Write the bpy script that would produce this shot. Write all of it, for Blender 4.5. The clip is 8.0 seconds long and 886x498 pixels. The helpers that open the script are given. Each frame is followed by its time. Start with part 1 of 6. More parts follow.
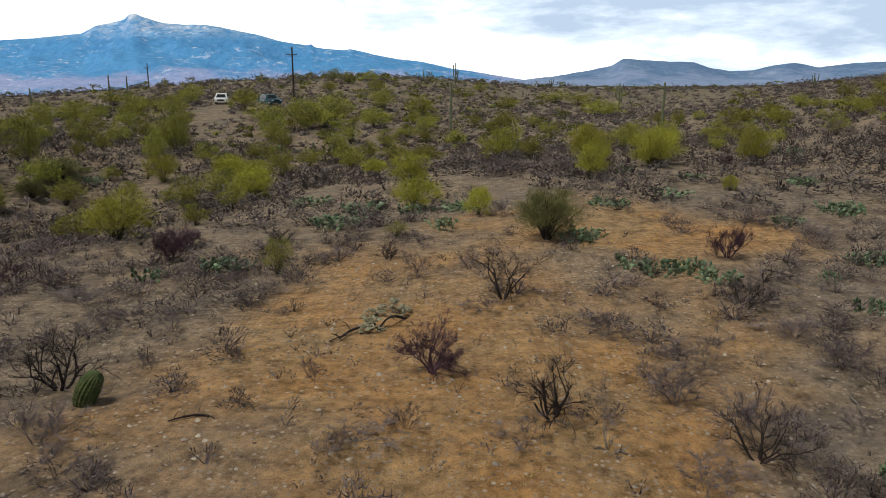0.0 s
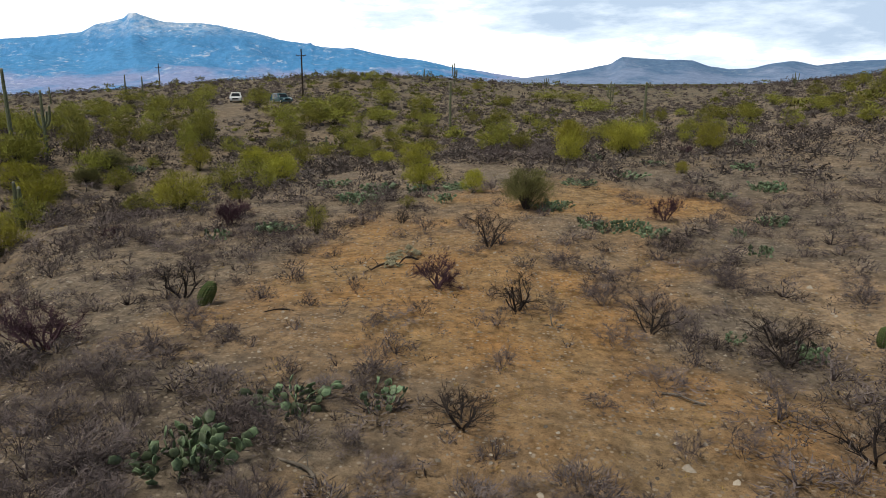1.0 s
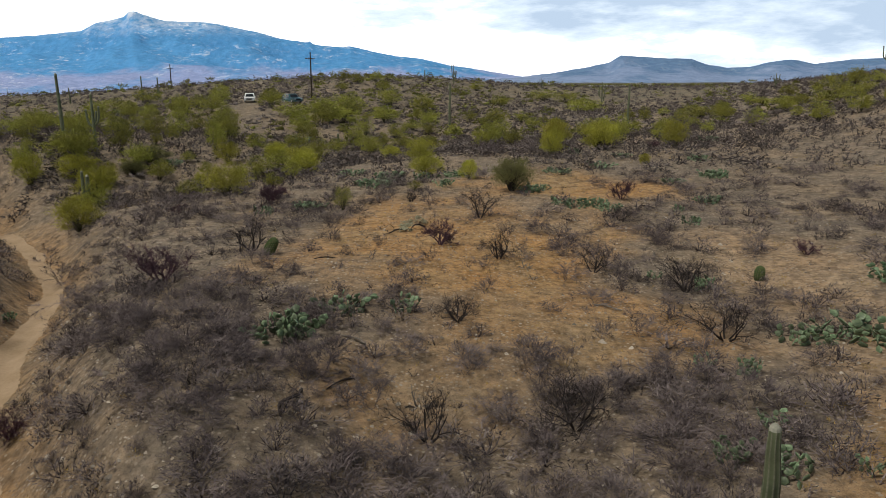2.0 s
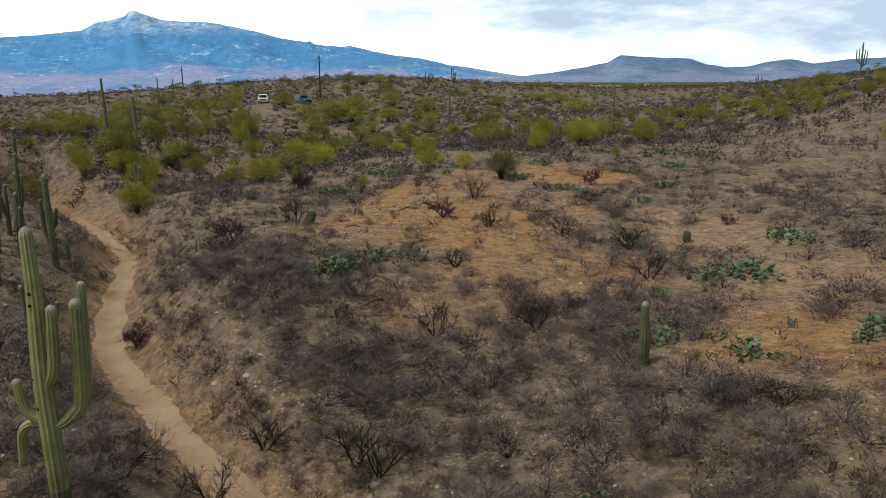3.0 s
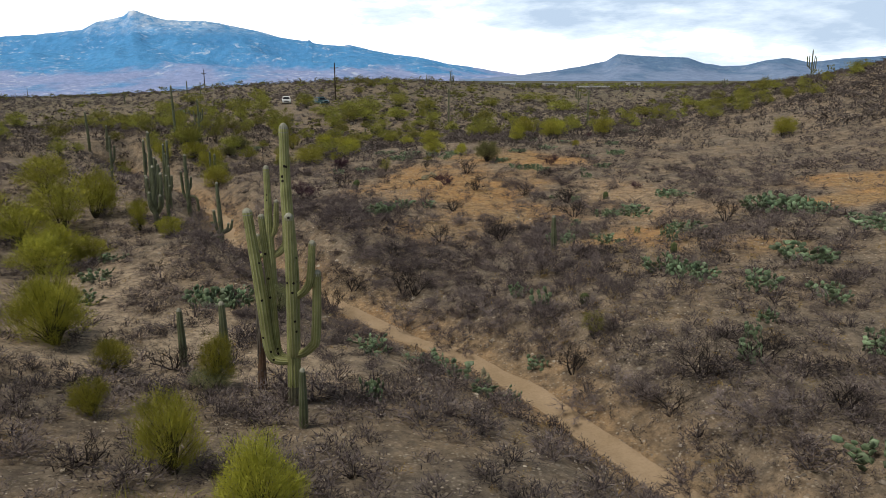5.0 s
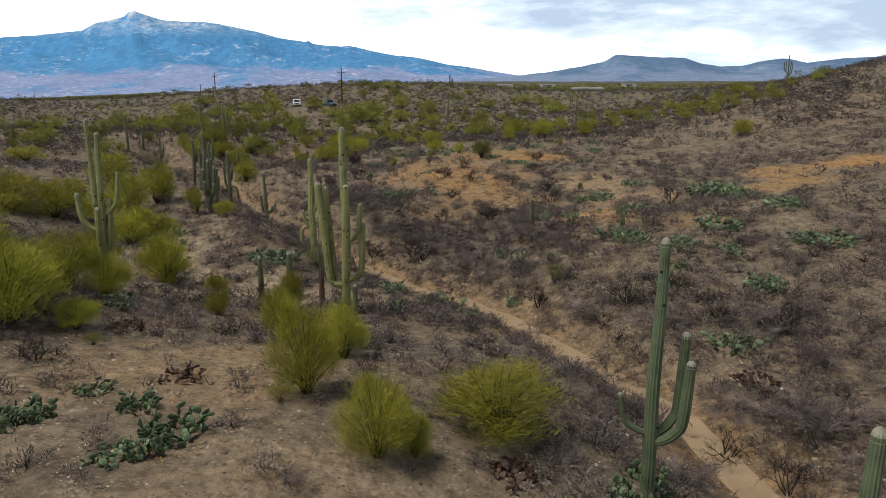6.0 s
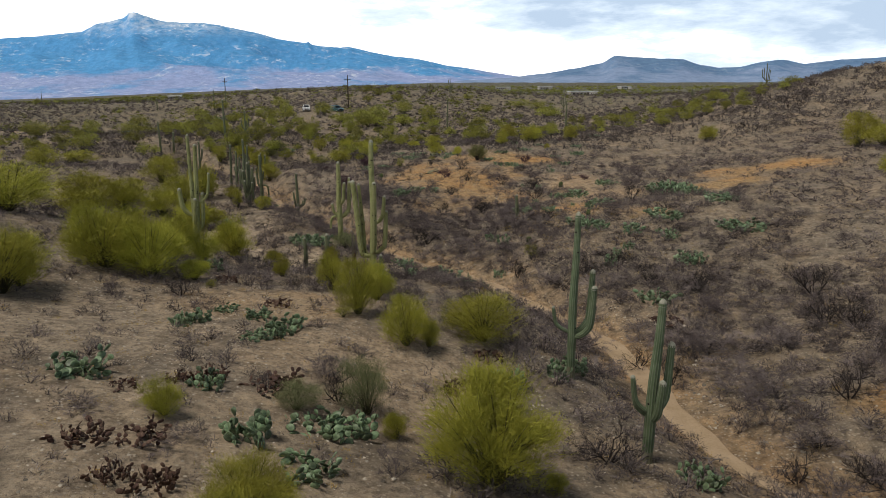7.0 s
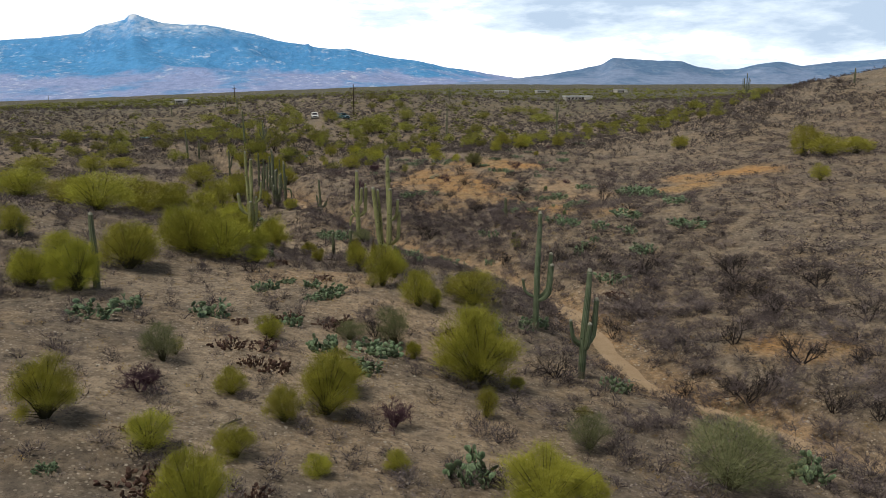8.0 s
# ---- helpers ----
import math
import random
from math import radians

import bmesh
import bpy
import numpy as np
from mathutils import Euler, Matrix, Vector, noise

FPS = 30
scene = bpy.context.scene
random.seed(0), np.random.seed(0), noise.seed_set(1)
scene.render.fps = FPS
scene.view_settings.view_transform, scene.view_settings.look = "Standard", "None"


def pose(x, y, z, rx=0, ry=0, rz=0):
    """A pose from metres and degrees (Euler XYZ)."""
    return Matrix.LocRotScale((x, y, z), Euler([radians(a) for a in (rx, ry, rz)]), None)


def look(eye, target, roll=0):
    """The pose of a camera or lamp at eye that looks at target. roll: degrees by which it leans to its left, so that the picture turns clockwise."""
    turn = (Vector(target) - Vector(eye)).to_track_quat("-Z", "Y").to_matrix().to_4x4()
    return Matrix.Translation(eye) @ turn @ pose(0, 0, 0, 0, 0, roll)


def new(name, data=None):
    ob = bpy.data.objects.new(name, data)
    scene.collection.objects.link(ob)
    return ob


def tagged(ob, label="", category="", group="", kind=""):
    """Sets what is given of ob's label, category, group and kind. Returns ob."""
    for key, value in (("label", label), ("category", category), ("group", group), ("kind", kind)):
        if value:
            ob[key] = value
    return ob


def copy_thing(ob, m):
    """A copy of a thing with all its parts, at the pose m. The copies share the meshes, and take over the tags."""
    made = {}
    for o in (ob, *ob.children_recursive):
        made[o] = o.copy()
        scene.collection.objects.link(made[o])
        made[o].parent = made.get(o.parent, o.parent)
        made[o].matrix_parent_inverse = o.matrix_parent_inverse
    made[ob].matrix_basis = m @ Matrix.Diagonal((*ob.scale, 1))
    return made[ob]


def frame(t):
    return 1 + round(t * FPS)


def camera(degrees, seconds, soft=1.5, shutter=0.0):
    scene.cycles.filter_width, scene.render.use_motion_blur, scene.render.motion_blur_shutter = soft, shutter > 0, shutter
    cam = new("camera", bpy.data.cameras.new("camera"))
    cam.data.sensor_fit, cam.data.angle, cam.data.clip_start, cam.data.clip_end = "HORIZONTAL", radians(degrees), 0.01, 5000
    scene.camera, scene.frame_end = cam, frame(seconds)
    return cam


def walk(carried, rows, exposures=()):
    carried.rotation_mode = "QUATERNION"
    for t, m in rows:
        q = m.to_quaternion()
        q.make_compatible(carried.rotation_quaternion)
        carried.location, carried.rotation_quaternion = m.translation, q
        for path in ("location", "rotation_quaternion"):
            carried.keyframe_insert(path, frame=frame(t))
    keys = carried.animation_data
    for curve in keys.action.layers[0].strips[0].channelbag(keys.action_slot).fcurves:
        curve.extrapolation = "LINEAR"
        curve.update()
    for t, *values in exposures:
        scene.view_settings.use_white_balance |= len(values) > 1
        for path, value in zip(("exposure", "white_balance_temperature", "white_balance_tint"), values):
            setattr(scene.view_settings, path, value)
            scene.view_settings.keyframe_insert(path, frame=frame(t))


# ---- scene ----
cam = camera(61.9, 8.0, soft=0.7)
METRES, EYE, TILT, LEAN, TURN = 90.0, 7.5, -12.6, 0.0, 0.0
ROWS = [
    (0.0, 0.0, 0.0, 0.0, 0.0, 0.0, -0.0),
    (0.5, -0.0005, -0.0455, -0.0094, -0.02, -0.1, 0.03),
    (1.0, -0.0012, -0.095, -0.0187, -0.05, -0.13, 0.05),
    (1.5, -0.0018, -0.1464, -0.0276, -0.07, -0.19, 0.08),
    (3.0, -0.004, -0.3111, -0.0557, -0.12, -0.28, 0.1),
    (3.5, -0.005, -0.3697, -0.0657, -0.12, -0.31, 0.12),
    (4.0, -0.0058, -0.43, -0.0758, -0.13, -0.36, 0.13),
    (4.5, -0.0067, -0.4922, -0.0863, -0.17, -0.39, 0.13),
    (6.0, -0.01, -0.6939, -0.118, -0.27, -0.36, 0.19),
    (6.5, -0.0113, -0.7662, -0.1261, -0.31, -0.36, 0.19),
    (7.0, -0.0126, -0.8396, -0.1322, -0.34, -0.31, 0.19),
    (7.5, -0.0137, -0.9144, -0.1369, -0.38, -0.27, 0.18),
    (8.0, -0.0152, -0.9889, -0.1402, -0.41, -0.22, 0.17),
]
walk(cam, [(t, pose(0, 0, EYE, TILT, LEAN, TURN) @ pose(METRES * x, METRES * y, METRES * z, 90 + pitch, roll, yaw)) for t, x, y, z, yaw, pitch, roll in ROWS])

# ---- sky and sun: bright broken overcast ----
world = bpy.data.worlds.new("world")
scene.world = world
world.use_nodes = True
SUN_HEIGHT, SUN_BEARING = 66.0, 245.0


def build_sky():
    nt = world.node_tree
    nt.nodes.clear()
    N, L = nt.nodes.new, nt.links.new
    out, bg = N("ShaderNodeOutputWorld"), N("ShaderNodeBackground")
    sky = N("ShaderNodeTexSky")
    sky.sky_type, sky.sun_disc = "NISHITA", False
    sky.sun_elevation, sky.sun_rotation = radians(SUN_HEIGHT), radians(SUN_BEARING)
    dim = N("ShaderNodeVectorMath")
    dim.operation = "SCALE"
    dim.inputs["Scale"].default_value = 0.12
    L(sky.outputs[0], dim.inputs[0])
    co, squash = N("ShaderNodeTexCoord"), N("ShaderNodeMapping")
    squash.inputs["Scale"].default_value = (2.2, 2.2, 9.0)
    squash.inputs["Location"].default_value = (0.35, 0.2, 0.35)
    L(co.outputs["Generated"], squash.inputs[0])
    n1, n2 = N("ShaderNodeTexNoise"), N("ShaderNodeTexNoise")
    n1.inputs["Scale"].default_value, n1.inputs["Detail"].default_value, n1.inputs["Roughness"].default_value = 1.6, 8.0, 0.58
    n2.inputs["Scale"].default_value, n2.inputs["Detail"].default_value, n2.inputs["Roughness"].default_value = 2.0, 9.0, 0.6
    L(squash.outputs[0], n1.inputs[0])
    L(squash.outputs[0], n2.inputs[0])
    gap, body = N("ShaderNodeValToRGB"), N("ShaderNodeValToRGB")
    gap.color_ramp.elements[0].position, gap.color_ramp.elements[1].position = 0.27, 0.40
    body.color_ramp.elements[0].position, body.color_ramp.elements[0].color = 0.45, (1.5, 1.52, 1.55, 1)
    body.color_ramp.elements[1].position, body.color_ramp.elements[1].color = 0.66, (0.55, 0.69, 0.87, 1)
    mid = body.color_ramp.elements.new(0.54)
    mid.color = (0.90, 1.03, 1.16, 1)
    L(n1.outputs[0], gap.inputs[0])
    tilt, across = N("ShaderNodeMath"), N("ShaderNodeSeparateXYZ")
    tilt.operation = "MULTIPLY_ADD"
    tilt.inputs[1].default_value = 0.5
    L(co.outputs["Generated"], across.inputs[0])
    L(across.outputs[0], tilt.inputs[0])
    lift = N("ShaderNodeMapRange")
    lift.inputs["From Min"].default_value, lift.inputs["From Max"].default_value = 0.02, 0.11
    lift.inputs["To Min"].default_value, lift.inputs["To Max"].default_value = -0.16, 0.04
    L(across.outputs[2], lift.inputs[0])
    base = N("ShaderNodeMath")
    base.operation = "ADD"
    L(n2.outputs[0], base.inputs[0])
    L(lift.outputs[0], base.inputs[1])
    L(base.outputs[0], tilt.inputs[2])
    L(tilt.outputs[0], body.inputs[0])
    mix = N("ShaderNodeMix")
    mix.data_type = "RGBA"
    L(gap.outputs[0], mix.inputs[0])
    L(dim.outputs[0], mix.inputs[6])
    high, tall = N("ShaderNodeSeparateXYZ"), N("ShaderNodeMapRange")
    L(co.outputs["Generated"], high.inputs[0])
    L(high.outputs[2], tall.inputs[0])
    tall.inputs["From Min"].default_value, tall.inputs["From Max"].default_value = 0.15, 0.52
    tall.inputs["To Min"].default_value, tall.inputs["To Max"].default_value = 1.0, 0.09
    lid = N("ShaderNodeVectorMath")
    lid.operation = "SCALE"
    L(body.outputs[0], lid.inputs[0])
    L(tall.outputs[0], lid.inputs["Scale"])
    L(lid.outputs[0], mix.inputs[7])
    L(mix.outputs[2], bg.inputs[0])
    bg.inputs[1].default_value = 1.0
    L(bg.outputs[0], out.inputs[0])


build_sky()
sun = new("sun", bpy.data.lights.new("sun", "SUN"))
sun.data.energy, sun.data.angle, sun.data.color = 2.65, radians(16), (1.0, 0.957, 0.85)
_b, _e = radians(SUN_BEARING), radians(SUN_HEIGHT)
sun.matrix_world = look((60 * math.sin(_b) * math.cos(_e), 60 * math.cos(_b) * math.cos(_e), 60 * math.sin(_e)), (0, 0, 0))


# ---- materials ----
def material(name, rough=0.9, spec=0.2):
    """A node material and its shader, with helpers to chain nodes."""
    m = bpy.data.materials.new(name)
    m.use_nodes = True
    b = m.node_tree.nodes["Principled BSDF"]
    b.inputs["Roughness"].default_value = rough
    b.inputs["Specular IOR Level"].default_value = spec
    return m, m.node_tree, b


def noise_node(nt, scale, detail=4.0, rough=0.55, coords="Object", stretch=None):
    co, n = nt.nodes.new("ShaderNodeTexCoord"), nt.nodes.new("ShaderNodeTexNoise")
    n.inputs["Scale"].default_value, n.inputs["Detail"].default_value, n.inputs["Roughness"].default_value = scale, detail, rough
    src = co.outputs[coords]
    if stretch:
        mp = nt.nodes.new("ShaderNodeMapping")
        mp.inputs["Scale"].default_value = stretch
        nt.links.new(src, mp.inputs[0])
        src = mp.outputs[0]
    nt.links.new(src, n.inputs[0])
    return n.outputs[0]


def ramp(nt, src, *stops):
    r = nt.nodes.new("ShaderNodeValToRGB")
    e = r.color_ramp.elements
    while len(e) < len(stops):
        e.new(0.5)
    for k, (p, c) in zip(e, stops):
        k.position, k.color = p, (*c, 1) if len(c) == 3 else c
    nt.links.new(src, r.inputs[0])
    return r.outputs[0]


def blend(nt, fac, a, b, mode="MIX"):
    n = nt.nodes.new("ShaderNodeMix")
    n.data_type, n.blend_type = "RGBA", mode
    for src, slot in ((fac, 0), (a, 6), (b, 7)):
        if isinstance(src, (int, float)):
            n.inputs[slot].default_value = src
        elif isinstance(src, tuple):
            n.inputs[slot].default_value = (*src, 1)
        else:
            nt.links.new(src, n.inputs[slot])
    return n.outputs[2]


def bump(nt, b, src, strength, distance):
    n = nt.nodes.new("ShaderNodeBump")
    n.inputs["Strength"].default_value, n.inputs["Distance"].default_value = strength, distance
    nt.links.new(src, n.inputs["Height"])
    nt.links.new(n.outputs[0], b.inputs["Normal"])


def plant_material(name, dark, light, rough=0.75, scale=6.0, spread=0.35, islands=False, spec=0.2):
    """Two tones of one plant mixed by grain, with a shift from plant to plant."""
    m, nt, b = material(name, rough, spec)
    base = blend(nt, ramp(nt, noise_node(nt, scale), (0.3, (0, 0, 0)), (0.7, (1, 1, 1))), dark, light)
    if islands:
        rnd = nt.nodes.new("ShaderNodeNewGeometry").outputs["Random Per Island"]
    else:
        rnd = nt.nodes.new("ShaderNodeObjectInfo").outputs["Random"]
    hsv = nt.nodes.new("ShaderNodeHueSaturation")
    val = nt.nodes.new("ShaderNodeMapRange")
    val.inputs["To Min"].default_value, val.inputs["To Max"].default_value = 1 - spread, 1 + spread
    nt.links.new(rnd, val.inputs[0])
    nt.links.new(val.outputs[0], hsv.inputs["Value"])
    hue = nt.nodes.new("ShaderNodeMapRange")
    hue.inputs["To Min"].default_value, hue.inputs["To Max"].default_value = 0.5 - 0.035 * spread, 0.5 + 0.035 * spread
    nt.links.new(rnd, hue.inputs[0])
    nt.links.new(hue.outputs[0], hsv.inputs["Hue"])
    nt.links.new(base, hsv.inputs["Color"])
    nt.links.new(hsv.outputs[0], b.inputs["Base Color"])
    return m


def nt_value(nt, colour):
    """One channel of a random cell colour."""
    s = nt.nodes.new("ShaderNodeSeparateColor")
    nt.links.new(colour, s.inputs[0])
    return s.outputs[0]


def ground_material():
    m, nt, b = material("desert soil", 0.95, 0.1)
    zone = nt.nodes.new("ShaderNodeAttribute")
    zone.attribute_name = "soil"
    sep = nt.nodes.new("ShaderNodeSeparateColor")
    nt.links.new(zone.outputs["Color"], sep.inputs[0])
    clear, pale, far = sep.outputs[0], sep.outputs[1], sep.outputs[2]
    wide = noise_node(nt, 0.22, 5, 0.6)
    fine = noise_node(nt, 3.2, 8, 0.68)
    grit = noise_node(nt, 26.0, 4, 0.7)
    orange = blend(nt, ramp(nt, wide, (0.36, (0, 0, 0)), (0.64, (1, 1, 1))), (0.385, 0.262, 0.140), (0.445, 0.250, 0.102))
    grey = blend(nt, ramp(nt, wide, (0.38, (0, 0, 0)), (0.62, (1, 1, 1))), (0.242, 0.202, 0.162), (0.298, 0.232, 0.166))
    sand = blend(nt, fine, (0.385, 0.308, 0.228), (0.50, 0.405, 0.308))
    c = blend(nt, clear, grey, orange)
    c = blend(nt, pale, c, sand)
    c = blend(nt, far, c, (0.085, 0.102, 0.078))
    c = blend(nt, 0.75, c, ramp(nt, fine, (0.32, (0.36, 0.33, 0.31)), (0.48, (0.95, 0.93, 0.90)), (0.66, (1.42, 1.37, 1.3))), "MULTIPLY")
    c = blend(nt, 0.75, c, ramp(nt, grit, (0.34, (0.42, 0.40, 0.40)), (0.48, (1, 1, 1)), (0.66, (1.0, 1.0, 1.0)), (0.74, (1.55, 1.5, 1.42))), "MULTIPLY")
    litter = ramp(nt, noise_node(nt, 0.75, 7, 0.68), (0.46, (0, 0, 0)), (0.60, (0.66,) * 3))
    litter = blend(nt, pale, litter, blend(nt, 0.7, litter, (0, 0, 0)))
    litter = blend(nt, clear, litter, blend(nt, 0.75, litter, (0, 0, 0)))
    c = blend(nt, litter, c, blend(nt, fine, (0.085, 0.070, 0.060), (0.185, 0.152, 0.122)))
    c = blend(nt, 0.8, c, ramp(nt, noise_node(nt, 1.35, 6, 0.7), (0.34, (0.55, 0.53, 0.52)), (0.5, (1, 1, 1)), (0.66, (1.3, 1.27, 1.22))), "MULTIPLY")
    scrub = ramp(nt, noise_node(nt, 0.11, 6, 0.75), (0.44, (0.45, 0.47, 0.46)), (0.58, (1.25, 1.2, 1.1)))
    c = blend(nt, far, c, blend(nt, 1.0, c, scrub, "MULTIPLY"))
    pebble = nt.nodes.new("ShaderNodeTexVoronoi")
    pebble.inputs["Scale"].default_value = 6.0
    nt.links.new(nt.nodes.new("ShaderNodeTexCoord").outputs["Object"], pebble.inputs[0])
    shape = ramp(nt, pebble.outputs["Distance"], (0.24, (1, 1, 1)), (0.36, (0, 0, 0)))
    tone = blend(nt, nt_value(nt, pebble.outputs["Color"]), (0.085, 0.066, 0.053), (0.54, 0.45, 0.35))
    some = nt.nodes.new("ShaderNodeMath")
    some.operation = "MULTIPLY"
    nt.links.new(shape, some.inputs[0])
    nt.links.new(ramp(nt, noise_node(nt, 0.9, 4, 0.6), (0.36, (0.2,) * 3), (0.60, (0.9,) * 3)), some.inputs[1])
    c = blend(nt, some.outputs[0], c, tone)
    nt.links.new(c, b.inputs["Base Color"])
    both = nt.nodes.new("ShaderNodeMath")
    both.operation = "ADD"
    nt.links.new(fine, both.inputs[0])
    nt.links.new(grit, both.inputs[1])
    bump(nt, b, both.outputs[0], 0.9, 0.08)
    return m


def trail_material():
    m, nt, b = material("packed trail dirt", 0.95, 0.1)
    c = blend(nt, ramp(nt, noise_node(nt, 0.7, 6, 0.6), (0.35, (0, 0, 0)), (0.65, (1, 1, 1))), (0.33, 0.238, 0.150), (0.40, 0.293, 0.195))
    fine = noise_node(nt, 9.0, 7, 0.7)
    c = blend(nt, 0.6, c, ramp(nt, fine, (0.3, (0.72, 0.70, 0.68)), (0.55, (1, 1, 1)), (0.75, (1.15, 1.13, 1.1))), "MULTIPLY")
    nt.links.new(c, b.inputs["Base Color"])
    bump(nt, b, fine, 0.4, 0.03)
    return m


def rock_material(name="pale stone", a=(0.10, 0.082, 0.066), b_=(0.50, 0.43, 0.35)):
    m, nt, b = material(name, 0.9, 0.2)
    rnd = nt.nodes.new("ShaderNodeNewGeometry").outputs["Random Per Island"]
    c = blend(nt, rnd, a, b_)
    c = blend(nt, 0.5, c, ramp(nt, noise_node(nt, 12, 4), (0.35, (0.6, 0.6, 0.6)), (0.65, (1.2, 1.2, 1.2))), "MULTIPLY")
    nt.links.new(c, b.inputs["Base Color"])
    return m


def hazy_mountain_material(name, low, high, rocky, amount):
    """Far slopes with air haze put into their colours: wooded flanks, bare granite faces and pale foothills."""
    m, nt, b = material(name, 1.0, 0.0)
    geo = nt.nodes.new("ShaderNodeNewGeometry")
    sep = nt.nodes.new("ShaderNodeSeparateXYZ")
    nt.links.new(geo.outputs["Position"], sep.inputs[0])
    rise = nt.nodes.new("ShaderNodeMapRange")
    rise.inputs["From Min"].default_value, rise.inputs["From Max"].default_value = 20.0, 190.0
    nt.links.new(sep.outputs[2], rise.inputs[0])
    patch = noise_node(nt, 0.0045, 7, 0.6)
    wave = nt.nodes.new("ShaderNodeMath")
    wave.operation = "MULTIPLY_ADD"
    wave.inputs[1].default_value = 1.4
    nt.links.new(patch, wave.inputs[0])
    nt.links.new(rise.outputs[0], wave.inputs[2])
    # painted haze: paler tint near the foot, deeper blue higher up
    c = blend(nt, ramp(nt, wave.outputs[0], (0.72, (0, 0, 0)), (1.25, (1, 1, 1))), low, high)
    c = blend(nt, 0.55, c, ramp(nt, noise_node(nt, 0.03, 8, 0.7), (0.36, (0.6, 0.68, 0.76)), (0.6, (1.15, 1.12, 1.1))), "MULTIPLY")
    face = ramp(nt, noise_node(nt, 0.026, 10, 0.78, stretch=(1, 1, 1.6)), (0.53, (0, 0, 0)), (0.63, (amount,) * 3))
    where = nt.nodes.new("ShaderNodeMath")
    where.operation = "MULTIPLY"
    nt.links.new(face, where.inputs[0])
    nt.links.new(ramp(nt, noise_node(nt, 0.0032, 4, 0.6), (0.44, (0.08,) * 3), (0.58, (1, 1, 1))), where.inputs[1])
    crag = nt.nodes.new("ShaderNodeMapRange")
    crag.inputs["From Min"].default_value, crag.inputs["From Max"].default_value = 215.0, 345.0
    nt.links.new(sep.outputs[2], crag.inputs[0])
    bare = nt.nodes.new("ShaderNodeMath")
    bare.operation = "MULTIPLY_ADD"
    nt.links.new(ramp(nt, noise_node(nt, 0.02, 9, 0.75), (0.40, (0, 0, 0)), (0.58, (amount,) * 3)), bare.inputs[0])
    nt.links.new(crag.outputs[0], bare.inputs[1])
    nt.links.new(where.outputs[0], bare.inputs[2])
    bare.use_clamp = True
    c = blend(nt, bare.outputs[0], c, rocky)
    nt.links.new(c, b.inputs["Base Color"])
    bump(nt, b, noise_node(nt, 0.016, 9, 0.66), 0.8, 24.0)
    return m


SOIL, TRAIL_DIRT, STONE = ground_material(), trail_material(), rock_material()
GRAVEL = rock_material("pale gravel", (0.17, 0.14, 0.115), (0.62, 0.53, 0.44))
PV_TWIG = plant_material("palo verde twigs", (0.200, 0.196, 0.024), (0.440, 0.412, 0.055), 0.7, 1.5, 0.22)
PV_FAR = plant_material("far palo verde twigs", (0.140, 0.142, 0.025), (0.310, 0.300, 0.052), 0.7, 1.5, 0.32)
PV_PALE = plant_material("grey-green palo verde twigs", (0.13, 0.14, 0.06), (0.22, 0.225, 0.11), 0.75, 1.5, 0.2)
PV_WOOD = plant_material("palo verde bark", (0.035, 0.033, 0.018), (0.075, 0.07, 0.03), 0.8, 4)
MESQUITE_TWIG = plant_material("olive mesquite twigs", (0.10, 0.098, 0.038), (0.20, 0.19, 0.070), 0.8, 2, 0.2)
YELLOW_TWIG = plant_material("yellow-green bush twigs", (0.14, 0.135, 0.025), (0.27, 0.25, 0.05), 0.75, 2, 0.25)
BARE_WOOD = plant_material("dark bare twigs", (0.017, 0.013, 0.012), (0.05, 0.038, 0.034), 0.85, 3, 0.3)
GREY_TWIG = plant_material("grey-brown dry twigs", (0.052, 0.042, 0.043), (0.245, 0.196, 0.190), 0.9, 2, 0.35)
GREY_STUFF = plant_material("grey-brown dry scrub", (0.046, 0.037, 0.038), (0.205, 0.164, 0.157), 0.9, 0.5, 0.6, islands=True)
DARK_STUFF = plant_material("dark far scrub", (0.046, 0.039, 0.038), (0.170, 0.140, 0.130), 0.9, 0.5, 0.5, islands=True)
GREEN_STUFF = plant_material("far yellow-green scrub", (0.085, 0.09, 0.02), (0.185, 0.18, 0.038), 0.8, 0.3, 0.35, islands=True)
GRASS_STUFF = plant_material("straw grass", (0.27, 0.16, 0.035), (0.41, 0.29, 0.10), 0.9, 0.6, 0.3, islands=True)
DRY_GRASS = plant_material("orange-yellow bunch grass", (0.24, 0.125, 0.028), (0.33, 0.25, 0.07), 0.9, 0.25, 0.35, islands=True)
PURPLE_STEM = plant_material("purple cholla stems", (0.05, 0.025, 0.034), (0.115, 0.062, 0.078), 0.8, 5, 0.2)
PALE_CHOLLA = plant_material("silvery cholla spines", (0.26, 0.25, 0.16), (0.42, 0.40, 0.28), 0.8, 8, 0.1)
PAD = plant_material("prickly pear pads", (0.045, 0.074, 0.038), (0.19, 0.25, 0.135), 0.5, 3, 0.5, spec=0.4)
PAD_FAR = plant_material("far prickly pear pads", (0.045, 0.080, 0.038), (0.21, 0.275, 0.155), 0.5, 3, 0.55, islands=True, spec=0.4)
PAD_BROWN = plant_material("withered reddish pads", (0.055, 0.032, 0.025), (0.14, 0.08, 0.06), 0.7, 4, 0.35)
DEAD_WOOD = plant_material("grey dead wood", (0.10, 0.085, 0.07), (0.26, 0.225, 0.19), 0.9, 5, 0.15)


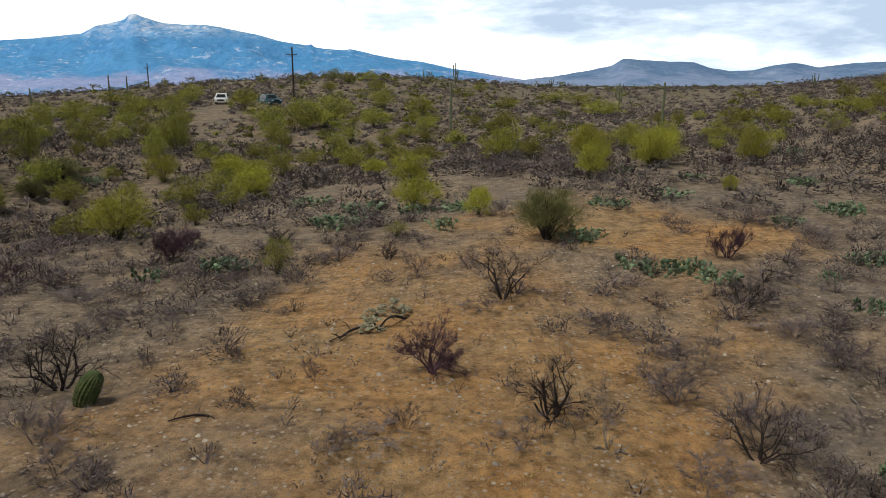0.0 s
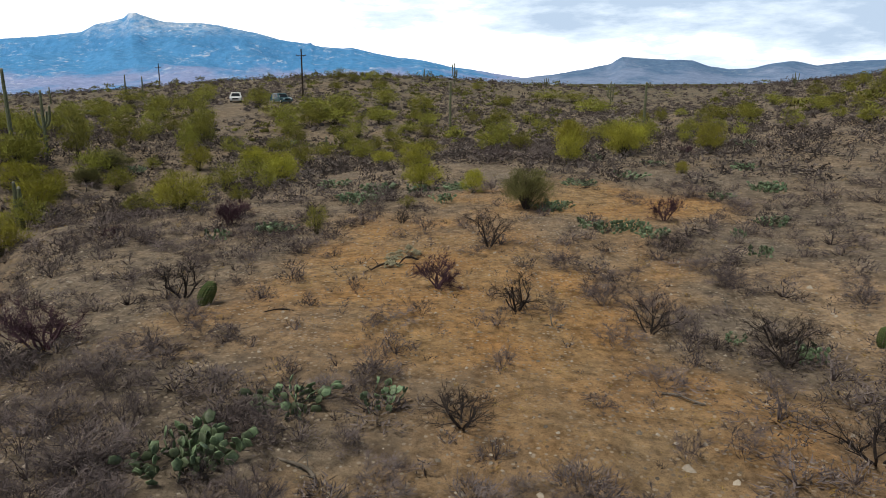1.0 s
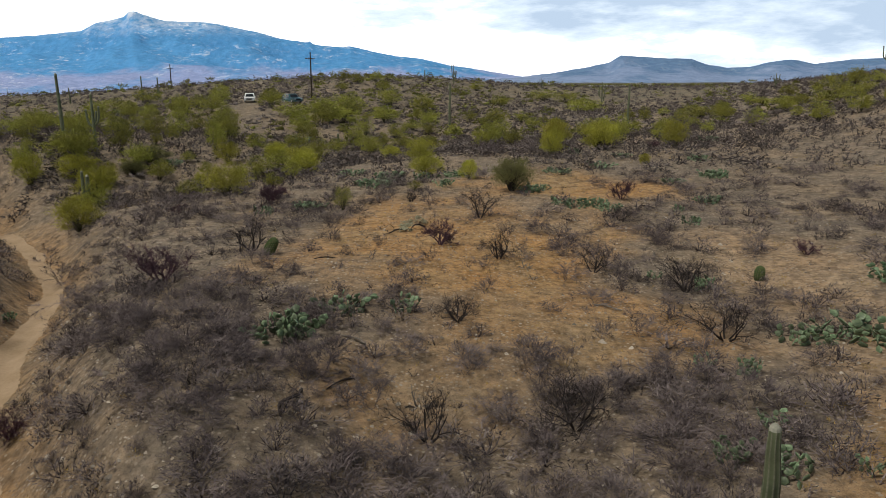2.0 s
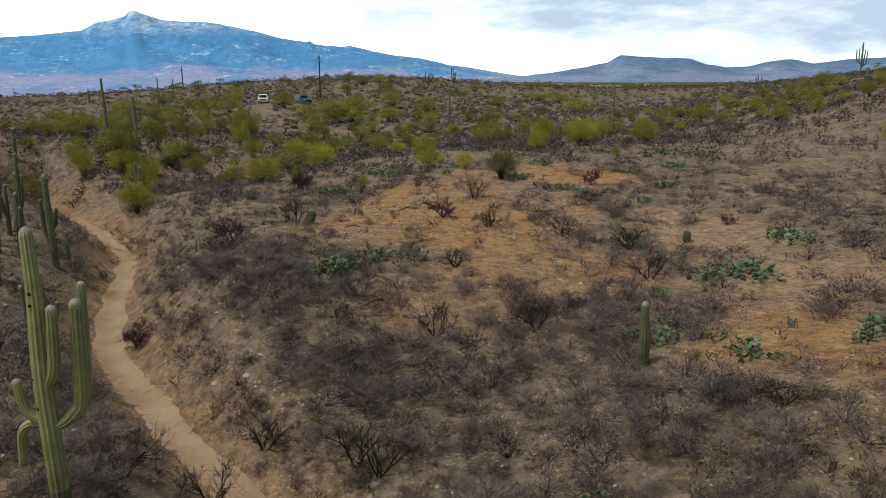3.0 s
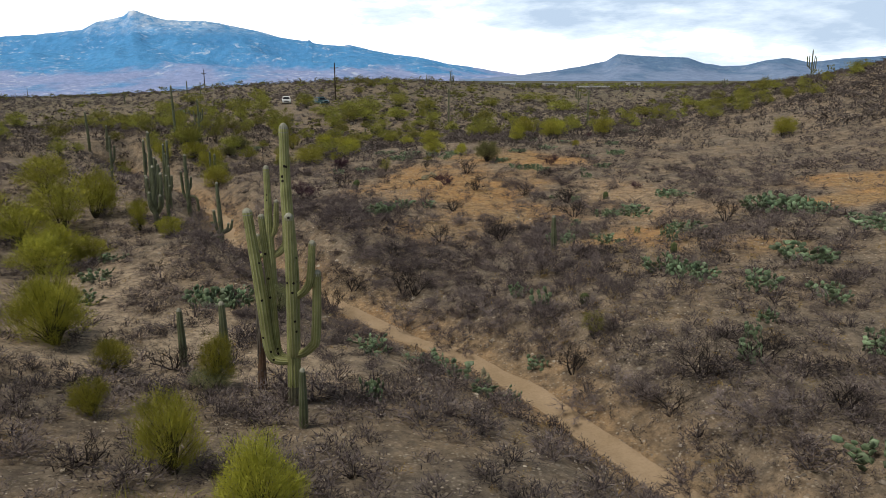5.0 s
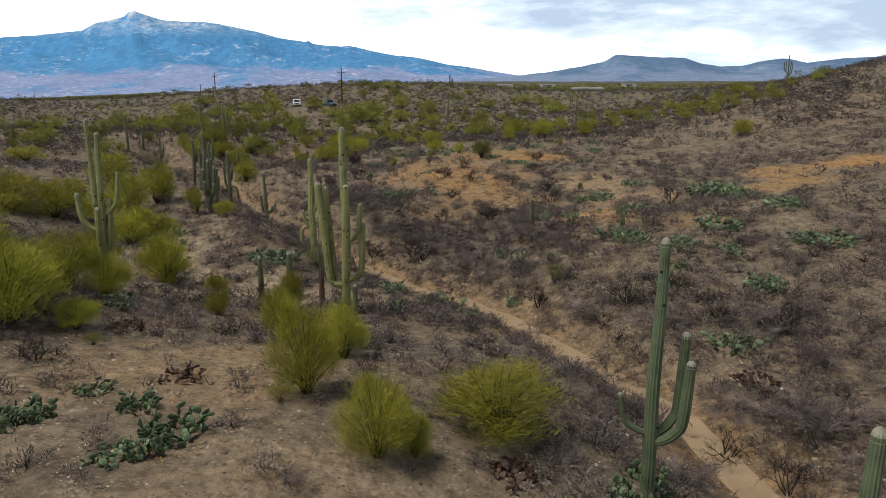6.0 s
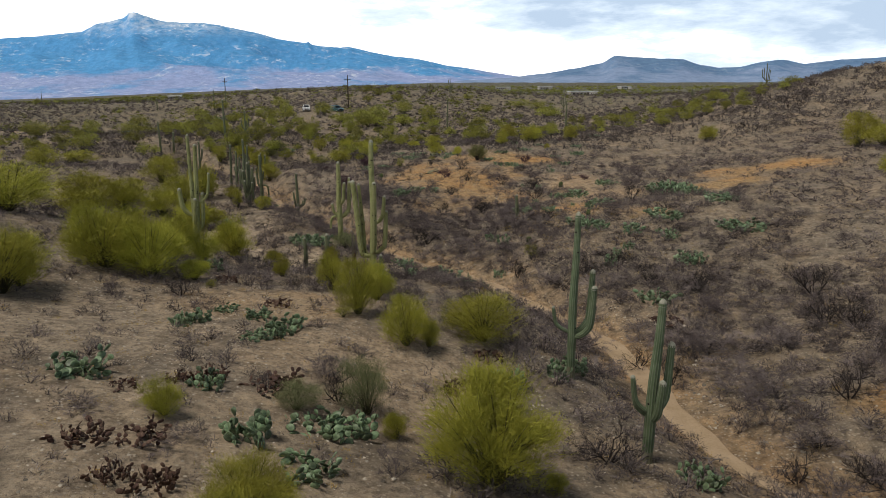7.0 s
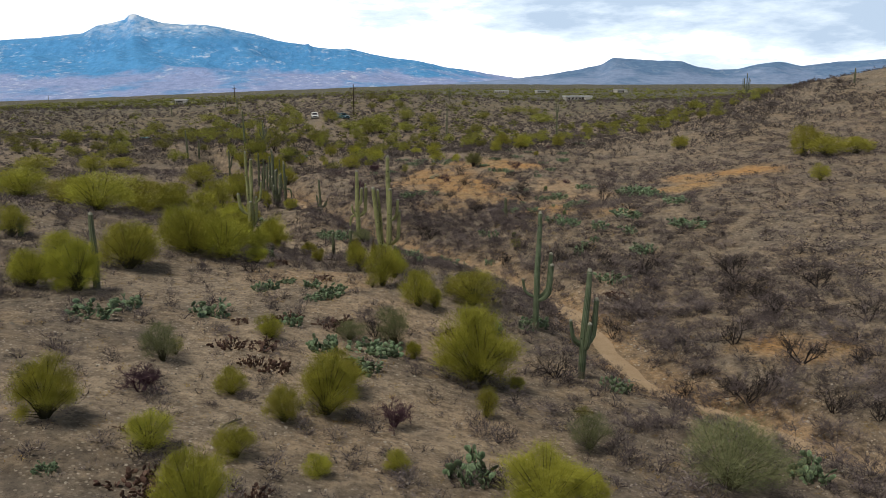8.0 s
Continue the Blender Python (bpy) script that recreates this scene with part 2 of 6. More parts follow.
# ---- small mesh kit ----
class Geo:
    """Collects vertices and faces of one mesh."""

    def __init__(self):
        self.v, self.f = [], []

    def ring(self, centre, axis, radius, n, turn=0.0):
        a = Vector(axis).normalized()
        u = a.orthogonal().normalized()
        w = a.cross(u)
        at = len(self.v)
        for k in range(n):
            t = turn + 2 * math.pi * k / n
            self.v.append(tuple(Vector(centre) + u * math.cos(t) * radius + w * math.sin(t) * radius))
        return at

    def tube(self, pts, radii, n=4):
        """A tapered limb along points; the last radius may be nought."""
        last = None
        for i, (p, r) in enumerate(zip(pts, radii)):
            axis = Vector(pts[min(i + 1, len(pts) - 1)]) - Vector(pts[max(i - 1, 0)])
            if r <= 1e-4:
                self.v.append(tuple(p))
                tip = len(self.v) - 1
                self.f += [(last + k, last + (k + 1) % n, tip) for k in range(n)]
                return
            at = self.ring(p, axis, r, n)
            if last is not None:
                self.f += [(last + k, last + (k + 1) % n, at + (k + 1) % n, at + k) for k in range(n)]
            last = at
        self.f.append(tuple(last + k for k in range(n)))

    def spike(self, p, q, r):
        """A thin twig of three sides that ends in a point."""
        d = Vector(q) - Vector(p)
        at = self.ring(p, d, r, 3)
        self.v.append(tuple(q))
        self.f += [(at + k, at + (k + 1) % 3, at + 3) for k in range(3)]

    def blade(self, p, q, r):
        """The finest twig: one sliver that ends in a point."""
        p, q = Vector(p), Vector(q)
        d = (q - p).normalized()
        h = abs(math.sin(p.x * 91.7 + p.y * 57.3 + p.z * 33.1)) * 6.283
        u = d.orthogonal().normalized()
        w = (u * math.cos(h) + d.cross(u) * math.sin(h)) * r
        at = len(self.v)
        self.v += [tuple(p - w), tuple(p + w), tuple(q)]
        self.f.append((at, at + 1, at + 2))

    def mesh(self, name, mat, smooth=False):
        me = bpy.data.meshes.new(name)
        me.from_pydata(self.v, [], self.f)
        me.materials.append(mat)
        if smooth:
            me.shade_smooth()
        return me


def part(name, me, parent=None, label=""):
    ob = new(name, me)
    ob.parent = parent
    return tagged(ob, label=label)


def thing(name, label, category, group=""):
    e = new(name)
    e.empty_display_size = 0.3
    return tagged(e, label, category, group)


def on_ground(x, y, sink=0.04):
    return float(ground_height(x, y)[0]) - sink


def planted(x, y, sx, sy, sz, turn, sink=0.04):
    return pose(x, y, on_ground(x, y, sink), 0, 0, turn) @ Matrix.Diagonal((sx, sy, sz, 1))


# ---- the lie of the land: gentle swells (x, y, radius, height) on a tilted plain, and the wash that the trail follows ----
SWELLS_A = [
    (100, 70, 32, 8.71), (-38, -66, 18, 2.64), (180, -40, 60, 3.67), (-100, -30, 32, 5.14),
    (-20, 200, 60, 7.25), (21, -40, 11, -1.68), (-7, -12, 11, -1.47), (180, 160, 60, 2.13),
    (9, 11, 7, -1.15), (-28, 44, 11, -1.9), (-100, 130, 32, -3.35), (9, -52, 7, -1.18),
    (-26, -90, 18, 4.49), (-35, -26, 11, 1.26), (180, 40, 60, 7.16), (100, -70, 32, 5.22),
    (-9, -47.5, 7, 0.09), (58, -6, 18, 0.33), (-100, 70, 32, 1.54), (-14, 78, 18, -2.33),
    (0, 44, 11, 1.29), (58, -90, 18, 2.31),
]
SWELLS_B = [
    (40, 170, 32, -4.32), (100, 150, 32, 3.36), (-20, 320, 60, -0.67), (-100, -70, 32, 4.12),
    (34, 90, 18, -2.05), (21, 23, 11, -1.43), (0, -29.5, 7, -1.11), (0, 2, 7, -0.28),
    (-9, 20, 7, -0.62), (22.5, -20.5, 7, -0.6), (28, -75, 11, -1.01), (-180, 120, 60, 4.01),
    (100, -10, 32, 2.77), (58, -42, 18, -1.35), (35, 44, 11, -0.49), (13.5, 2, 7, -0.42),
    (-18, -16, 7, -1.25), (9, -43, 7, -1.84), (-35, 16, 11, -0.74), (-28, -40, 11, 1.5),
    (-35, -5, 11, 0.62), (-40, 110, 32, 2.34),
]
SWELLS_C = [
    (20, 150, 32, -2.14), (60, 320, 60, -2), (0, -43, 7, 0.85), (22.5, -29.5, 7, -0.74),
    (-18, 2, 7, -0.97), (4.5, -2.5, 7, -0.75), (-9, -25, 7, -0.88), (180, 0, 60, 6),
    (-80, 130, 32, -4.38), (13.5, -20.5, 7, -0.62), (180, 80, 60, 5.17), (140, 240, 60, 2.72),
    (-4.5, -2.5, 7, -0.84), (34, -66, 18, -1.42), (-50, -30, 18, 1.56), (22.5, -52, 7, 0.56),
    (-18, -56.5, 7, 0.65), (-9, -70, 7, 0.55), (-60, -110, 32, 2.31), (-50, 66, 18, 0.2),
    (-26, 54, 18, -2.14), (-50, 90, 18, -1.58),
]
SWELLS_D = [
    (-32, 62, 13, 1.43), (0, 4, 22, -0.17), (0, 116, 22, -1.17), (8, 46, 13, -0.39),
    (0, -38, 22, -0.42), (-31, 4, 8, -0.64), (-11, -1, 8, 0.62), (-41, 9, 8, 0.63),
    (39, 29, 8, -0.5), (-1, -16, 8, -0.64), (-56, 102, 22, 0.91), (-6, 34, 8, -0.44),
    (34, 54, 8, -0.4), (29, -1, 8, -0.36), (14, -11, 8, 0.51), (14, 14, 8, 0.02),
    (-21, 34, 8, 0.33), (4, -41, 8, 0.53), (0, 102, 22, -0.97), (-21, -61, 8, 0.37),
]
SWELLS_E = [
    (29, -41, 8, 0.74), (19, -31, 8, -0.38), (-1, 44, 8, -0.5), (-31, -6, 8, -0.84),
    (-16, -6, 8, 0.67), (-26, -11, 8, -0.58), (-26, 74, 8, 0.43), (-1, -6, 8, -0.54),
    (-11, 14, 8, -0.48), (-31, -1, 8, -0.96), (4, 34, 8, -0.3), (19, -1, 8, -0.38),
    (34, 19, 8, -0.32), (-16, 86, 13, -0.46), (-41, 14, 8, 0.58), (-31, 44, 8, -0.43),
    (-16, 49, 8, 0.22), (-16, -1, 8, 0.93), (-26, -6, 8, -1.02), (14, 116, 22, -0.59),
]
SWELLS_F = [
    (-5, -27, 5, 0.69), (10, -48, 5, 1.14), (-11, -3, 5, 1.64), (-8, 6, 5, -0.59),
    (1, -51, 5, -0.82), (22, -51, 5, -0.66), (-23, -3, 5, -0.48), (-8, -51, 5, 0.28),
    (-2, -6, 5, -0.63), (7, -6, 5, 0.42), (-17, -45, 5, -0.3), (1, 9, 5, 0.23),
    (19, -6, 5, -0.27), (-29, 51, 5, -0.74), (-41, 54, 5, 0.42), (7, -21, 5, -0.27),
    (-17, -9, 5, -0.4), (-11, 18, 5, 0.2), (-20, 48, 5, 0.37), (7, 21, 5, -0.16),
]
SWELLS_G = [(-68, 86, 9, -2.0), (-77, 106, 8, -1.4), (-85.8, 127.6, 8, -1.2), (-20, 166, 13, 1.3)]
TRAIL = [(-44, 50), (-36, 41), (-30, 34), (-27, 29.5), (-23.5, 24.5), (-21.5, 19.5), (-19, 12), (-16.2, 5), (-13, 0), (-10.5, -3.4),
         (-6.5, -8.3), (-2.7, -13.5), (0, -16.3), (2, -19), (4, -22.8), (6.5, -28.3), (8.6, -33), (9.5, -37.5), (9.9, -41.5),
         (10.3, -46), (11.5, -50), (14.5, -53.8), (17, -57), (20, -59.5), (26, -64), (34, -70)]
TRAIL_FALL = ([-70, -55, -45, -30, -10, 5, 25, 50], [-2.6, -2.9, -3.0, -3.2, -3.5, -3.7, -3.9, -4.2])


def trail_distance(x, y):
    """Distance to the trail's middle line, and the trail's height there."""
    x, y = np.atleast_1d(np.asarray(x, float)), np.atleast_1d(np.asarray(y, float))
    d, z = np.full(x.shape, 1e9), np.zeros(x.shape)
    for (ax, ay), (bx, by) in zip(TRAIL[:-1], TRAIL[1:]):
        ux, uy = bx - ax, by - ay
        u = np.clip(((x - ax) * ux + (y - ay) * uy) / (ux * ux + uy * uy), 0, 1)
        qx, qy = ax + u * ux, ay + u * uy
        e = np.hypot(x - qx, y - qy)
        near = e < d
        d[near], z[near] = e[near], np.interp(qy, *TRAIL_FALL)[near]
    return d, z


def land(x, y):
    """Height of the smooth ground."""
    x, y = np.atleast_1d(np.asarray(x, float)), np.atleast_1d(np.asarray(y, float))
    cx, cy = np.clip(x, -150, 150), np.clip(y, -120, 230)
    z = 0.948 + 0.813 * cx / 100 + 0.887 * cy / 100
    for sx, sy, r, h in SWELLS_A + SWELLS_B + SWELLS_C + SWELLS_D + SWELLS_E + SWELLS_F + SWELLS_G:
        z = z + h * np.exp(-((x - sx) ** 2 + (y - sy) ** 2) / (2 * r * r))
    d, tz = trail_distance(x, y)
    w = np.exp(-((d / 3.6) ** 2))
    z = z * (1 - w) + tz * w
    r = np.hypot(x, y)
    s = np.clip((r - 240) / 160, 0, 1)
    s = s * s * (3 - 2 * s)
    fall = 0.0015 + 0.036 * np.clip(-x / np.maximum(y + 90, 60), 0, 0.9)
    plain = 4.0 - fall * np.clip(r - 150, 0, 2600)
    return z * (1 - s) + plain * s


# ---- ground ----
def value_noise(x, y, cell, seed):
    """Smooth noise of -1 to 1 on a plan."""
    x, y = np.asarray(x, float) / cell, np.asarray(y, float) / cell
    i, j = np.floor(x).astype(np.int64), np.floor(y).astype(np.int64)
    fx, fy = x - i, y - j
    fx, fy = fx * fx * (3 - 2 * fx), fy * fy * (3 - 2 * fy)

    def h(a, b):
        k = (a * 374761393 + b * 668265263 + seed * 974634541) & 0xFFFFFFFF
        k = ((k ^ (k >> 13)) * 1274126177) & 0xFFFFFFFF
        return ((k ^ (k >> 16)) & 0xFFFF) / 32767.5 - 1

    return (h(i, j) * (1 - fx) + h(i + 1, j) * fx) * (1 - fy) + (h(i, j + 1) * (1 - fx) + h(i + 1, j + 1) * fx) * fy


def ground_height(x, y):
    x, y = np.atleast_1d(np.asarray(x, float)), np.atleast_1d(np.asarray(y, float))
    d, _ = trail_distance(x, y)
    rough = np.clip((d - 0.7) / 2.0, 0.12, 1)
    z = land(x, y)
    z = z + rough * (0.10 * value_noise(x, y, 2.6, 3) + 0.05 * value_noise(x, y, 1.1, 5) + 0.16 * value_noise(x, y, 7, 9))
    z = z - 0.12 * np.exp(-((d / 1.0) ** 4))
    r = np.hypot(x, y)
    return z + np.clip((r - 90) / 300, 0, 1) * (1.0 * value_noise(x, y, 37, 11) + 0.5 * value_noise(x, y, 17, 12))


# bare openings: x, y, half-widths, how orange (0 to 1), how sandy
CLEARINGS_A = [
    (0, 20, 8.5, 12, 1, 0), (9, 32, 9, 6, 1, 0), (4, 9, 6.5, 5, 0.8, 0), (12, -4, 4.5, 6, 0.9, 0), (17, 4, 5, 4, 0.6, 0.3),
    (15, 14, 5, 7, 0.5, 0.3), (31, 1, 7, 3, 1, 0), (18, -10, 4, 3, 0.7, 0), (-19, -13, 6, 6, 0.1, 0.75), (-8.5, -40, 5, 5, 0.6, 0.3),
    (-4.5, -49, 6, 5, 0.4, 0.6), (-9, -57, 6, 6, 0.25, 0.6),
]
CLEARINGS_B = [
    (-3, -62, 6, 7, 0.25, 0.5), (-15, -47, 6, 6, 0.1, 0.5), (-26, 9, 5, 7, 0, 0.25), (-38, -20, 9, 6, 0, 0.35), (16, -58, 5, 3, 0.4, 0.3),
    (-14, -20, 5, 7, 0.2, 0.95), (-8, -23, 4, 4, 0.25, 0.8), (0, 5, 4, 4, 0.6, 0), (36, 8, 8, 5, 1, 0), (19, -46, 3, 2.5, 0.9, 0),
    (21, -48, 3, 2, 0.7, 0.2), (-11, -64, 7, 6, 0.1, 0.7),
]
CLEARINGS = CLEARINGS_A + CLEARINGS_B


def openness(x, y):
    """How bare of scrub, how orange and how sandy the soil is."""
    x, y = np.atleast_1d(np.asarray(x, float)), np.atleast_1d(np.asarray(y, float))
    wob = 0.35 * value_noise(x, y, 4.5, 21) + 0.2 * value_noise(x, y, 1.7, 22)
    bare, orange, sandy = np.zeros(x.shape), np.zeros(x.shape), np.zeros(x.shape)
    for cx, cy, rx, ry, o, s in CLEARINGS:
        k = np.clip(1.6 * (1.15 - np.sqrt(((x - cx) / rx) ** 2 + ((y - cy) / ry) ** 2) + wob), 0, 1)
        bare, orange, sandy = np.maximum(bare, k * min(1.0, 0.5 + 0.6 * o)), np.maximum(orange, k * o), np.maximum(sandy, k * s)
    d, _ = trail_distance(x, y)
    near = np.exp(-((d / 1.35) ** 2))
    return np.maximum(bare, near), np.maximum(orange, 0.6 * np.exp(-((d / 2.2) ** 2))), sandy


def stretch_axis(lo, hi, step, reach_lo, reach_hi, growth):
    mid = list(np.arange(lo, hi + step / 2, step))
    up, s = [mid[-1]], step
    while up[-1] < reach_hi:
        s *= growth
        up.append(up[-1] + s)
    down, s = [mid[0]], step
    while down[-1] > reach_lo:
        s *= growth
        down.append(down[-1] - s)
    return np.array(down[:0:-1] + mid + up[1:])


def grid_mesh(name, X, Y, Z, mat):
    ny, nx = X.shape
    me = bpy.data.meshes.new(name)
    idx = np.arange(nx * ny).reshape(ny, nx)
    quads = np.stack([idx[:-1, :-1], idx[:-1, 1:], idx[1:, 1:], idx[1:, :-1]], -1).reshape(-1, 4)
    me.vertices.add(nx * ny)
    me.vertices.foreach_set("co", np.stack([X, Y, Z], -1).ravel())
    me.loops.add(quads.size)
    me.loops.foreach_set("vertex_index", quads.ravel())
    me.polygons.add(len(quads))
    me.polygons.foreach_set("loop_start", np.arange(0, quads.size, 4))
    me.update(calc_edges=True)
    me.materials.append(mat)
    me.shade_smooth()
    return me


GRID_X = stretch_axis(-40, 44, 0.74, -3300, 3300, 1.075)
GRID_Y = stretch_axis(-80, 60, 0.74, -900, 4300, 1.07)


def resting(x, y):
    """Height of the ground's facets, between its grid lines."""
    i = np.clip(np.searchsorted(GRID_X, x) - 1, 0, len(GRID_X) - 2)
    j = np.clip(np.searchsorted(GRID_Y, y) - 1, 0, len(GRID_Y) - 2)
    u, v = (x - GRID_X[i]) / (GRID_X[i + 1] - GRID_X[i]), (y - GRID_Y[j]) / (GRID_Y[j + 1] - GRID_Y[j])
    a, b = ground_height(GRID_X[i], GRID_Y[j]), ground_height(GRID_X[i + 1], GRID_Y[j])
    c, d = ground_height(GRID_X[i], GRID_Y[j + 1]), ground_height(GRID_X[i + 1], GRID_Y[j + 1])
    return (a * (1 - u) + b * u) * (1 - v) + (c * (1 - u) + d * u) * v


def build_ground():
    X, Y = np.meshgrid(GRID_X, GRID_Y)
    x, y = X.ravel(), Y.ravel()
    z = ground_height(x, y)
    me = grid_mesh("ground", X, Y, z.reshape(X.shape), SOIL)
    _, orange, sandy = openness(x, y)
    col = np.ones((len(x), 4), np.float32)
    col[:, 0], col[:, 1] = orange, sandy
    col[:, 2] = np.clip((np.hypot(x, y) - 80) / 260, 0, 1) * 0.85
    me.attributes.new("soil", "FLOAT_COLOR", "POINT").data.foreach_set("color", col.ravel())
    tagged(new("ground", me), "rolling desert ground of orange-brown gravelly soil", "ground", kind="structure")


def build_trail():
    pts = [Vector((*p, 0)) for p in TRAIL]
    line = []
    for i in range(1, len(pts) - 2):
        for k in range(20):
            t = k / 20
            a, b, c, d = pts[i - 1], pts[i], pts[i + 1], pts[i + 2]
            line.append(0.5 * ((2 * b) + (c - a) * t + (2 * a - 5 * b + 4 * c - d) * t * t + (3 * b - a - 3 * c + d) * t ** 3))
    n, cols = len(line), 9
    X, Y = np.zeros((n, cols)), np.zeros((n, cols))
    for i, p in enumerate(line):
        q = line[min(i + 1, n - 1)] - line[max(i - 1, 0)]
        side = Vector((q.y, -q.x, 0)).normalized()
        for s in range(cols):
            u = s / (cols - 1) * 2 - 1
            w = 0.72 + 0.2 * value_noise(p.x + 40 * (u > 0), p.y, 2.3, 31) + 0.09 * value_noise(p.x, p.y + 40 * (u > 0), 1.3, 32)
            X[i, s], Y[i, s] = p.x + side.x * u * w, p.y + side.y * u * w
    Z = resting(X.ravel(), Y.ravel()).reshape(X.shape) + 0.05
    Z[:, 0] -= 0.09
    Z[:, -1] -= 0.09
    tagged(new("trail", grid_mesh("trail", X, Y, Z, TRAIL_DIRT)), "narrow winding footpath of packed tan dirt", "trail", kind="structure")


build_ground()
build_trail()


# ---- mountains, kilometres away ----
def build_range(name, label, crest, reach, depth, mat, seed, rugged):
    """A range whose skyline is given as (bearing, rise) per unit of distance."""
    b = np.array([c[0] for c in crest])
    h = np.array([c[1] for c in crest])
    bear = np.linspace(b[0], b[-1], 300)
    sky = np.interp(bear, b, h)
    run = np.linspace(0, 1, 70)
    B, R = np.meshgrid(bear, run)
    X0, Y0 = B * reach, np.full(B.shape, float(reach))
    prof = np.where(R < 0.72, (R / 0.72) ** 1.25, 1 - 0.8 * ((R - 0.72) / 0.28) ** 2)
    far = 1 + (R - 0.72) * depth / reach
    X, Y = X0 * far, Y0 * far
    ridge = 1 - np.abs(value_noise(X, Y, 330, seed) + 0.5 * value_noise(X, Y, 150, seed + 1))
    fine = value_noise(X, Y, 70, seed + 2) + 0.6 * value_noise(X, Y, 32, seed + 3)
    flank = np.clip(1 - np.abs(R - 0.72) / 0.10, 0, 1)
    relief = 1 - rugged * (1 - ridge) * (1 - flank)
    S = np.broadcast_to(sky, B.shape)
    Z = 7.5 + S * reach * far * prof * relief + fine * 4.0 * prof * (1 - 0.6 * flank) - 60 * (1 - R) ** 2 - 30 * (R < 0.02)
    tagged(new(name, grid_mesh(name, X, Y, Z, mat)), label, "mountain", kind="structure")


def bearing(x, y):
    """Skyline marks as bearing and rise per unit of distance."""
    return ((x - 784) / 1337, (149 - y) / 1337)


# the blue and lilac in these colours stand for kilometres of hazy air
HAZY_GRANITE = hazy_mountain_material("hazy granite mountain slopes", (0.32, 0.39, 0.64), (0.105, 0.325, 0.63), (0.72, 0.78, 0.88), 0.85)
HAZY_HILL_SLOPE = hazy_mountain_material("hazy far hill slopes", (0.25, 0.33, 0.50), (0.14, 0.235, 0.39), (0.38, 0.44, 0.55), 0.45)
build_range("backdrop_mountain", "large granite mountain with a rocky summit knob, coloured blue for distance haze", [bearing(*p) for p in [
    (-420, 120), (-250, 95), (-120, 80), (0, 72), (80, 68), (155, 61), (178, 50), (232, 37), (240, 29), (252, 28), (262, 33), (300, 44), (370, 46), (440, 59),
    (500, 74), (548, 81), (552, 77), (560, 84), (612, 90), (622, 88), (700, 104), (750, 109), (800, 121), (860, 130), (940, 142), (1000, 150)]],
    3900, 1900, HAZY_GRANITE, 51, 0.42)
build_range("backdrop_hills", "low hills along the horizon, coloured purple-blue for distance haze", [bearing(*p) for p in [
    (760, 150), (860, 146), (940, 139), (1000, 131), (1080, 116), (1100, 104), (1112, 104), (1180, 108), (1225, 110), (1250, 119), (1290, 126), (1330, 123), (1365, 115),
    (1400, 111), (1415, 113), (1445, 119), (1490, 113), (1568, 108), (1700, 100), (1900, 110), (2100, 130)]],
    3300, 1100, HAZY_HILL_SLOPE, 71, 0.3)


# ---- where the plants stand: x, y, height, width ----
PALO_VERDES_A = [
    (-16.1, 35.8, 2.47, 3.65), (-12.8, 49.3, 2.29, 3.43), (-22.7, 59.9, 2.67, 2.77), (-27.9, 77.5, 3.25, 4.43), (-32.4, 70.8, 1.73, 2.27),
    (-1.5, 39.7, 1.99, 2.75), (1.8, 36.9, 1.57, 1.66), (9.2, 45.8, 2.63, 2.38), (14.4, 51, 2.66, 3.2), (-9.5, 110.3, 2.16, 4.31),
    (-15.9, 108.8, 2.45, 4.91), (-21, 91.4, 2.07, 4.15), (-18.2, 101.2, 2.67, 5.34), (-2, 110.4, 2.16, 4.32), (-5.5, 76.9, 1.88, 2.93),
    (-10, 75.1, 2.29, 2.58), (-29.6, 111.2, 2.67, 5.01), (-46.9, 142.4, 3.42, 5.34), (-70.6, 162.3, 3.17, 7.31), (41.5, 106.6, 2.09, 4.82),
    (42.5, 94.6, 2.14, 3.43), (50.4, 100.6, 1.51, 4.54),
]
PALO_VERDES_B = [
    (50.5, 93.9, 1.55, 4.94), (51.8, 90.1, 1.49, 3.38), (13.3, 152.3, 2.29, 5.73), (26.4, 179.5, 2.96, 8.08), (32.1, 177.1, 3.19, 7.31),
    (18.8, 100.3, 1.82, 1.67), (9.2, 185.8, 2.36, 4.17), (16.1, 41.2, 0.95, 0.95), (32.4, 164.8, 2.73, 4.96), (5.2, 90.9, 1.03, 2.41),
    (-4.7, 98.2, 1.33, 3.71), (-37.6, 55.8, 2.62, 5.25), (-34.7, 51.5, 2.49, 3.74), (-31.9, 51.5, 2.25, 2.09), (-62.2, 94.3, 2.44, 6.52),
    (-22.4, 49.4, 1.43, 1.24), (-29.5, 80.4, 2.85, 3.56), (-34.1, 118.8, 2.98, 3.97), (-75.8, 156.4, 3.06, 7.66), (-54.9, 84.6, 2.86, 4.47),
    (-37.7, 57.2, 2.29, 3.72), (-38.1, 49.7, 3.16, 2.84),
]
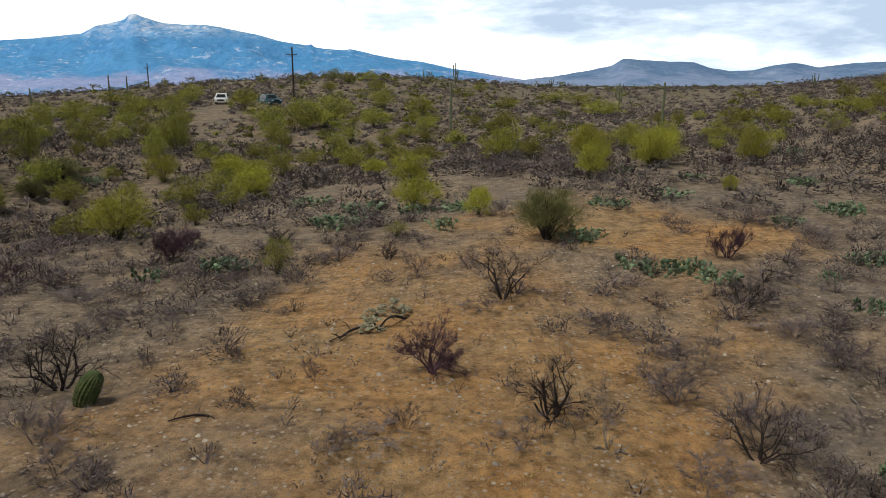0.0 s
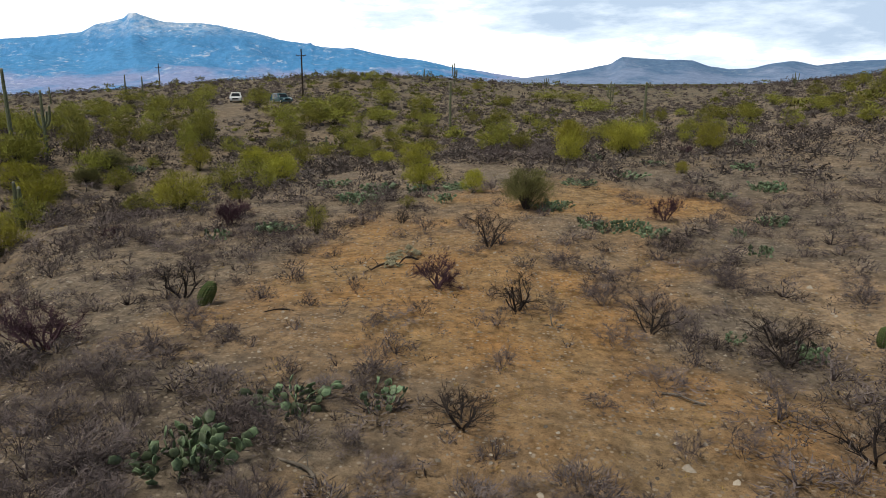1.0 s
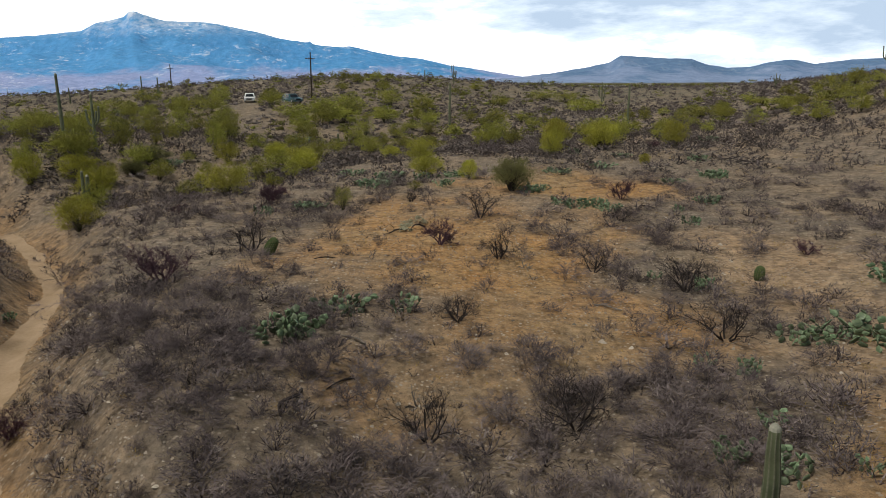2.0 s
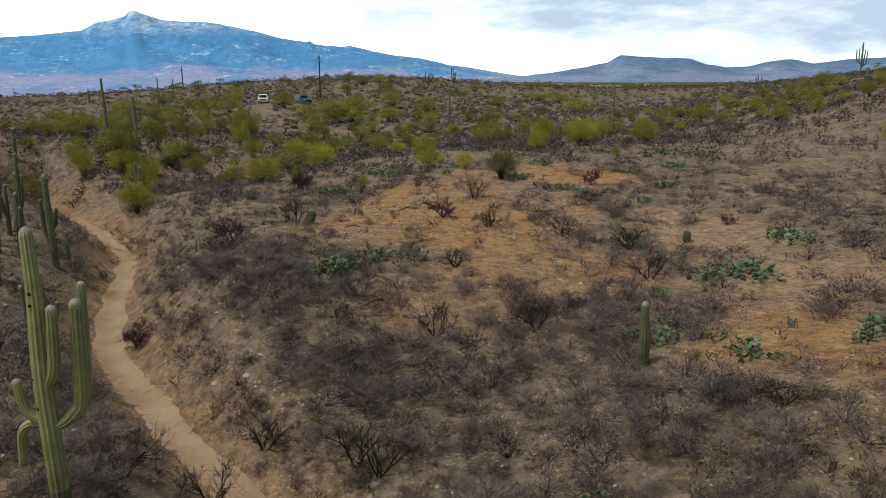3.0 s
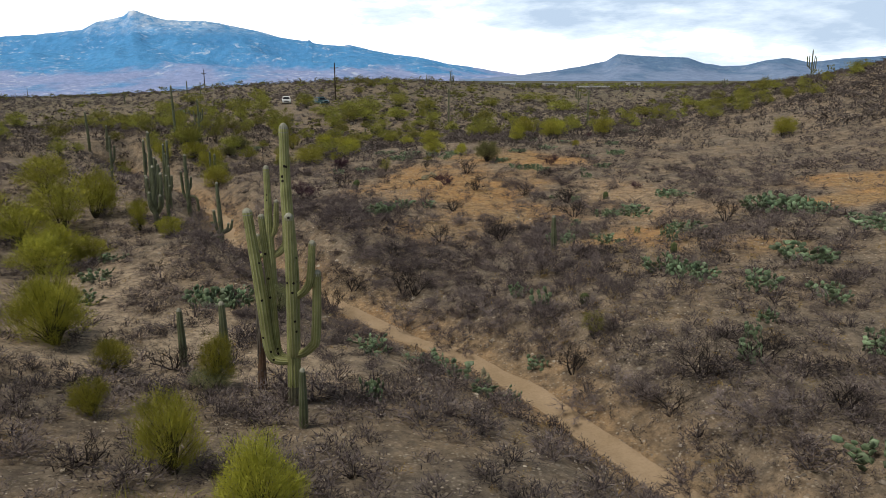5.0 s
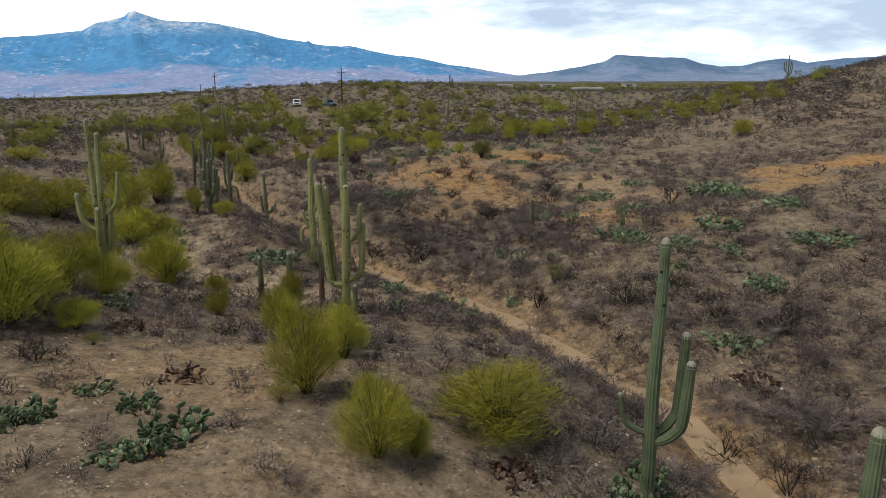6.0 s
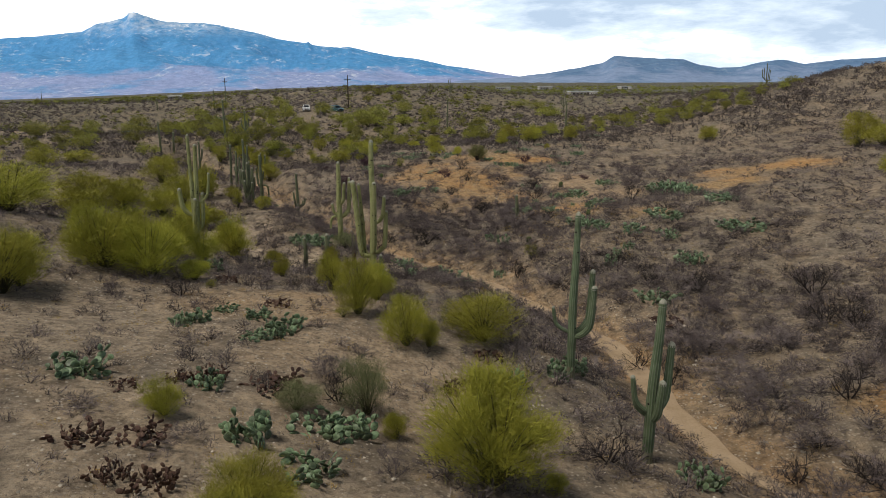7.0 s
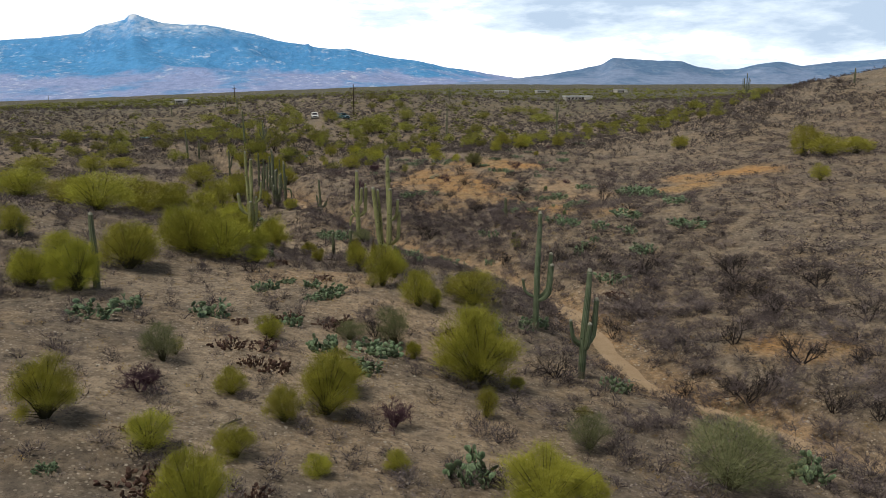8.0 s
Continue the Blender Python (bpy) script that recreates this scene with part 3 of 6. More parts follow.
PALO_VERDES_C = [
    (-15, 58.7, 2.08, 3.11), (-51.1, 76.7, 2.39, 3.86), (-42.8, 68.7, 2.93, 4.31), (-28.7, 3.2, 3.73, 4.47), (-27.9, 8.3, 2.09, 2.09),
    (-23, -4.7, 1.85, 2.38), (-22.7, 2.4, 2.24, 1.31), (21.6, 51.1, 2.71, 2.56), (15.5, 53, 2.83, 3.14), (11.9, 60.8, 3.01, 3.52),
    (40.6, 38.1, 2.15, 2.41), (-8.7, -26.1, 2.12, 1.41), (-7.5, -33.8, 2.31, 1.83), (-11.2, -30.2, 1.26, 1.26), (-17, -36.9, 3.13, 4.05),
    (-16.5, -22.1, 3.2, 3.2), (-14.8, -36.3, 1.31, 1.71), (-5.1, -41.6, 2.97, 2.37), (-4.6, -36.5, 2.25, 2.01), (-2.6, -44.9, 2.44, 2.34),
    (-1.6, -44.5, 1.42, 1.06), (1, -42.1, 2.55, 3.92),
]
PALO_VERDES_D = [
    (0.6, -54.9, 4.07, 4.17), (-5.8, -60.3, 1.77, 2.59), (-9.5, -55.5, 1.07, 1.21), (-2.6, -53.2, 1.06, 0.87), (-20.9, -42.5, 2.82, 2.95),
    (-19.3, -37.1, 3.11, 4.05), (-5.7, -63.2, 2.29, 2.41), (-9.4, -62.8, 1.14, 1.36), (-7, -64.7, 1.49, 1.49),
    (-7.8, -68.2, 1.11, 1.43), (-7.5, -72.9, 2.29, 2.15), (-10.3, -68.7, 1.25, 1.57), (-5.2, -68.3, 0.81, 0.99), (-2.8, -67.3, 0.85, 0.94),
    (-13.7, -68.1, 2.04, 2.13), (-22.6, -52.3, 2, 2.42), (-20.3, -52, 2.74, 2.97), (-20.9, -44.2, 3.2, 4.01), (-33.7, -1, 2.86, 4.22),
    (-30, 0, 3.11, 4.28), (-31.3, -25.3, 3.41, 7.04),
]
PALO_VERDES_E = [
    (-40.3, -20.7, 3.18, 5.83), (-59.9, 17.8, 2.46, 5.74), (-50.4, 25.8, 1.93, 5.27), (-88.5, 136.6, 3.42, 6.84), (0.7, -60.3, 1.47, 1.02),
    (2.6, -55.2, 0.87, 0.87), (2.1, -68.6, 2.15, 3.05), (3.8, -67.7, 1.16, 1.12), (49.4, 13, 4.56, 4.09), (51, 10, 2.9, 5.19),
    (54.5, 8.9, 2.41, 4.52), (42.7, -5.3, 2.08, 2.34), (40, 37.6, 2.36, 2.55), (72.5, 81.1, 1.92, 5.13), (-17.2, -20.3, 2.49, 2.21),
    (-34.3, 2.4, 2.77, 3.88), (-33.8, 10.7, 3.42, 4.98), (-18.8, -35, 3.3, 4.12), (-20.2, -36.7, 3.38, 2.87),
    (-31.8, -13.9, 2.58, 5.16), (-36.2, 55.2, 3.69, 4.15),
]
PALO_VERDES_F = [
    (-44.5, 73.4, 2.17, 4.33), (-31.1, 47.1, 3.13, 3.58), (-26.1, 73.1, 4.55, 2.82), (-39.8, 98.1, 3.54, 5.06), (-23.9, 102.5, 2.59, 6.49),
    (-57.5, 42, 2.54, 5.09), (-51, 16.7, 2.97, 3.96), (-24.8, -5.5, 3.01, 3.5), (-12.8, -25, 1.44, 1.44), (-19.7, -23.2, 2.58, 2.21),
    (-35.7, -21.5, 2.62, 4.19), (-36.6, -2.1, 3.36, 6.05), (-29.5, -41.7, 2.24, 2.24), (-24.7, -7.8, 2.57, 3.85), (-81.4, 52.4, 2.69, 5.38),
    (-73.7, 58.8, 2.8, 5.62), (-27.8, 6.5, 3.94, 3.54), (-25.1, -44.4, 1.59, 2.12), (-26.5, 34.4, 2.76, 3.68),
    (-60.5, 75.1, 2.25, 4.99), (-59.8, 111.7, 3.35, 4.56),
]
PALO_VERDES_G = [
    (-34.4, 60.9, 3.81, 3.27), (-53.5, 52.3, 2.94, 4.41), (-90, 146.5, 3.61, 7.21), (-15.9, 101.1, 2.75, 6.6), (-9.5, 104.7, 2.81, 5.63),
    (9, 113.7, 2.63, 5.97), (32.3, 153.2, 3.28, 8.95), (41.5, 102, 1.99, 6.64), (-18.2, 63.3, 2.01, 3.62), (-26.1, 66.8, 3.4, 2.55),
    (-13.2, 72.9, 1.8, 3.62), (50.8, 81.5, 1.71, 3.8), (-33.9, 102.7, 3.89, 3.33), (-18.9, -1.9, 1.52, 1.77), (-24.6, 6.6, 1.58, 1.9),
]
# round the parked cars and on the knoll behind them
PALO_VERDES_H = [
    (-19.7, 109.3, 2.9, 5.8), (-16.2, 113.2, 3.6, 6.6), (-21.5, 94.1, 3.1, 3.6), (-18.9, 97.9, 2.6, 4.0), (-10.3, 128.0, 4.0, 6.6),
    (-3.4, 125.0, 3.6, 6.1), (-41.4, 121.2, 2.9, 4.2), (-37.6, 103.9, 2.9, 5.1), (-22.1, 69.4, 2.1, 2.6), (-6.7, 90.5, 2.4, 2.9),
    (-2.0, 48.4, 2.2, 2.9), (-17.7, -31.1, 2.7, 3.2), (-16.2, -30.5, 2.1, 2.3), (-5.6, 61.4, 1.5, 2.4), (-13.4, 152.2, 2.6, 3.9), (-21.8, 145.8, 2.5, 3.8), (-18.2, 84.5, 2.5, 3.8),
    (-12.4, 88.2, 2.3, 3.6), (-31.3, 118.5, 3.0, 4.0), (-24.0, 165, 2.8, 5.0), (-16.5, 168, 2.6, 4.6), (-20.0, 160, 2.4, 4.0),
]
PALO_VERDES = PALO_VERDES_A + PALO_VERDES_B + PALO_VERDES_C + PALO_VERDES_D + PALO_VERDES_E + PALO_VERDES_F + PALO_VERDES_G + PALO_VERDES_H
PALE_PALO_VERDES = [
    (-3.7, -51.8, 2.26, 1.96), (-8.7, -26.4, 0.94, 1.72), (-9.1, -14.4, 1.47, 2.44), (9.4, -65, 2.61, 4.17), (-12.7, -60.8, 1.75, 1.75),
    (4.7, -62.5, 1.63, 1.82), (-6, -53.1, 1.05, 1.8),
]
MESQUITES = [
    (4.5, 31.5, 2.4, 2.9), (-30.8, 59.1, 1.82, 4.09), (-30.9, 55.2, 1.49, 2.56),
]
YELLOW_BUSHES = [
    (6.3, -18.5, 1.31, 1.41), (-6.5, 28.3, 1.65, 1.38), (-2.1, 32.8, 0.76, 1.27), (-13.3, -38.2, 0.54, 0.78), (-5.7, -42.6, 0.76, 1.14), (-9.8, -55.3, 1.17, 1.44),
    (-12.6, -59.7, 0.85, 0.97), (5.3, -58.2, 0.53, 1.04),
]
PRICKLY_PEARS_A = [
    (-5.2, 36, 1.29, 2.81), (-4.3, 38.8, 1.06, 1.8), (-7.6, 43, 0.83, 1.82), (-1.5, 38.6, 0.74, 1.79), (0.8, 38.8, 0.75, 2.09),
    (0, 34.1, 0.8, 1.38), (-8.9, 29.4, 1.04, 2.08), (-11.5, 27.9, 0.99, 1.22), (6, 31.6, 1.12, 2.1), (8.6, 37.7, 0.72, 2.04),
    (12.2, 39.9, 0.68, 1.85), (11.6, 47.9, 1.03, 1.1), (15.1, 45, 0.52, 1.39), (27.1, 58.2, 0.88, 2.22), (21, 43, 0.99, 1.99),
    (20, 36.6, 1.28, 2.13), (16.3, 34.5, 0.68, 1.34), (7.1, 27.3, 0.69, 1.29), (8, 26.6, 0.85, 1.47), (9.2, 26.7, 0.94, 1.15),
    (9.9, 25.6, 0.71, 1.21), (14.2, 26.2, 0.54, 0.83),
]
PRICKLY_PEARS_B = [
    (16.7, 28.1, 0.88, 1.33), (14, 23.2, 0.93, 1.11), (-19, 82.2, 1.25, 2), (-28.1, 59.2, 1, 1.37), (-55.4, 111.3, 1.26, 3.78),
    (-4, 8.7, 0.87, 1.62), (-1.7, 8.9, 0.64, 1), (-5.9, 5.7, 0.95, 1.58), (-5.4, 6.3, 1.14, 1.54), (11, 12.2, 0.66, 1.03),
    (9.3, 13.7, 0.52, 0.76), (12, 6, 0.64, 0.96), (9.5, 3.7, 0.57, 0.78), (8.3, 4.2, 0.44, 0.59), (19, 11.2, 1.24, 2.8),
    (14.4, 5.3, 0.94, 2.27), (12.9, 6, 0.71, 1.63), (7, -1.6, 0.66, 1.08), (7.8, -2.8, 0.62, 1.25), (8.6, -0.1, 0.45, 1.02),
    (9.9, -5.2, 0.75, 1.51), (9.5, -3.2, 0.41, 0.62),
]
PRICKLY_PEARS_C = [
    (12.4, -2.9, 0.46, 0.51), (-21.9, 17, 0.65, 0.9), (-12.3, -14.3, 1.23, 2.13), (-11.3, -13.9, 1.17, 1.83), (4.5, -14.5, 0.97, 0.97),
    (3.5, -12.6, 0.7, 1.06), (23.3, 1.2, 2.54, 4.36), (24.6, -1.3, 1.87, 3.06), (11.2, -12.9, 1.16, 1.81), (12.4, -13.8, 1.5, 2.5),
    (15, -15.9, 1.05, 1.87), (18.7, -13, 1.14, 2.28), (14.8, -4.7, 0.95, 1.76), (13.5, -5.4, 0.57, 0.94), (13.1, -7.9, 0.74, 0.88),
    (13.9, -19.5, 0.62, 1.03), (12.7, -20.9, 0.69, 0.98), (11.8, -22.9, 0.91, 1.28), (-13, -14.4, 1.24, 1.74), (-3.8, -19.3, 0.63, 1.7),
    (-1.3, -19.8, 0.63, 1.67), (0, -20.7, 0.69, 1.26),
]
PRICKLY_PEARS_D = [
    (1, -22.9, 0.52, 1.11), (2.2, -22.2, 0.34, 1.15), (3.8, -19, 0.56, 1.29), (-3.1, -27, 0.94, 0.94), (-20.3, -10, 0.84, 1.67),
    (-19.1, -14.2, 0.88, 1.73), (-21.4, -5.6, 0.78, 1.57), (-12.3, -45.6, 0.74, 0.85), (-11.9, -44.8, 0.78, 1.13), (-11.2, -42.7, 0.53, 0.94),
    (-9.5, -43.9, 0.72, 1.08), (-7.9, -45.3, 1.01, 1.44), (-8.8, -46.9, 0.63, 1.02), (-8.2, -46.2, 0.81, 0.98), (-15.1, -31.9, 0.86, 1.62),
    (4.3, -44.9, 1.07, 1.11), (1.8, -46.9, 1.21, 1.21), (17.8, -22.4, 1.55, 2.76), (13, -30.2, 1.01, 2.01), (17.6, -17.8, 0.95, 1.58),
    (-6.8, -56, 1.18, 1.35), (-5.1, -54.2, 0.92, 1.65),
]
PRICKLY_PEARS_E = [
    (-4.1, -53.9, 1.03, 1.5), (-4.9, -57.3, 0.64, 1.44), (-13.1, -53.2, 1.04, 1.79), (8.1, -53, 1.09, 1.38), (-9, -52.8, 0.77, 1.06),
    (25.4, -7.6, 1.54, 3.54), (23.8, -16.7, 1.37, 3.77), (-17.7, -56.1, 1.07, 1.87), (-17, -54, 0.85, 1.42), (-0.3, -66.9, 1.27, 1.39),
    (13, -63.7, 1.21, 1.32), (-12.2, -71.1, 0.39, 0.62), (5.2, -43.5, 1, 1.43),
]
PRICKLY_PEARS = PRICKLY_PEARS_A + PRICKLY_PEARS_B + PRICKLY_PEARS_C + PRICKLY_PEARS_D + PRICKLY_PEARS_E
BROWN_PEARS = [
    (-10.9, -57.8, 0.77, 1.47), (-9.5, -57.2, 0.72, 1.43), (-8.4, -59.3, 0.86, 1.22), (-9.5, -59.4, 0.71, 1), (-0.2, -48.1, 1.12, 1.64),
    (-13.3, -35.2, 0.61, 1.35), (-9.2, -41.1, 0.64, 1.41), (12.9, -33.4, 0.8, 1.86), (1.2, -44.4, 0.8, 1.43), (-7, -51.9, 0.92, 1.9),
    (-9.6, -71.1, 0.91, 1.64), (-11.2, -67.8, 0.45, 0.9), (-6.7, -70.8, 0.72, 1.12), (-9.1, -52.3, 0.9, 1.2), (-11.4, -53.8, 0.38, 0.93),
    (-10.1, -52.8, 0.53, 0.77),
]
PURPLE_CHOLLAS = [
    (-0.3, 18.1, 1.34, 1.62), (11.2, 28.4, 1.45, 1.35), (-11.6, 32.8, 1.15, 1.54), (-17.2, 28.4, 0.79, 1.01), (19.7, 51.5, 0.99, 1.19),
    (-12.2, 12.5, 1.76, 2.07), (-11.7, 30.9, 1.75, 1.47), (17.2, 16, 0.82, 0.98), (-14.6, 4.4, 1.33, 1.33), (-12.3, -64.2, 1.29, 1.56),
    (-3.1, -62.9, 1.38, 1.38),
]
BARE_BUSHES_A = [
    (-9.6, 17.3, 1.55, 2.12), (2, 24, 1.82, 2.11), (2.5, 15.9, 1.65, 1.98), (10.8, 18.9, 1.08, 1.23), (6.7, 14.3, 1.56, 1.44),
    (5.6, 16.7, 0.82, 0.97), (-0.9, 26.3, 1.04, 1.04), (-2.2, 29.4, 0.92, 1.39), (-6.7, 24.4, 0.77, 0.97), (-8.3, 21.6, 0.96, 0.87),
    (-10.6, 22.1, 0.8, 1.06), (-7.9, 18.7, 0.54, 0.69), (-5.6, 18.9, 0.77, 0.46), (-3.3, 17.8, 0.66, 0.72), (-0.8, 15.1, 0.69, 0.88),
    (-2.3, 14.2, 0.54, 0.47), (4.9, 21, 1.19, 1.19), (10.1, 23.6, 1.13, 1.51), (10.6, 21.1, 0.68, 1.18), (-15.1, 44.9, 1.21, 1.74),
    (-7.3, 32.8, 1.03, 1.28), (-14.6, 26.6, 0.95, 0.84),
]
BARE_BUSHES_B = [
    (1, 27.7, 0.77, 1.09), (1.7, 17, 0.48, 0.42), (0.4, 8, 1.31, 2.09), (1.6, 11.2, 0.89, 0.84), (4, 9, 0.63, 0.91),
    (9.9, 6.7, 1.66, 2.17), (10.4, 13.4, 1.3, 1.94), (-7.4, 1.7, 1.02, 1.28), (-8.2, 5.4, 0.92, 0.65), (-7.5, 7.3, 1.19, 1.02),
    (-4.2, 7.1, 1.01, 1.01), (5.5, 6.7, 1, 0.82), (9, 10, 0.77, 1.15), (0.8, 4.5, 0.75, 1.19), (2.6, 4.9, 0.75, 1.21),
    (2.7, 2.8, 0.82, 0.57), (3.4, 2.1, 1.22, 1.4), (-3.8, 4.4, 0.74, 1.18), (-17.4, 24.8, 1.47, 1.17), (15.3, 17.5, 1.23, 1.23),
    (-6.5, 12.8, 0.64, 0.64), (-7.3, 1.2, 1.36, 1.15),
]
BARE_BUSHES_C = [
    (-6.2, -6.2, 1.67, 1.86), (-3, -7.9, 1.56, 2.07), (3.6, 1.2, 1.91, 2.14), (-0.6, 0.7, 1.88, 1.65), (4.1, -9.1, 1.45, 1),
    (-9.3, -9.5, 1.61, 1.45), (9.2, -9.3, 0.95, 1.42), (6.8, -9.7, 0.94, 1.25), (7.3, -12.1, 0.69, 0.82), (10.2, 12, 1.46, 1.94),
    (-7.1, -9.2, 1.88, 1.44), (5.9, -14.7, 1.85, 1.22), (7.8, -15.7, 1.42, 1.19), (9.5, -23.8, 2.13, 1.6), (8.2, -23.1, 1.1, 0.92),
    (5.1, -20.5, 1.83, 1.63), (-11.2, -23.6, 1.06, 1.95), (-17.1, -9.4, 0.85, 1.42), (-2.2, -8.6, 1.47, 1.76), (18.7, -1.4, 2.15, 1.46),
    (19.8, -9.6, 0.98, 1.68), (-14.2, -20.4, 0.91, 1.21),
]
BARE_BUSHES_D = [
    (-5.9, -26.8, 1.38, 1.22), (-7.3, -27.2, 1.05, 0.9), (-14.2, -40.4, 0.92, 1.44), (-9.7, -33.6, 0.93, 1.29), (-7.2, -41.6, 0.88, 0.99),
    (-4.4, -47.2, 0.78, 1.1), (-9.1, -50.5, 0.78, 0.91), (-10.8, -48.8, 0.64, 0.99), (-5.4, -49.9, 1.15, 1.21), (13.4, -26.9, 1.41, 1.44),
    (16.4, -28.5, 1.81, 2.11), (10.9, -40.8, 1.9, 1.31), (9.9, -38, 1.39, 1.63), (3.5, -40.7, 1.14, 1.03), (12.4, -22.7, 1.4, 2.1),
    (8, -24.9, 1.15, 1.64), (5, -52, 1.85, 1.85), (-4.8, -51.5, 1.65, 1.34), (23.3, -30.3, 2.58, 2.58), (22.6, -35.7, 1.47, 1.8),
    (-2.5, -56.3, 0.93, 1.2), (15.2, -51.2, 1.29, 1.5),
]
BARE_BUSHES_E = [
    (19.7, -49.6, 2.12, 2.63), (27.2, -36.4, 1.91, 2.63), (21.3, -35.6, 2.16, 1.99), (17.4, -45.4, 2.15, 2.22), (15.5, -52.1, 2.17, 1.92),
    (16.9, -51.7, 1.87, 1.43), (22.5, -36.7, 1.48, 1.78), (20.6, -55.8, 1.69, 1.41), (-15.8, -62.8, 0.97, 1.08), (14.4, -48.9, 1, 1.49),
    (22.7, -50.1, 1.12, 1.46), (12.8, -50.4, 1.61, 1.77), (18.9, -54.7, 1.74, 1.74), (21.8, -41.2, 1.75, 1.94), (26.2, -44.7, 1.8, 1.98),
]
BARE_BUSHES = BARE_BUSHES_A + BARE_BUSHES_B + BARE_BUSHES_C + BARE_BUSHES_D + BARE_BUSHES_E
SPEARS_A = [
    
    (-28.5, 40.4, 2.86, 0.46), (-29.3, 41.4, 3.19, 0.35), (6.6, -4.4, 2.17, 0.42), 
    (-69.3, 165.7, 5.37, 0.67), (-92.9, 169.9, 3.85, 0.69), (-31.2, 48.1, 0.95, 0.57), (28.6, 97.6, 7.16, 0.74), (1.1, 103.6, 7.26, 0.39),
    (-13.5, 77.6, 2.13, 0.35), (7.4, 96.4, 1.31, 0.36), (-72.7, 164.6, 6.18, 0.62), (-5, 196.4, 2.93, 0.44), (-48.5, 50.7, 5.25, 0.51),
    (-47.1, 53, 3.44, 0.45), (-40.2, 60.7, 7.4, 0.5),
]
SPEARS_B = [
    (-19.8, -51, 4.09, 0.43), (-29, -41.4, 1.2, 0.52), (-358.5, 605.2, 9.36, 2.08), 
    (82.1, 61.3, 2.94, 0.68), (-11, -22.9, 2.36, 0.34), (-9.4, -22.5, 2.6, 0.41), (-4.9, -29.9, 1.89, 0.3),
]
SPEARS = SPEARS_A + SPEARS_B
CANDELABRAS = [
    (3.2, 195, 5.53, 2.04), (40.3, 172.3, 5.96, 1.81), (79.2, 161.6, 3.14, 1.69), (30.1, 210.9, 2.84, 1.89), (93.1, 140.7, 7.03, 3.64),
]
BARRELS = [
    (-8.6, 16.4, 0.82, 0.57), (13.8, 13.3, 0.73, 0.47), (6.5, -15.6, 0.69, 0.47), (12.5, -10.2, 0.68, 0.38), 
    
]
PALE_CHOLLAS = [
    (-1.5, 22.8, 0.59, 1), (-2.2, 22.6, 0.36, 0.72), (1.2, -21.2, 1.03, 0.6), (-2.2, 21.5, 0.48, 1.01),
]
DEAD_STUMPS = [
    (-0.9, 2.4, 1.06, 1.06), (3.6, 14.5, 0.97, 0.85), (8.7, -41.3, 0.72, 0.86),
]
HAZE_BUSHES_A = [
    (-8.7, 14.5, 1.33, 1.57), (-7.5, 13.1, 0.82, 1.32), (6.9, 14.9, 1.86, 1.73), (5.3, 13.4, 1.01, 1.34), (7.9, 14.2, 0.72, 1.08),
    (5.7, 16.8, 1.38, 1.38), (11, 19, 1.16, 1.86), (7.1, 19.1, 0.93, 1.71), (1.4, 22.8, 0.58, 1.09), (10.5, 23.8, 1.14, 1.7),
    (10.6, 21.1, 0.68, 1.53), (-12.7, 25.1, 0.81, 1.8), (-10.1, 22.8, 0.74, 1.11), (1.8, 14.8, 0.55, 0.99), (3.6, 15.8, 0.91, 1.05),
    (-27.1, 46, 1.98, 3.6), (-1.8, 14.5, 0.48, 1.33), (-2.4, 13.9, 0.46, 0.69), (9.7, 15.9, 0.78, 0.92), (-8.2, 27.4, 0.65, 1.31),
    (-6.3, 25.4, 0.61, 1.01), (-10, 27.9, 0.89, 1.32),
]
HAZE_BUSHES_B = [
    (3, 36.3, 1.41, 1.41), (8, 48.6, 1.49, 3.34), (3.8, 51.4, 1.77, 4.32), (30.5, 79.6, 2.41, 4.82), (35.3, 66.9, 2.28, 4.56),
    (14.6, 34.5, 1.21, 1.61), (16.3, 31.6, 1.11, 1.98), (7.2, 3.4, 1.26, 1.97), (8.6, 1.4, 1.38, 1.76), (4.8, 2.5, 1.08, 1.49),
    (-1.4, 5.4, 0.94, 1.56), (-2.3, 2.2, 1.06, 1.45), (-4.8, 1.6, 0.89, 1.4), (-6.6, 3.5, 0.84, 1.26), (1.3, 2.3, 0.93, 1.47),
    (3.7, 4.4, 0.89, 1.34), (6.8, 6.7, 0.99, 1.33), (-5.4, 7.8, 0.78, 1.21), (13.9, 9.9, 0.94, 1.69), (6, 10.4, 0.87, 1.55),
    (0.6, -11.9, 2.02, 2.39), (2, -13.5, 1.36, 1.87),
]
HAZE_BUSHES_C = [
    (4.9, -10.6, 1.54, 1.92), (8.3, -11.2, 1.49, 1.87), (-0.9, -7.5, 1.52, 2.17), (-2.3, -5.1, 1.41, 2.11), (8, -15.4, 1.23, 1.55),
    (9.5, -17, 1.27, 1.7), (-4, -7.3, 1.3, 1.95), (-4.9, -3.5, 1.21, 1.94), (-6.4, -0.2, 1.19, 1.85), (-4, 3.7, 1.34, 2.07),
    (-1, -1, 1.45, 2.12), (1.5, -3.5, 1.37, 1.98), (3.5, -7.1, 1.32, 1.98), (5.5, -13.3, 1.19, 1.53), (-2.7, -12.7, 1.58, 2.36),
    (-0.1, -15.4, 1.46, 2.18), (2.3, -15.2, 1.46, 2.18), (4.3, -17.9, 1.34, 2), (7.3, -19.1, 1.27, 1.91), (6.9, -24, 1.61, 2.13),
    (4.9, -23, 1.48, 2.04), (-5.1, -20.5, 1.23, 1.84),
]
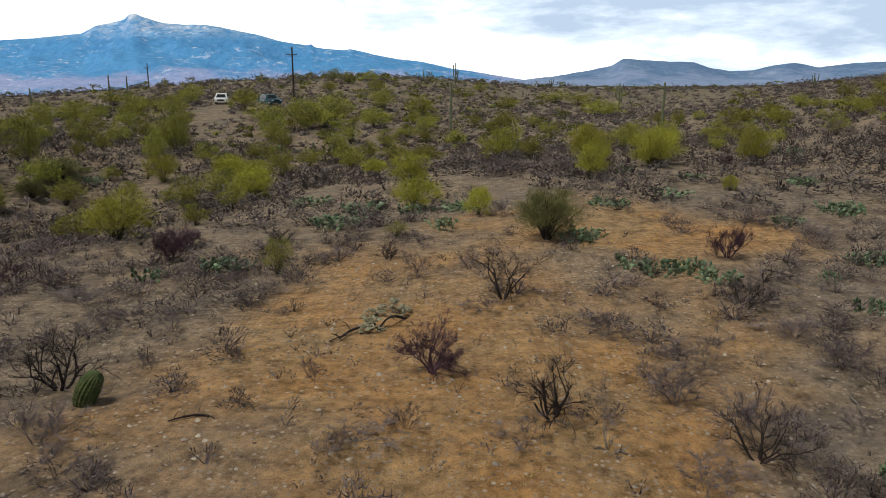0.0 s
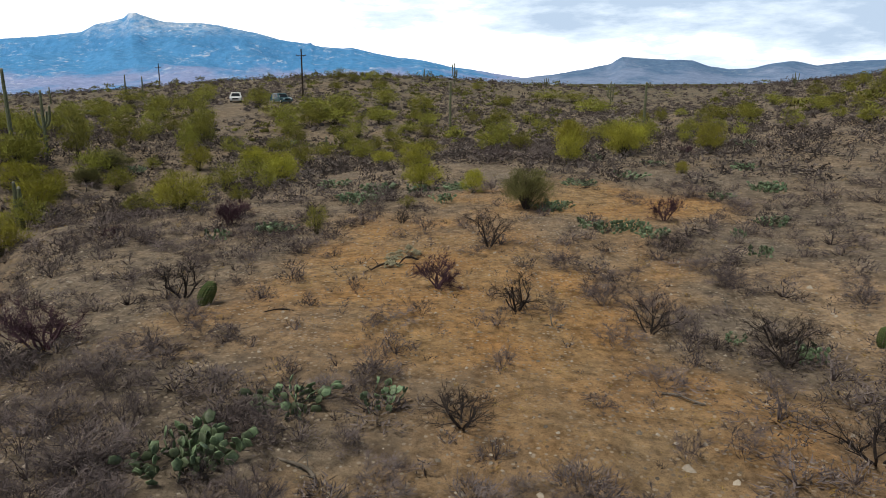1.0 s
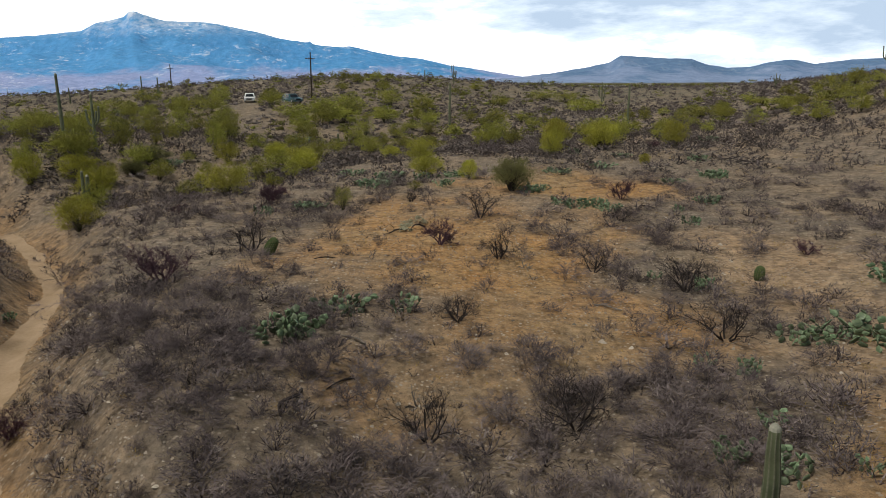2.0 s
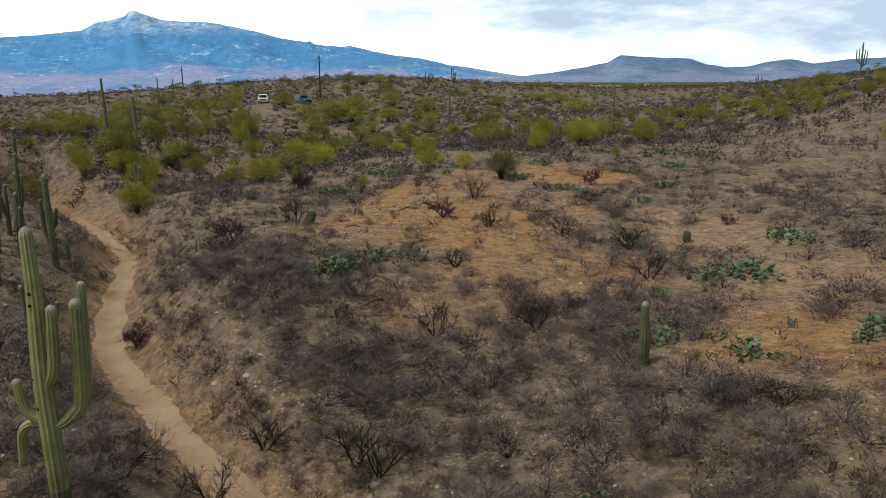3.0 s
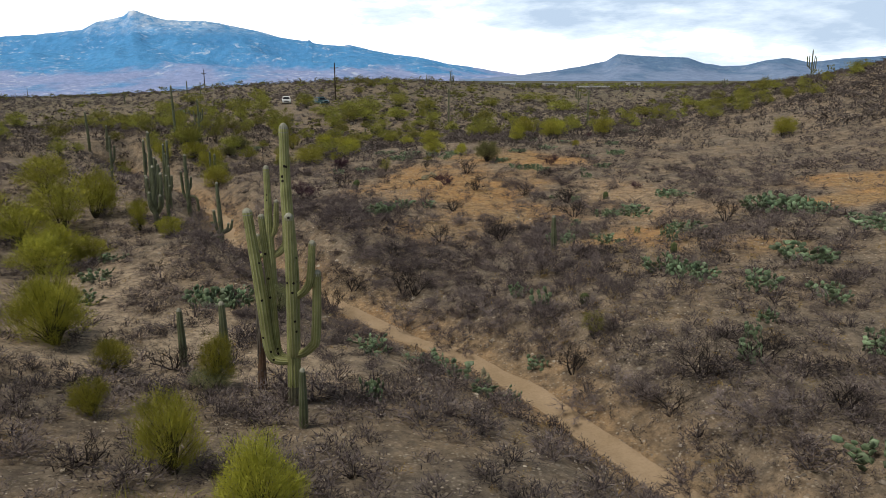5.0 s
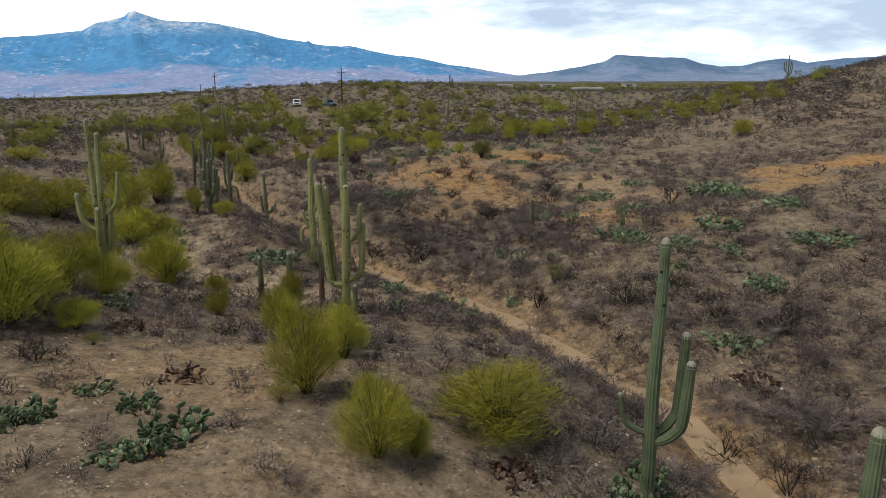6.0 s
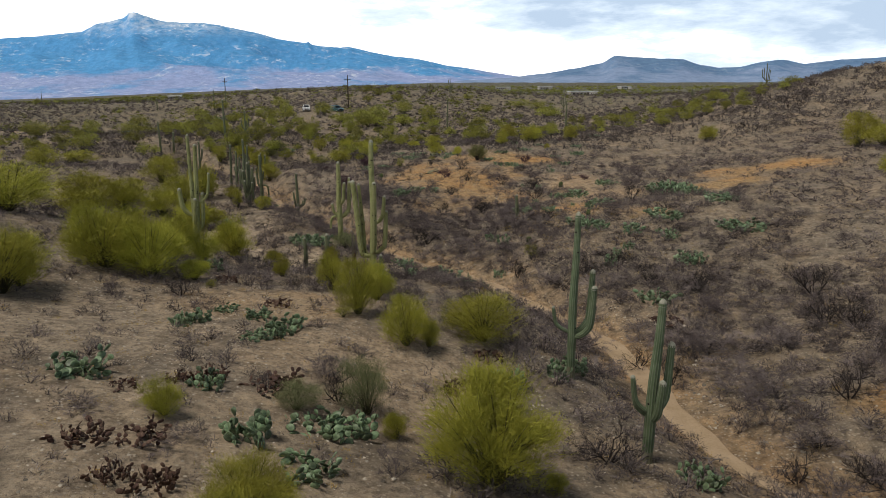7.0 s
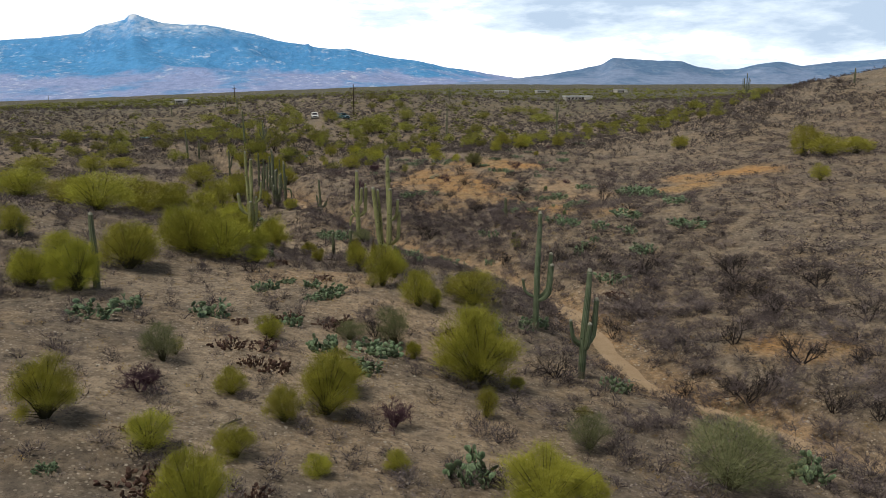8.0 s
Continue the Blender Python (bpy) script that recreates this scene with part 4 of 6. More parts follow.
HAZE_BUSHES_D = [
    (-12.4, -42.3, 0.87, 1.44), (-5.7, -49.9, 1.01, 1.62), (7, -36.9, 1.67, 2.15), (10.8, -34.9, 1.53, 2.04), (7.3, -30, 1.61, 2.34),
    (10.5, -27.5, 1.54, 2.47), (14.9, -28.1, 1.52, 2.43), (16, -32.4, 1.5, 2.18), (14.1, -37.5, 1.41, 2.11), (14, -41.1, 1.45, 2.09),
    (7.2, -42, 1.4, 1.81), (3, -42.9, 1.04, 1.52), (15.6, -52.3, 2.32, 2.83), (17.9, -51.7, 2.09, 1.96), (13, -38.6, 2.15, 2.87),
    (13.1, -43.9, 1.9, 2.38), (14.7, -43.9, 1.74, 2.37), (11.6, -51, 1.07, 1.6), (14.3, -49.1, 1.26, 2.09), (7.6, -60, 1.18, 1.76),
    (-9.7, -64.5, 0.39, 0.62), (-8.6, -63.4, 0.5, 0.82),
]
HAZE_BUSHES_E = [
    (-11.8, -56, 0.66, 0.99), (-8.5, -57.2, 0.74, 1.27), (-6.2, -63.3, 0.74, 1), (-17, -5.2, 1.25, 2.06), (-15.9, -8.4, 1.13, 1.85),
    (-20.8, 7.3, 1.61, 2.58), (-25.4, 10.5, 1.55, 2.42), (-16.2, -3.6, 1.43, 1.9), (-14, -9.2, 1.2, 1.8), (-22.2, 2.3, 1.72, 2.28),
    (-13.2, -5.9, 1.31, 1.98), (-10.6, -9.3, 1.08, 1.58), (-27.9, 12.1, 2.14, 2.85), (-9.5, -10.9, 1.13, 1.68), (-12.2, -10, 1.15, 1.92),
    (-22.2, 6.8, 1.6, 2.23), (-23.9, 16.4, 1.56, 2.34), (-15.5, 12.9, 1.69, 2.55), (-10.8, 6.9, 1.49, 1.99), (-9.5, 7.7, 1.37, 1.88),
    (-11.4, 5.4, 1.39, 2.01), (-8.7, 3.6, 1.41, 1.83),
]
HAZE_BUSHES_F = [
    (-7.7, 4.8, 1.34, 1.79), (-8.9, 1.8, 1.28, 1.78), (-6.1, 2.6, 1.21, 1.61), (-23.2, 25.1, 1.84, 3.07), (-9.6, 10.3, 1.15, 1.74),
    (-2.5, 3.8, 1, 1.58), (-4.4, 3.1, 0.97, 1.52), (-9.1, 11.7, 1.03, 1.65), (13.5, -46.2, 1.76, 2.81), (13.3, -52.2, 1.7, 2.63),
    (17.3, -53.4, 1.8, 2.7), (20.2, -53.6, 1.77, 2.52), (18, -56.8, 1.93, 2.62), (13.1, -61.3, 1.55, 2.14), (15.5, -63.6, 1.55, 2.22),
    (8.9, -59.3, 1.39, 2.03), (17.3, -38.8, 1.85, 2.87), (19.5, -45, 1.81, 2.71), (24, -46.8, 1.73, 2.61), (23.9, -42.2, 1.71, 2.67),
    (11, -60.9, 1.44, 2.04), (13.1, -37.3, 1.89, 2.94),
]
HAZE_BUSHES = HAZE_BUSHES_A + HAZE_BUSHES_B + HAZE_BUSHES_C + HAZE_BUSHES_D + HAZE_BUSHES_E + HAZE_BUSHES_F


# ---- plants: templates, each built once ----
def rnd_dir(rng, up=0.0):
    while True:
        v = Vector((rng.uniform(-1, 1), rng.uniform(-1, 1), rng.uniform(-1, 1)))
        if 0.05 < v.length < 1:
            v.normalize()
            v.z += up
            return v.normalized()


def limb(geo, rng, p, d, length, radius, depth, kids, bend, up, tips, thin=0.62, n=4, split=(0.45, 1.0)):
    """A limb that wanders, tapers and forks; ends are gathered in tips."""
    pts, radii, steps = [Vector(p)], [radius], 3 if depth else 2
    d = Vector(d).normalized()
    for i in range(steps):
        d = (d + rnd_dir(rng) * bend + Vector((0, 0, up))).normalized()
        pts.append(pts[-1] + d * length / steps)
        radii.append(radius * (1 - (i + 1) / steps * (1 - thin)))
    if depth == 0:
        radii[-1] = 0.0
    geo.tube(pts, radii, n if depth > 1 else 3)
    tips.append((pts[-1].copy(), d.copy(), depth))
    if depth > 0:
        for k in range(kids):
            s = rng.uniform(*split)
            i = min(int(s * steps), steps - 1)
            at = pts[i].lerp(pts[i + 1], s * steps - i)
            nd = (d * 0.9 + rnd_dir(rng) * 0.95 + Vector((0, 0, up))).normalized()
            limb(geo, rng, at, nd, length * rng.uniform(0.55, 0.85), radius * thin * rng.uniform(0.6, 0.85), depth - 1, kids, bend, up, tips, thin, n, split)


def palo_verde(seed, clumps, per, twig, wood, label, category, thick=0.005, name="palo_verde", girth=0.02, low=0.1, loose=0.085, reach=(0.045, 0.13)):
    """A tree of unit height and width: dark limbs that fan out from the base, each bearing a broom of fine bare green twigs."""
    rng = random.Random(seed)
    wood_geo, crown = Geo(), Geo()
    mid = 0.5 * (1 + low) - 0.05
    lean, root = rnd_dir(rng) * 0.06, None
    for k in range(clumps):
        a, u = 2.4 * k + rng.uniform(-0.6, 0.6), (k + 0.5) / clumps
        z = max(-0.8, min(1.0, 1 - 1.75 * u + rng.uniform(-0.15, 0.15)))
        flat = math.sqrt(max(0.05, 1 - z * z)) if z > -0.5 else rng.uniform(0.5, 0.9)
        out = rng.uniform(0.30, 0.72) if k % 4 == 3 else rng.uniform(0.70, 1.10)
        o = Vector((math.cos(a) * flat, math.sin(a) * flat, z))
        c = Vector((o.x * 0.41 * out + lean.x, o.y * 0.41 * out + lean.y, mid + o.z * (0.94 - mid) * out))
        c.z = max(c.z, low)
        bow = Vector((c.x * 0.42, c.y * 0.42, c.z * 0.55)) + rnd_dir(rng) * 0.04
        foot = Vector((math.cos(a) * 0.022, math.sin(a) * 0.022, -0.03))
        at = len(wood_geo.v)
        if root is not None:
            wood_geo.f.append((root, root + 1, at))
        root = at
        wood_geo.tube([foot, bow, c, c + (c - bow) * 0.35], [girth * rng.uniform(0.5, 1.0), girth * 0.42, girth * 0.2, 0.0], 4 if girth > 0.015 else 3)
        size = loose * rng.uniform(0.7, 1.3)
        for _ in range(int(per * rng.uniform(0.6, 1.3))):
            p = c + Vector((rng.gauss(0, size), rng.gauss(0, size), rng.gauss(0, size * 0.8)))
            if p.z < 0.03:
                continue
            e = (Vector((p.x, p.y, 0)) * 1.1 + Vector((0, 0, 0.75)) + rnd_dir(rng) * 0.75).normalized()
            crown.blade(p, p + e * rng.uniform(*reach), thick * rng.uniform(0.6, 1.3))
    tree = thing(name, label, category)
    part("trunk", wood_geo.mesh("trunk", wood), tree, "dark forked limbs")
    part("crown", crown.mesh("crown", twig), tree)
    return tree


def bare_bush(seed, stems, depth, kids, twig, label, category, name="bare_bush", radius=0.016, spread=0.8, fuzz=0, up=0.05, bend=0.3):
    """A leafless bush of unit height and width: forked stems from one root, with fine side twigs."""
    rng = random.Random(seed)
    geo, fine, tips = Geo(), Geo(), []
    for k in range(stems):
        a = 2 * math.pi * (k + rng.uniform(-0.3, 0.3)) / stems
        d = Vector((math.cos(a) * spread, math.sin(a) * spread, 1.0))
        limb(geo, rng, (math.cos(a) * 0.015, math.sin(a) * 0.015, -0.03), d, rng.uniform(0.36, 0.52), radius, depth, kids, bend, up, tips, 0.6, 4, (0.3, 1.0))
    for p, d, k in tips:
        for _ in range(fuzz):
            e = (d + rnd_dir(rng) * 0.9 + Vector((0, 0, 0.15))).normalized()
            s = p - d * rng.uniform(0, 0.16)
            fine.blade(s, s + e * rng.uniform(0.06, 0.19), rng.uniform(0.0018, 0.0035))
    bush = thing(name, label, category)
    part("stem", geo.mesh("stem", twig), bush)
    if fuzz:
        tagged(part("twig_haze", fine.mesh("twig_haze", twig), bush), kind="stuff")
    return bush


def dome_geo(seed, stems, twigs, r0, core=0.0, tall=0.9):
    """Twigs of a low rounded shrub of unit width, round a dense jagged heart."""
    rng = random.Random(seed)
    g = Geo()
    if core:
        at, n = len(g.v), 7
        for z, r in ((-0.04, 0.80), (0.42, 0.92)):
            for k in range(n):
                t, q = 2 * math.pi * (k + rng.uniform(-0.3, 0.3)) / n, core * r * rng.uniform(0.6, 1.25)
                g.v.append((math.cos(t) * q, math.sin(t) * q, z * core * 2 * rng.uniform(0.6, 1.3) * tall))
        g.v.append((rng.uniform(-0.1, 0.1), rng.uniform(-0.1, 0.1), core * 1.7 * tall))
        for k in range(n):
            m = (k + 1) % n
            g.f += [(at + k, at + m, at + n + k), (at + m, at + n + m, at + n + k), (at + n + k, at + n + m, at + 2 * n)]
    for _ in range(stems):
        a, lean = rng.uniform(0, 6.283), rng.uniform(0.1, 1.15)
        d = Vector((math.cos(a) * lean, math.sin(a) * lean, 1)).normalized()
        m = d * rng.uniform(0.2, 0.32) + rnd_dir(rng) * 0.05
        q = m + (d + rnd_dir(rng) * 0.6).normalized() * rng.uniform(0.12, 0.26)
        g.blade((0, 0, -0.03), m, r0 * 1.5)
        g.blade(m * 0.8, q, r0 * 1.2)
    knots = []
    for k in range(max(4, min(16, twigs // 8))):
        a, up = rng.uniform(0, 6.283), rng.uniform(-0.05, 1.0)
        f = math.sqrt(max(0.0, 1 - up * up)) * rng.uniform(0.45, 1.05)
        knots.append(Vector((math.cos(a) * f * 0.36, math.sin(a) * f * 0.36, max(0.05, up * 0.40 * rng.uniform(0.7, 1.1)) * tall * 1.35)))
    for k in range(twigs):
        c = knots[k % len(knots)]
        p = c + Vector((rng.gauss(0, 0.075), rng.gauss(0, 0.075), rng.gauss(0, 0.06)))
        p.z = abs(p.z)
        e = (Vector((p.x, p.y, p.z * 0.8)) * 2.2 + rnd_dir(rng) * 0.8 + Vector((0, 0, 0.35))).normalized()
        g.blade(p, p + e * rng.uniform(0.06, 0.17), r0 * rng.uniform(0.7, 1.1))
    return g


def pad_mesh(name, mat, seed, n=8):
    """One flat oval cactus pad, unit height, standing on its narrow end."""
    rng = random.Random(seed)
    v, f = [], []
    for scale, off in ((0.78, 0.04), (1.0, 0.0), (0.78, -0.04)):
        for k in range(n):
            t = 2 * math.pi * k / n
            w = 0.36 * (1 + 0.16 * math.sin(t)) * rng.uniform(0.95, 1.05)
            v.append((math.cos(t) * w * scale, off + 0.012 * math.sin(2 * t), 0.5 + math.sin(t) * 0.5 * scale))
    for r in (0, 1):
        f += [(r * n + k, r * n + (k + 1) % n, (r + 1) * n + (k + 1) % n, (r + 1) * n + k) for k in range(n)]
    f += [tuple(range(n))[::-1], tuple(2 * n + k for k in range(n))]
    me = bpy.data.meshes.new(name)
    me.from_pydata(v, [], f)
    me.materials.append(mat)
    me.shade_smooth()
    return me


def prickly_pear(seed, chains, high, pads, label, category, name="prickly_pear", forks=(1, 1, 2, 2), grown=0.74):
    """A clump of unit width: chains of pads that climb on one another's rims. Each pad is a part."""
    rng = random.Random(seed)
    clump = thing(name, label, category)
    size = grown / (chains ** 0.5 + 1.3)

    def put(p, lean, turn, s, level):
        m = pose(*p, 0, 0, math.degrees(turn)) @ pose(0, 0, 0, math.degrees(lean[0]), math.degrees(lean[1]), 0)
        ob = part("pad", rng.choice(pads), clump)
        ob.matrix_basis = m @ Matrix.Diagonal((s, s, s, 1))
        if level < high:
            for _ in range(rng.choice(forks)):
                t = rng.uniform(-0.8, 0.8)
                q = m @ Vector((math.sin(t) * 0.33 * s, 0, (0.5 + 0.46 * math.cos(t)) * s))
                put(q, (lean[0] * 0.6 + rng.uniform(-0.5, 0.5), lean[1] + t * 0.55 + rng.uniform(-0.3, 0.3)), turn + rng.uniform(-0.9, 0.9), s * rng.uniform(0.82, 1.0), level + 1)

    for k in range(chains):
        r, a = 0.31 * ((k + 0.5) / chains) ** 0.5, 2.4 * k + rng.uniform(-0.4, 0.4)
        put((math.cos(a) * r, math.sin(a) * r, -0.03), (rng.uniform(-0.35, 0.35), math.copysign(rng.uniform(0, 0.5), math.cos(a))), rng.uniform(-1.5, 1.5), size * rng.uniform(0.8, 1.15), 1)
    return clump


# ---- planting ----
def spread_copies(template, places, group, scale=lambda h, w: (w, w, h), seed=1, sink=0.04):
    """Copies of templates at given places; the templates themselves are the first ones."""
    rng = random.Random(seed)
    used = {}
    for ob in template:
        tagged(ob, group=group)
    for x, y, h, w in places:
        k = rng.randrange(len(template))
        m = planted(x, y, *scale(h, w), rng.uniform(0, 360), sink)
        if k in used:
            copy_thing(template[k], m)
        else:
            used[k] = m
    for k, m in used.items():
        template[k].matrix_basis = m
    for k, ob in enumerate(template):
        if k not in used:
            for o in (*ob.children_recursive, ob):
                bpy.data.objects.remove(o)




def on_track(x, y):
    """The open dirt track that leads to the parked cars."""
    return ((np.abs(x + 35.8 - 0.17 * (122.5 - y)) < 2.3) & (y > 96) & (y < 125)) | ((np.abs(x + 27.6) < 1.7) & (y > 113) & (y < 124))


pv_near = [p for p in PALO_VERDES if p[1] < -18]
pv_close = [p for p in pv_near if p[1] < -46 and p[3] > 1.9]
pv_near = [p for p in pv_near if p not in pv_close]
pv_mid = [p for p in PALO_VERDES if p[1] >= -18 and math.hypot(p[0], p[1]) < 66]
pv_far = [p for p in PALO_VERDES if p not in pv_near + pv_close + pv_mid]
wild = random.Random(77)
while len(pv_far) < 240:
    x, y = wild.uniform(-75, 70), wild.uniform(38, 116)
    if (x < -12 or y > 62 and wild.random() < 0.4) and abs(x + 57.4 + 0.386 * (y - 55.6)) > 4 and not (abs(x + 27) < 6 and y > 80) and all(math.hypot(x - q[0], y - q[1]) > 3.5 for q in PALO_VERDES + pv_far):
        w = wild.uniform(1.6, 3.6)
        pv_far.append((x, y, w * wild.uniform(0.6, 0.85), w))
pv_far = [p for p in pv_far if not on_track(p[0], p[1])]
fat = lambda h, w: (w * 0.94, w * 0.94, h * 0.97)
spread_copies([palo_verde(s, 64, 420, PV_TWIG, PV_WOOD, "large yellow-green palo verde with a dense crown of fine twigs", "tree", 0.0019, loose=0.07) for s in (16, 17, 18)], pv_close, "palo verde trees", fat, 5)
spread_copies([palo_verde(s, 46, 260, PV_TWIG, PV_WOOD, "yellow-green palo verde tree with bare fine twigs", "tree", 0.0028) for s in (1, 2, 3, 4)], pv_near, "palo verde trees", fat, 5)
spread_copies([palo_verde(s, 34, 170, PV_TWIG, PV_WOOD, "rounded yellow-green palo verde on the slope", "tree", 0.0046, girth=0.013) for s in (13, 14, 15)], pv_mid, "palo verde trees", fat, 5)
spread_copies([palo_verde(s, 24, 78, PV_FAR, PV_WOOD, "small yellow-green palo verde on the far slope", "tree", 0.0092, girth=0.009, low=0.1) for s in (5, 6, 7)], pv_far, "far palo verde trees", fat, 6)
spread_copies([palo_verde(s, 44, 240, PV_PALE, PV_WOOD, "grey-green hazy desert bush with fine twigs", "bush", 0.0022, name="desert_bush", girth=0.012, low=0.12) for s in (7, 8)], PALE_PALO_VERDES, "grey-green bushes", fat, 7)
spread_copies([palo_verde(s, 40, 320, MESQUITE_TWIG, BARE_WOOD, "olive mesquite bush with dark tangled branches", "bush", 0.0032, name="mesquite_bush") for s in (9, 10)], MESQUITES, "mesquite bushes", fat, 8)
spread_copies([palo_verde(s, 24, 120, YELLOW_TWIG, PV_WOOD, "small yellow-green upright bush on bare soil", "bush", 0.0038, name="yellow_bush", girth=0.014, low=0.12) for s in (11, 12)], YELLOW_BUSHES, "small yellow bushes", fat, 9)
wide_bush = lambda h, w: (w * 1.1, w * 1.1, h * 1.25)
spread_copies([bare_bush(s, 5, 3, 3, BARE_WOOD, "leafless dark thorn bush with spreading forked branches", "bush", fuzz=4, radius=0.019) for s in (21, 22, 23, 29)],
              [p for p in BARE_BUSHES if p[3] > 1.25], "leafless bushes", wide_bush, 10)
spread_copies([bare_bush(s, 7, 2, 3, GREY_TWIG, "leafless grey-brown bush with many fine stems", "bush", fuzz=16, radius=0.007, spread=0.65) for s in (24, 25, 30)],
              [p for p in BARE_BUSHES if p[3] <= 1.25], "leafless bushes", wide_bush, 10)
spread_copies([bare_bush(s, 6, 3, 3, PURPLE_STEM, "purple-brown staghorn cholla with thick jointed stems", "cactus", "purple_cholla", 0.022, 0.7, 14, 0.08, 0.4) for s in (31, 32)],
              PURPLE_CHOLLAS, "purple chollas", lambda h, w: (w * 1.15, w * 1.15, h * 1.2), 11)
spread_copies([bare_bush(s, 5, 2, 3, GREY_TWIG, "hazy grey-purple bush of many fine dry twigs", "bush", "hazy_bush", 0.0045, 0.75, 24, 0.05, 0.35) for s in (26, 27, 28)],
              HAZE_BUSHES, "hazy dry bushes", lambda h, w: (w * 1.3, w * 1.3, h * 1.2), 15)


def joined_pads(seed, chains, high, pads, label):
    """A far clump of unit width, its pads in one mesh."""
    clump = prickly_pear(seed, chains, high, pads, label, "cactus", forks=(1, 1, 2, 2))
    g = Geo()
    for ob in list(clump.children):
        at = len(g.v)
        g.v += [tuple(ob.matrix_basis @ v.co) for v in ob.data.vertices]
        g.f += [tuple(at + i for i in p.vertices) for p in ob.data.polygons]
        bpy.data.objects.remove(ob)
    tagged(part("pad_mass", g.mesh("pad_mass", PAD_FAR, True), clump), kind="stuff")
    return clump


GREEN_PADS = [pad_mesh("pad", PAD, s) for s in (1, 2, 3)]
BROWN_PADS = [pad_mesh("pad", PAD_BROWN, s) for s in (4, 5)]
SLIGHT_PADS = [pad_mesh("pad", PAD, s, 5) for s in (6, 7, 8)]
near_pp = [p for p in PRICKLY_PEARS if p[1] < -36 and abs(p[0]) < 19]
far_pp = [p for p in PRICKLY_PEARS if p not in near_pp]
flat = lambda h, w: (w * 1.45, w * 1.45, max(h * 1.8, 0.8 * w))
spread_copies([prickly_pear(s, 20, 3, GREEN_PADS, "dense clump of blue-green prickly pear pads", "cactus", forks=(1, 1, 2), grown=0.9) for s in (44, 45, 46)], near_pp, "prickly pears", lambda h, w: (w * 1.7, w * 1.7, max(h * 1.7, 0.95 * w)), 13)
mid_pp = [p for p in far_pp if p[1] < 13 and abs(p[0]) < 27]
mid_pp = [p for p in mid_pp if p[3] <= 2.3]
far_pp = [p for p in far_pp if p not in mid_pp]
spread_copies([prickly_pear(s, 15, 3, SLIGHT_PADS, "dense thicket of blue-green prickly pear pads on the slope", "cactus", forks=(1, 1, 2), grown=0.95) for s in (57, 58, 59)], [p for p in mid_pp if 1.5 < p[3] <= 2.3], "prickly pears on the slope", flat, 19)
spread_copies([prickly_pear(s, 8, 3, SLIGHT_PADS, "small clump of blue-green prickly pear pads on the slope", "cactus", forks=(1, 1, 2), grown=0.9) for s in (60, 61, 62)], [p for p in mid_pp if p[3] <= 1.5], "prickly pears on the slope", flat, 20)
wide_pp = [p for p in far_pp if p[3] > 1.9 and p[1] < 45]
far_pp = [p for p in far_pp if p not in wide_pp]
spread_copies([joined_pads(s, 40, 3, SLIGHT_PADS, "wide dark green thicket of prickly pear pads") for s in (55, 56)], wide_pp, "prickly pears on the slope", flat, 18)
spread_copies([joined_pads(s, 14, 3, SLIGHT_PADS, "clump of blue-green prickly pear pads on the slope") for s in (51, 52, 53, 54)], far_pp, "prickly pears on the slope", flat, 16)
spread_copies([prickly_pear(s, 24, 3, BROWN_PADS, "withered reddish-brown prickly pear clump", "cactus", "withered_prickly_pear", forks=(1, 1, 2)) for s in (47, 48)], BROWN_PEARS, "withered prickly pears", flat, 14)

# ---- saguaros and barrels ----


def saguaro_skin(name, dark, light, spine, amount):
    """Waxy green skin with rows of pale spines along the crests of the ribs."""
    m = plant_material(name, dark, light, 0.65, 1.6, 0.12, spec=0.25)
    nt, b = m.node_tree, m.node_tree.nodes["Principled BSDF"]
    skin = b.inputs["Base Color"].links[0].from_socket
    crest = nt.nodes.new("ShaderNodeAttribute")
    crest.attribute_name = "crest"
    spots = ramp(nt, noise_node(nt, 22.0, 3, 0.6), (0.35, (0.25,) * 3), (0.62, (amount,) * 3))
    both = nt.nodes.new("ShaderNodeMath")
    both.operation = "MULTIPLY"
    nt.links.new(ramp(nt, crest.outputs["Fac"], (0.45, (0, 0, 0)), (1.0, (1, 1, 1))), both.inputs[0])
    nt.links.new(spots, both.inputs[1])
    c = blend(nt, both.outputs[0], skin, spine)
    c = blend(nt, 0.8, c, ramp(nt, noise_node(nt, 0.9, 5, 0.65), (0.35, (0.72, 0.70, 0.66)), (0.6, (1.1, 1.1, 1.1))), "MULTIPLY")
    nt.links.new(c, b.inputs["Base Color"])
    return m


SKIN_OLIVE = saguaro_skin("olive saguaro skin", (0.175, 0.186, 0.062), (0.305, 0.308, 0.125), (0.42, 0.40, 0.26), 0.75)
SKIN_GREEN = saguaro_skin("blue-green saguaro skin", (0.062, 0.092, 0.046), (0.125, 0.160, 0.088), (0.24, 0.25, 0.19), 0.7)
SKIN_GREY = saguaro_skin("grey-green saguaro skin", (0.066, 0.082, 0.042), (0.135, 0.150, 0.080), (0.24, 0.23, 0.17), 0.8)
SAGUARO_TIP = plant_material("woolly saguaro tips", (0.22, 0.22, 0.17), (0.36, 0.35, 0.28), 0.9, 9, 0.1)
SAGUARO_FOOT = plant_material("corky saguaro foot", (0.10, 0.095, 0.06), (0.19, 0.18, 0.12), 0.9, 4, 0.1)
HOLE = plant_material("dark nest holes", (0.012, 0.01, 0.009), (0.03, 0.025, 0.02), 0.95, 9, 0.1)
BARREL_SKIN = plant_material("barrel cactus skin", (0.035, 0.06, 0.018), (0.085, 0.105, 0.035), 0.7, 6, 0.15)
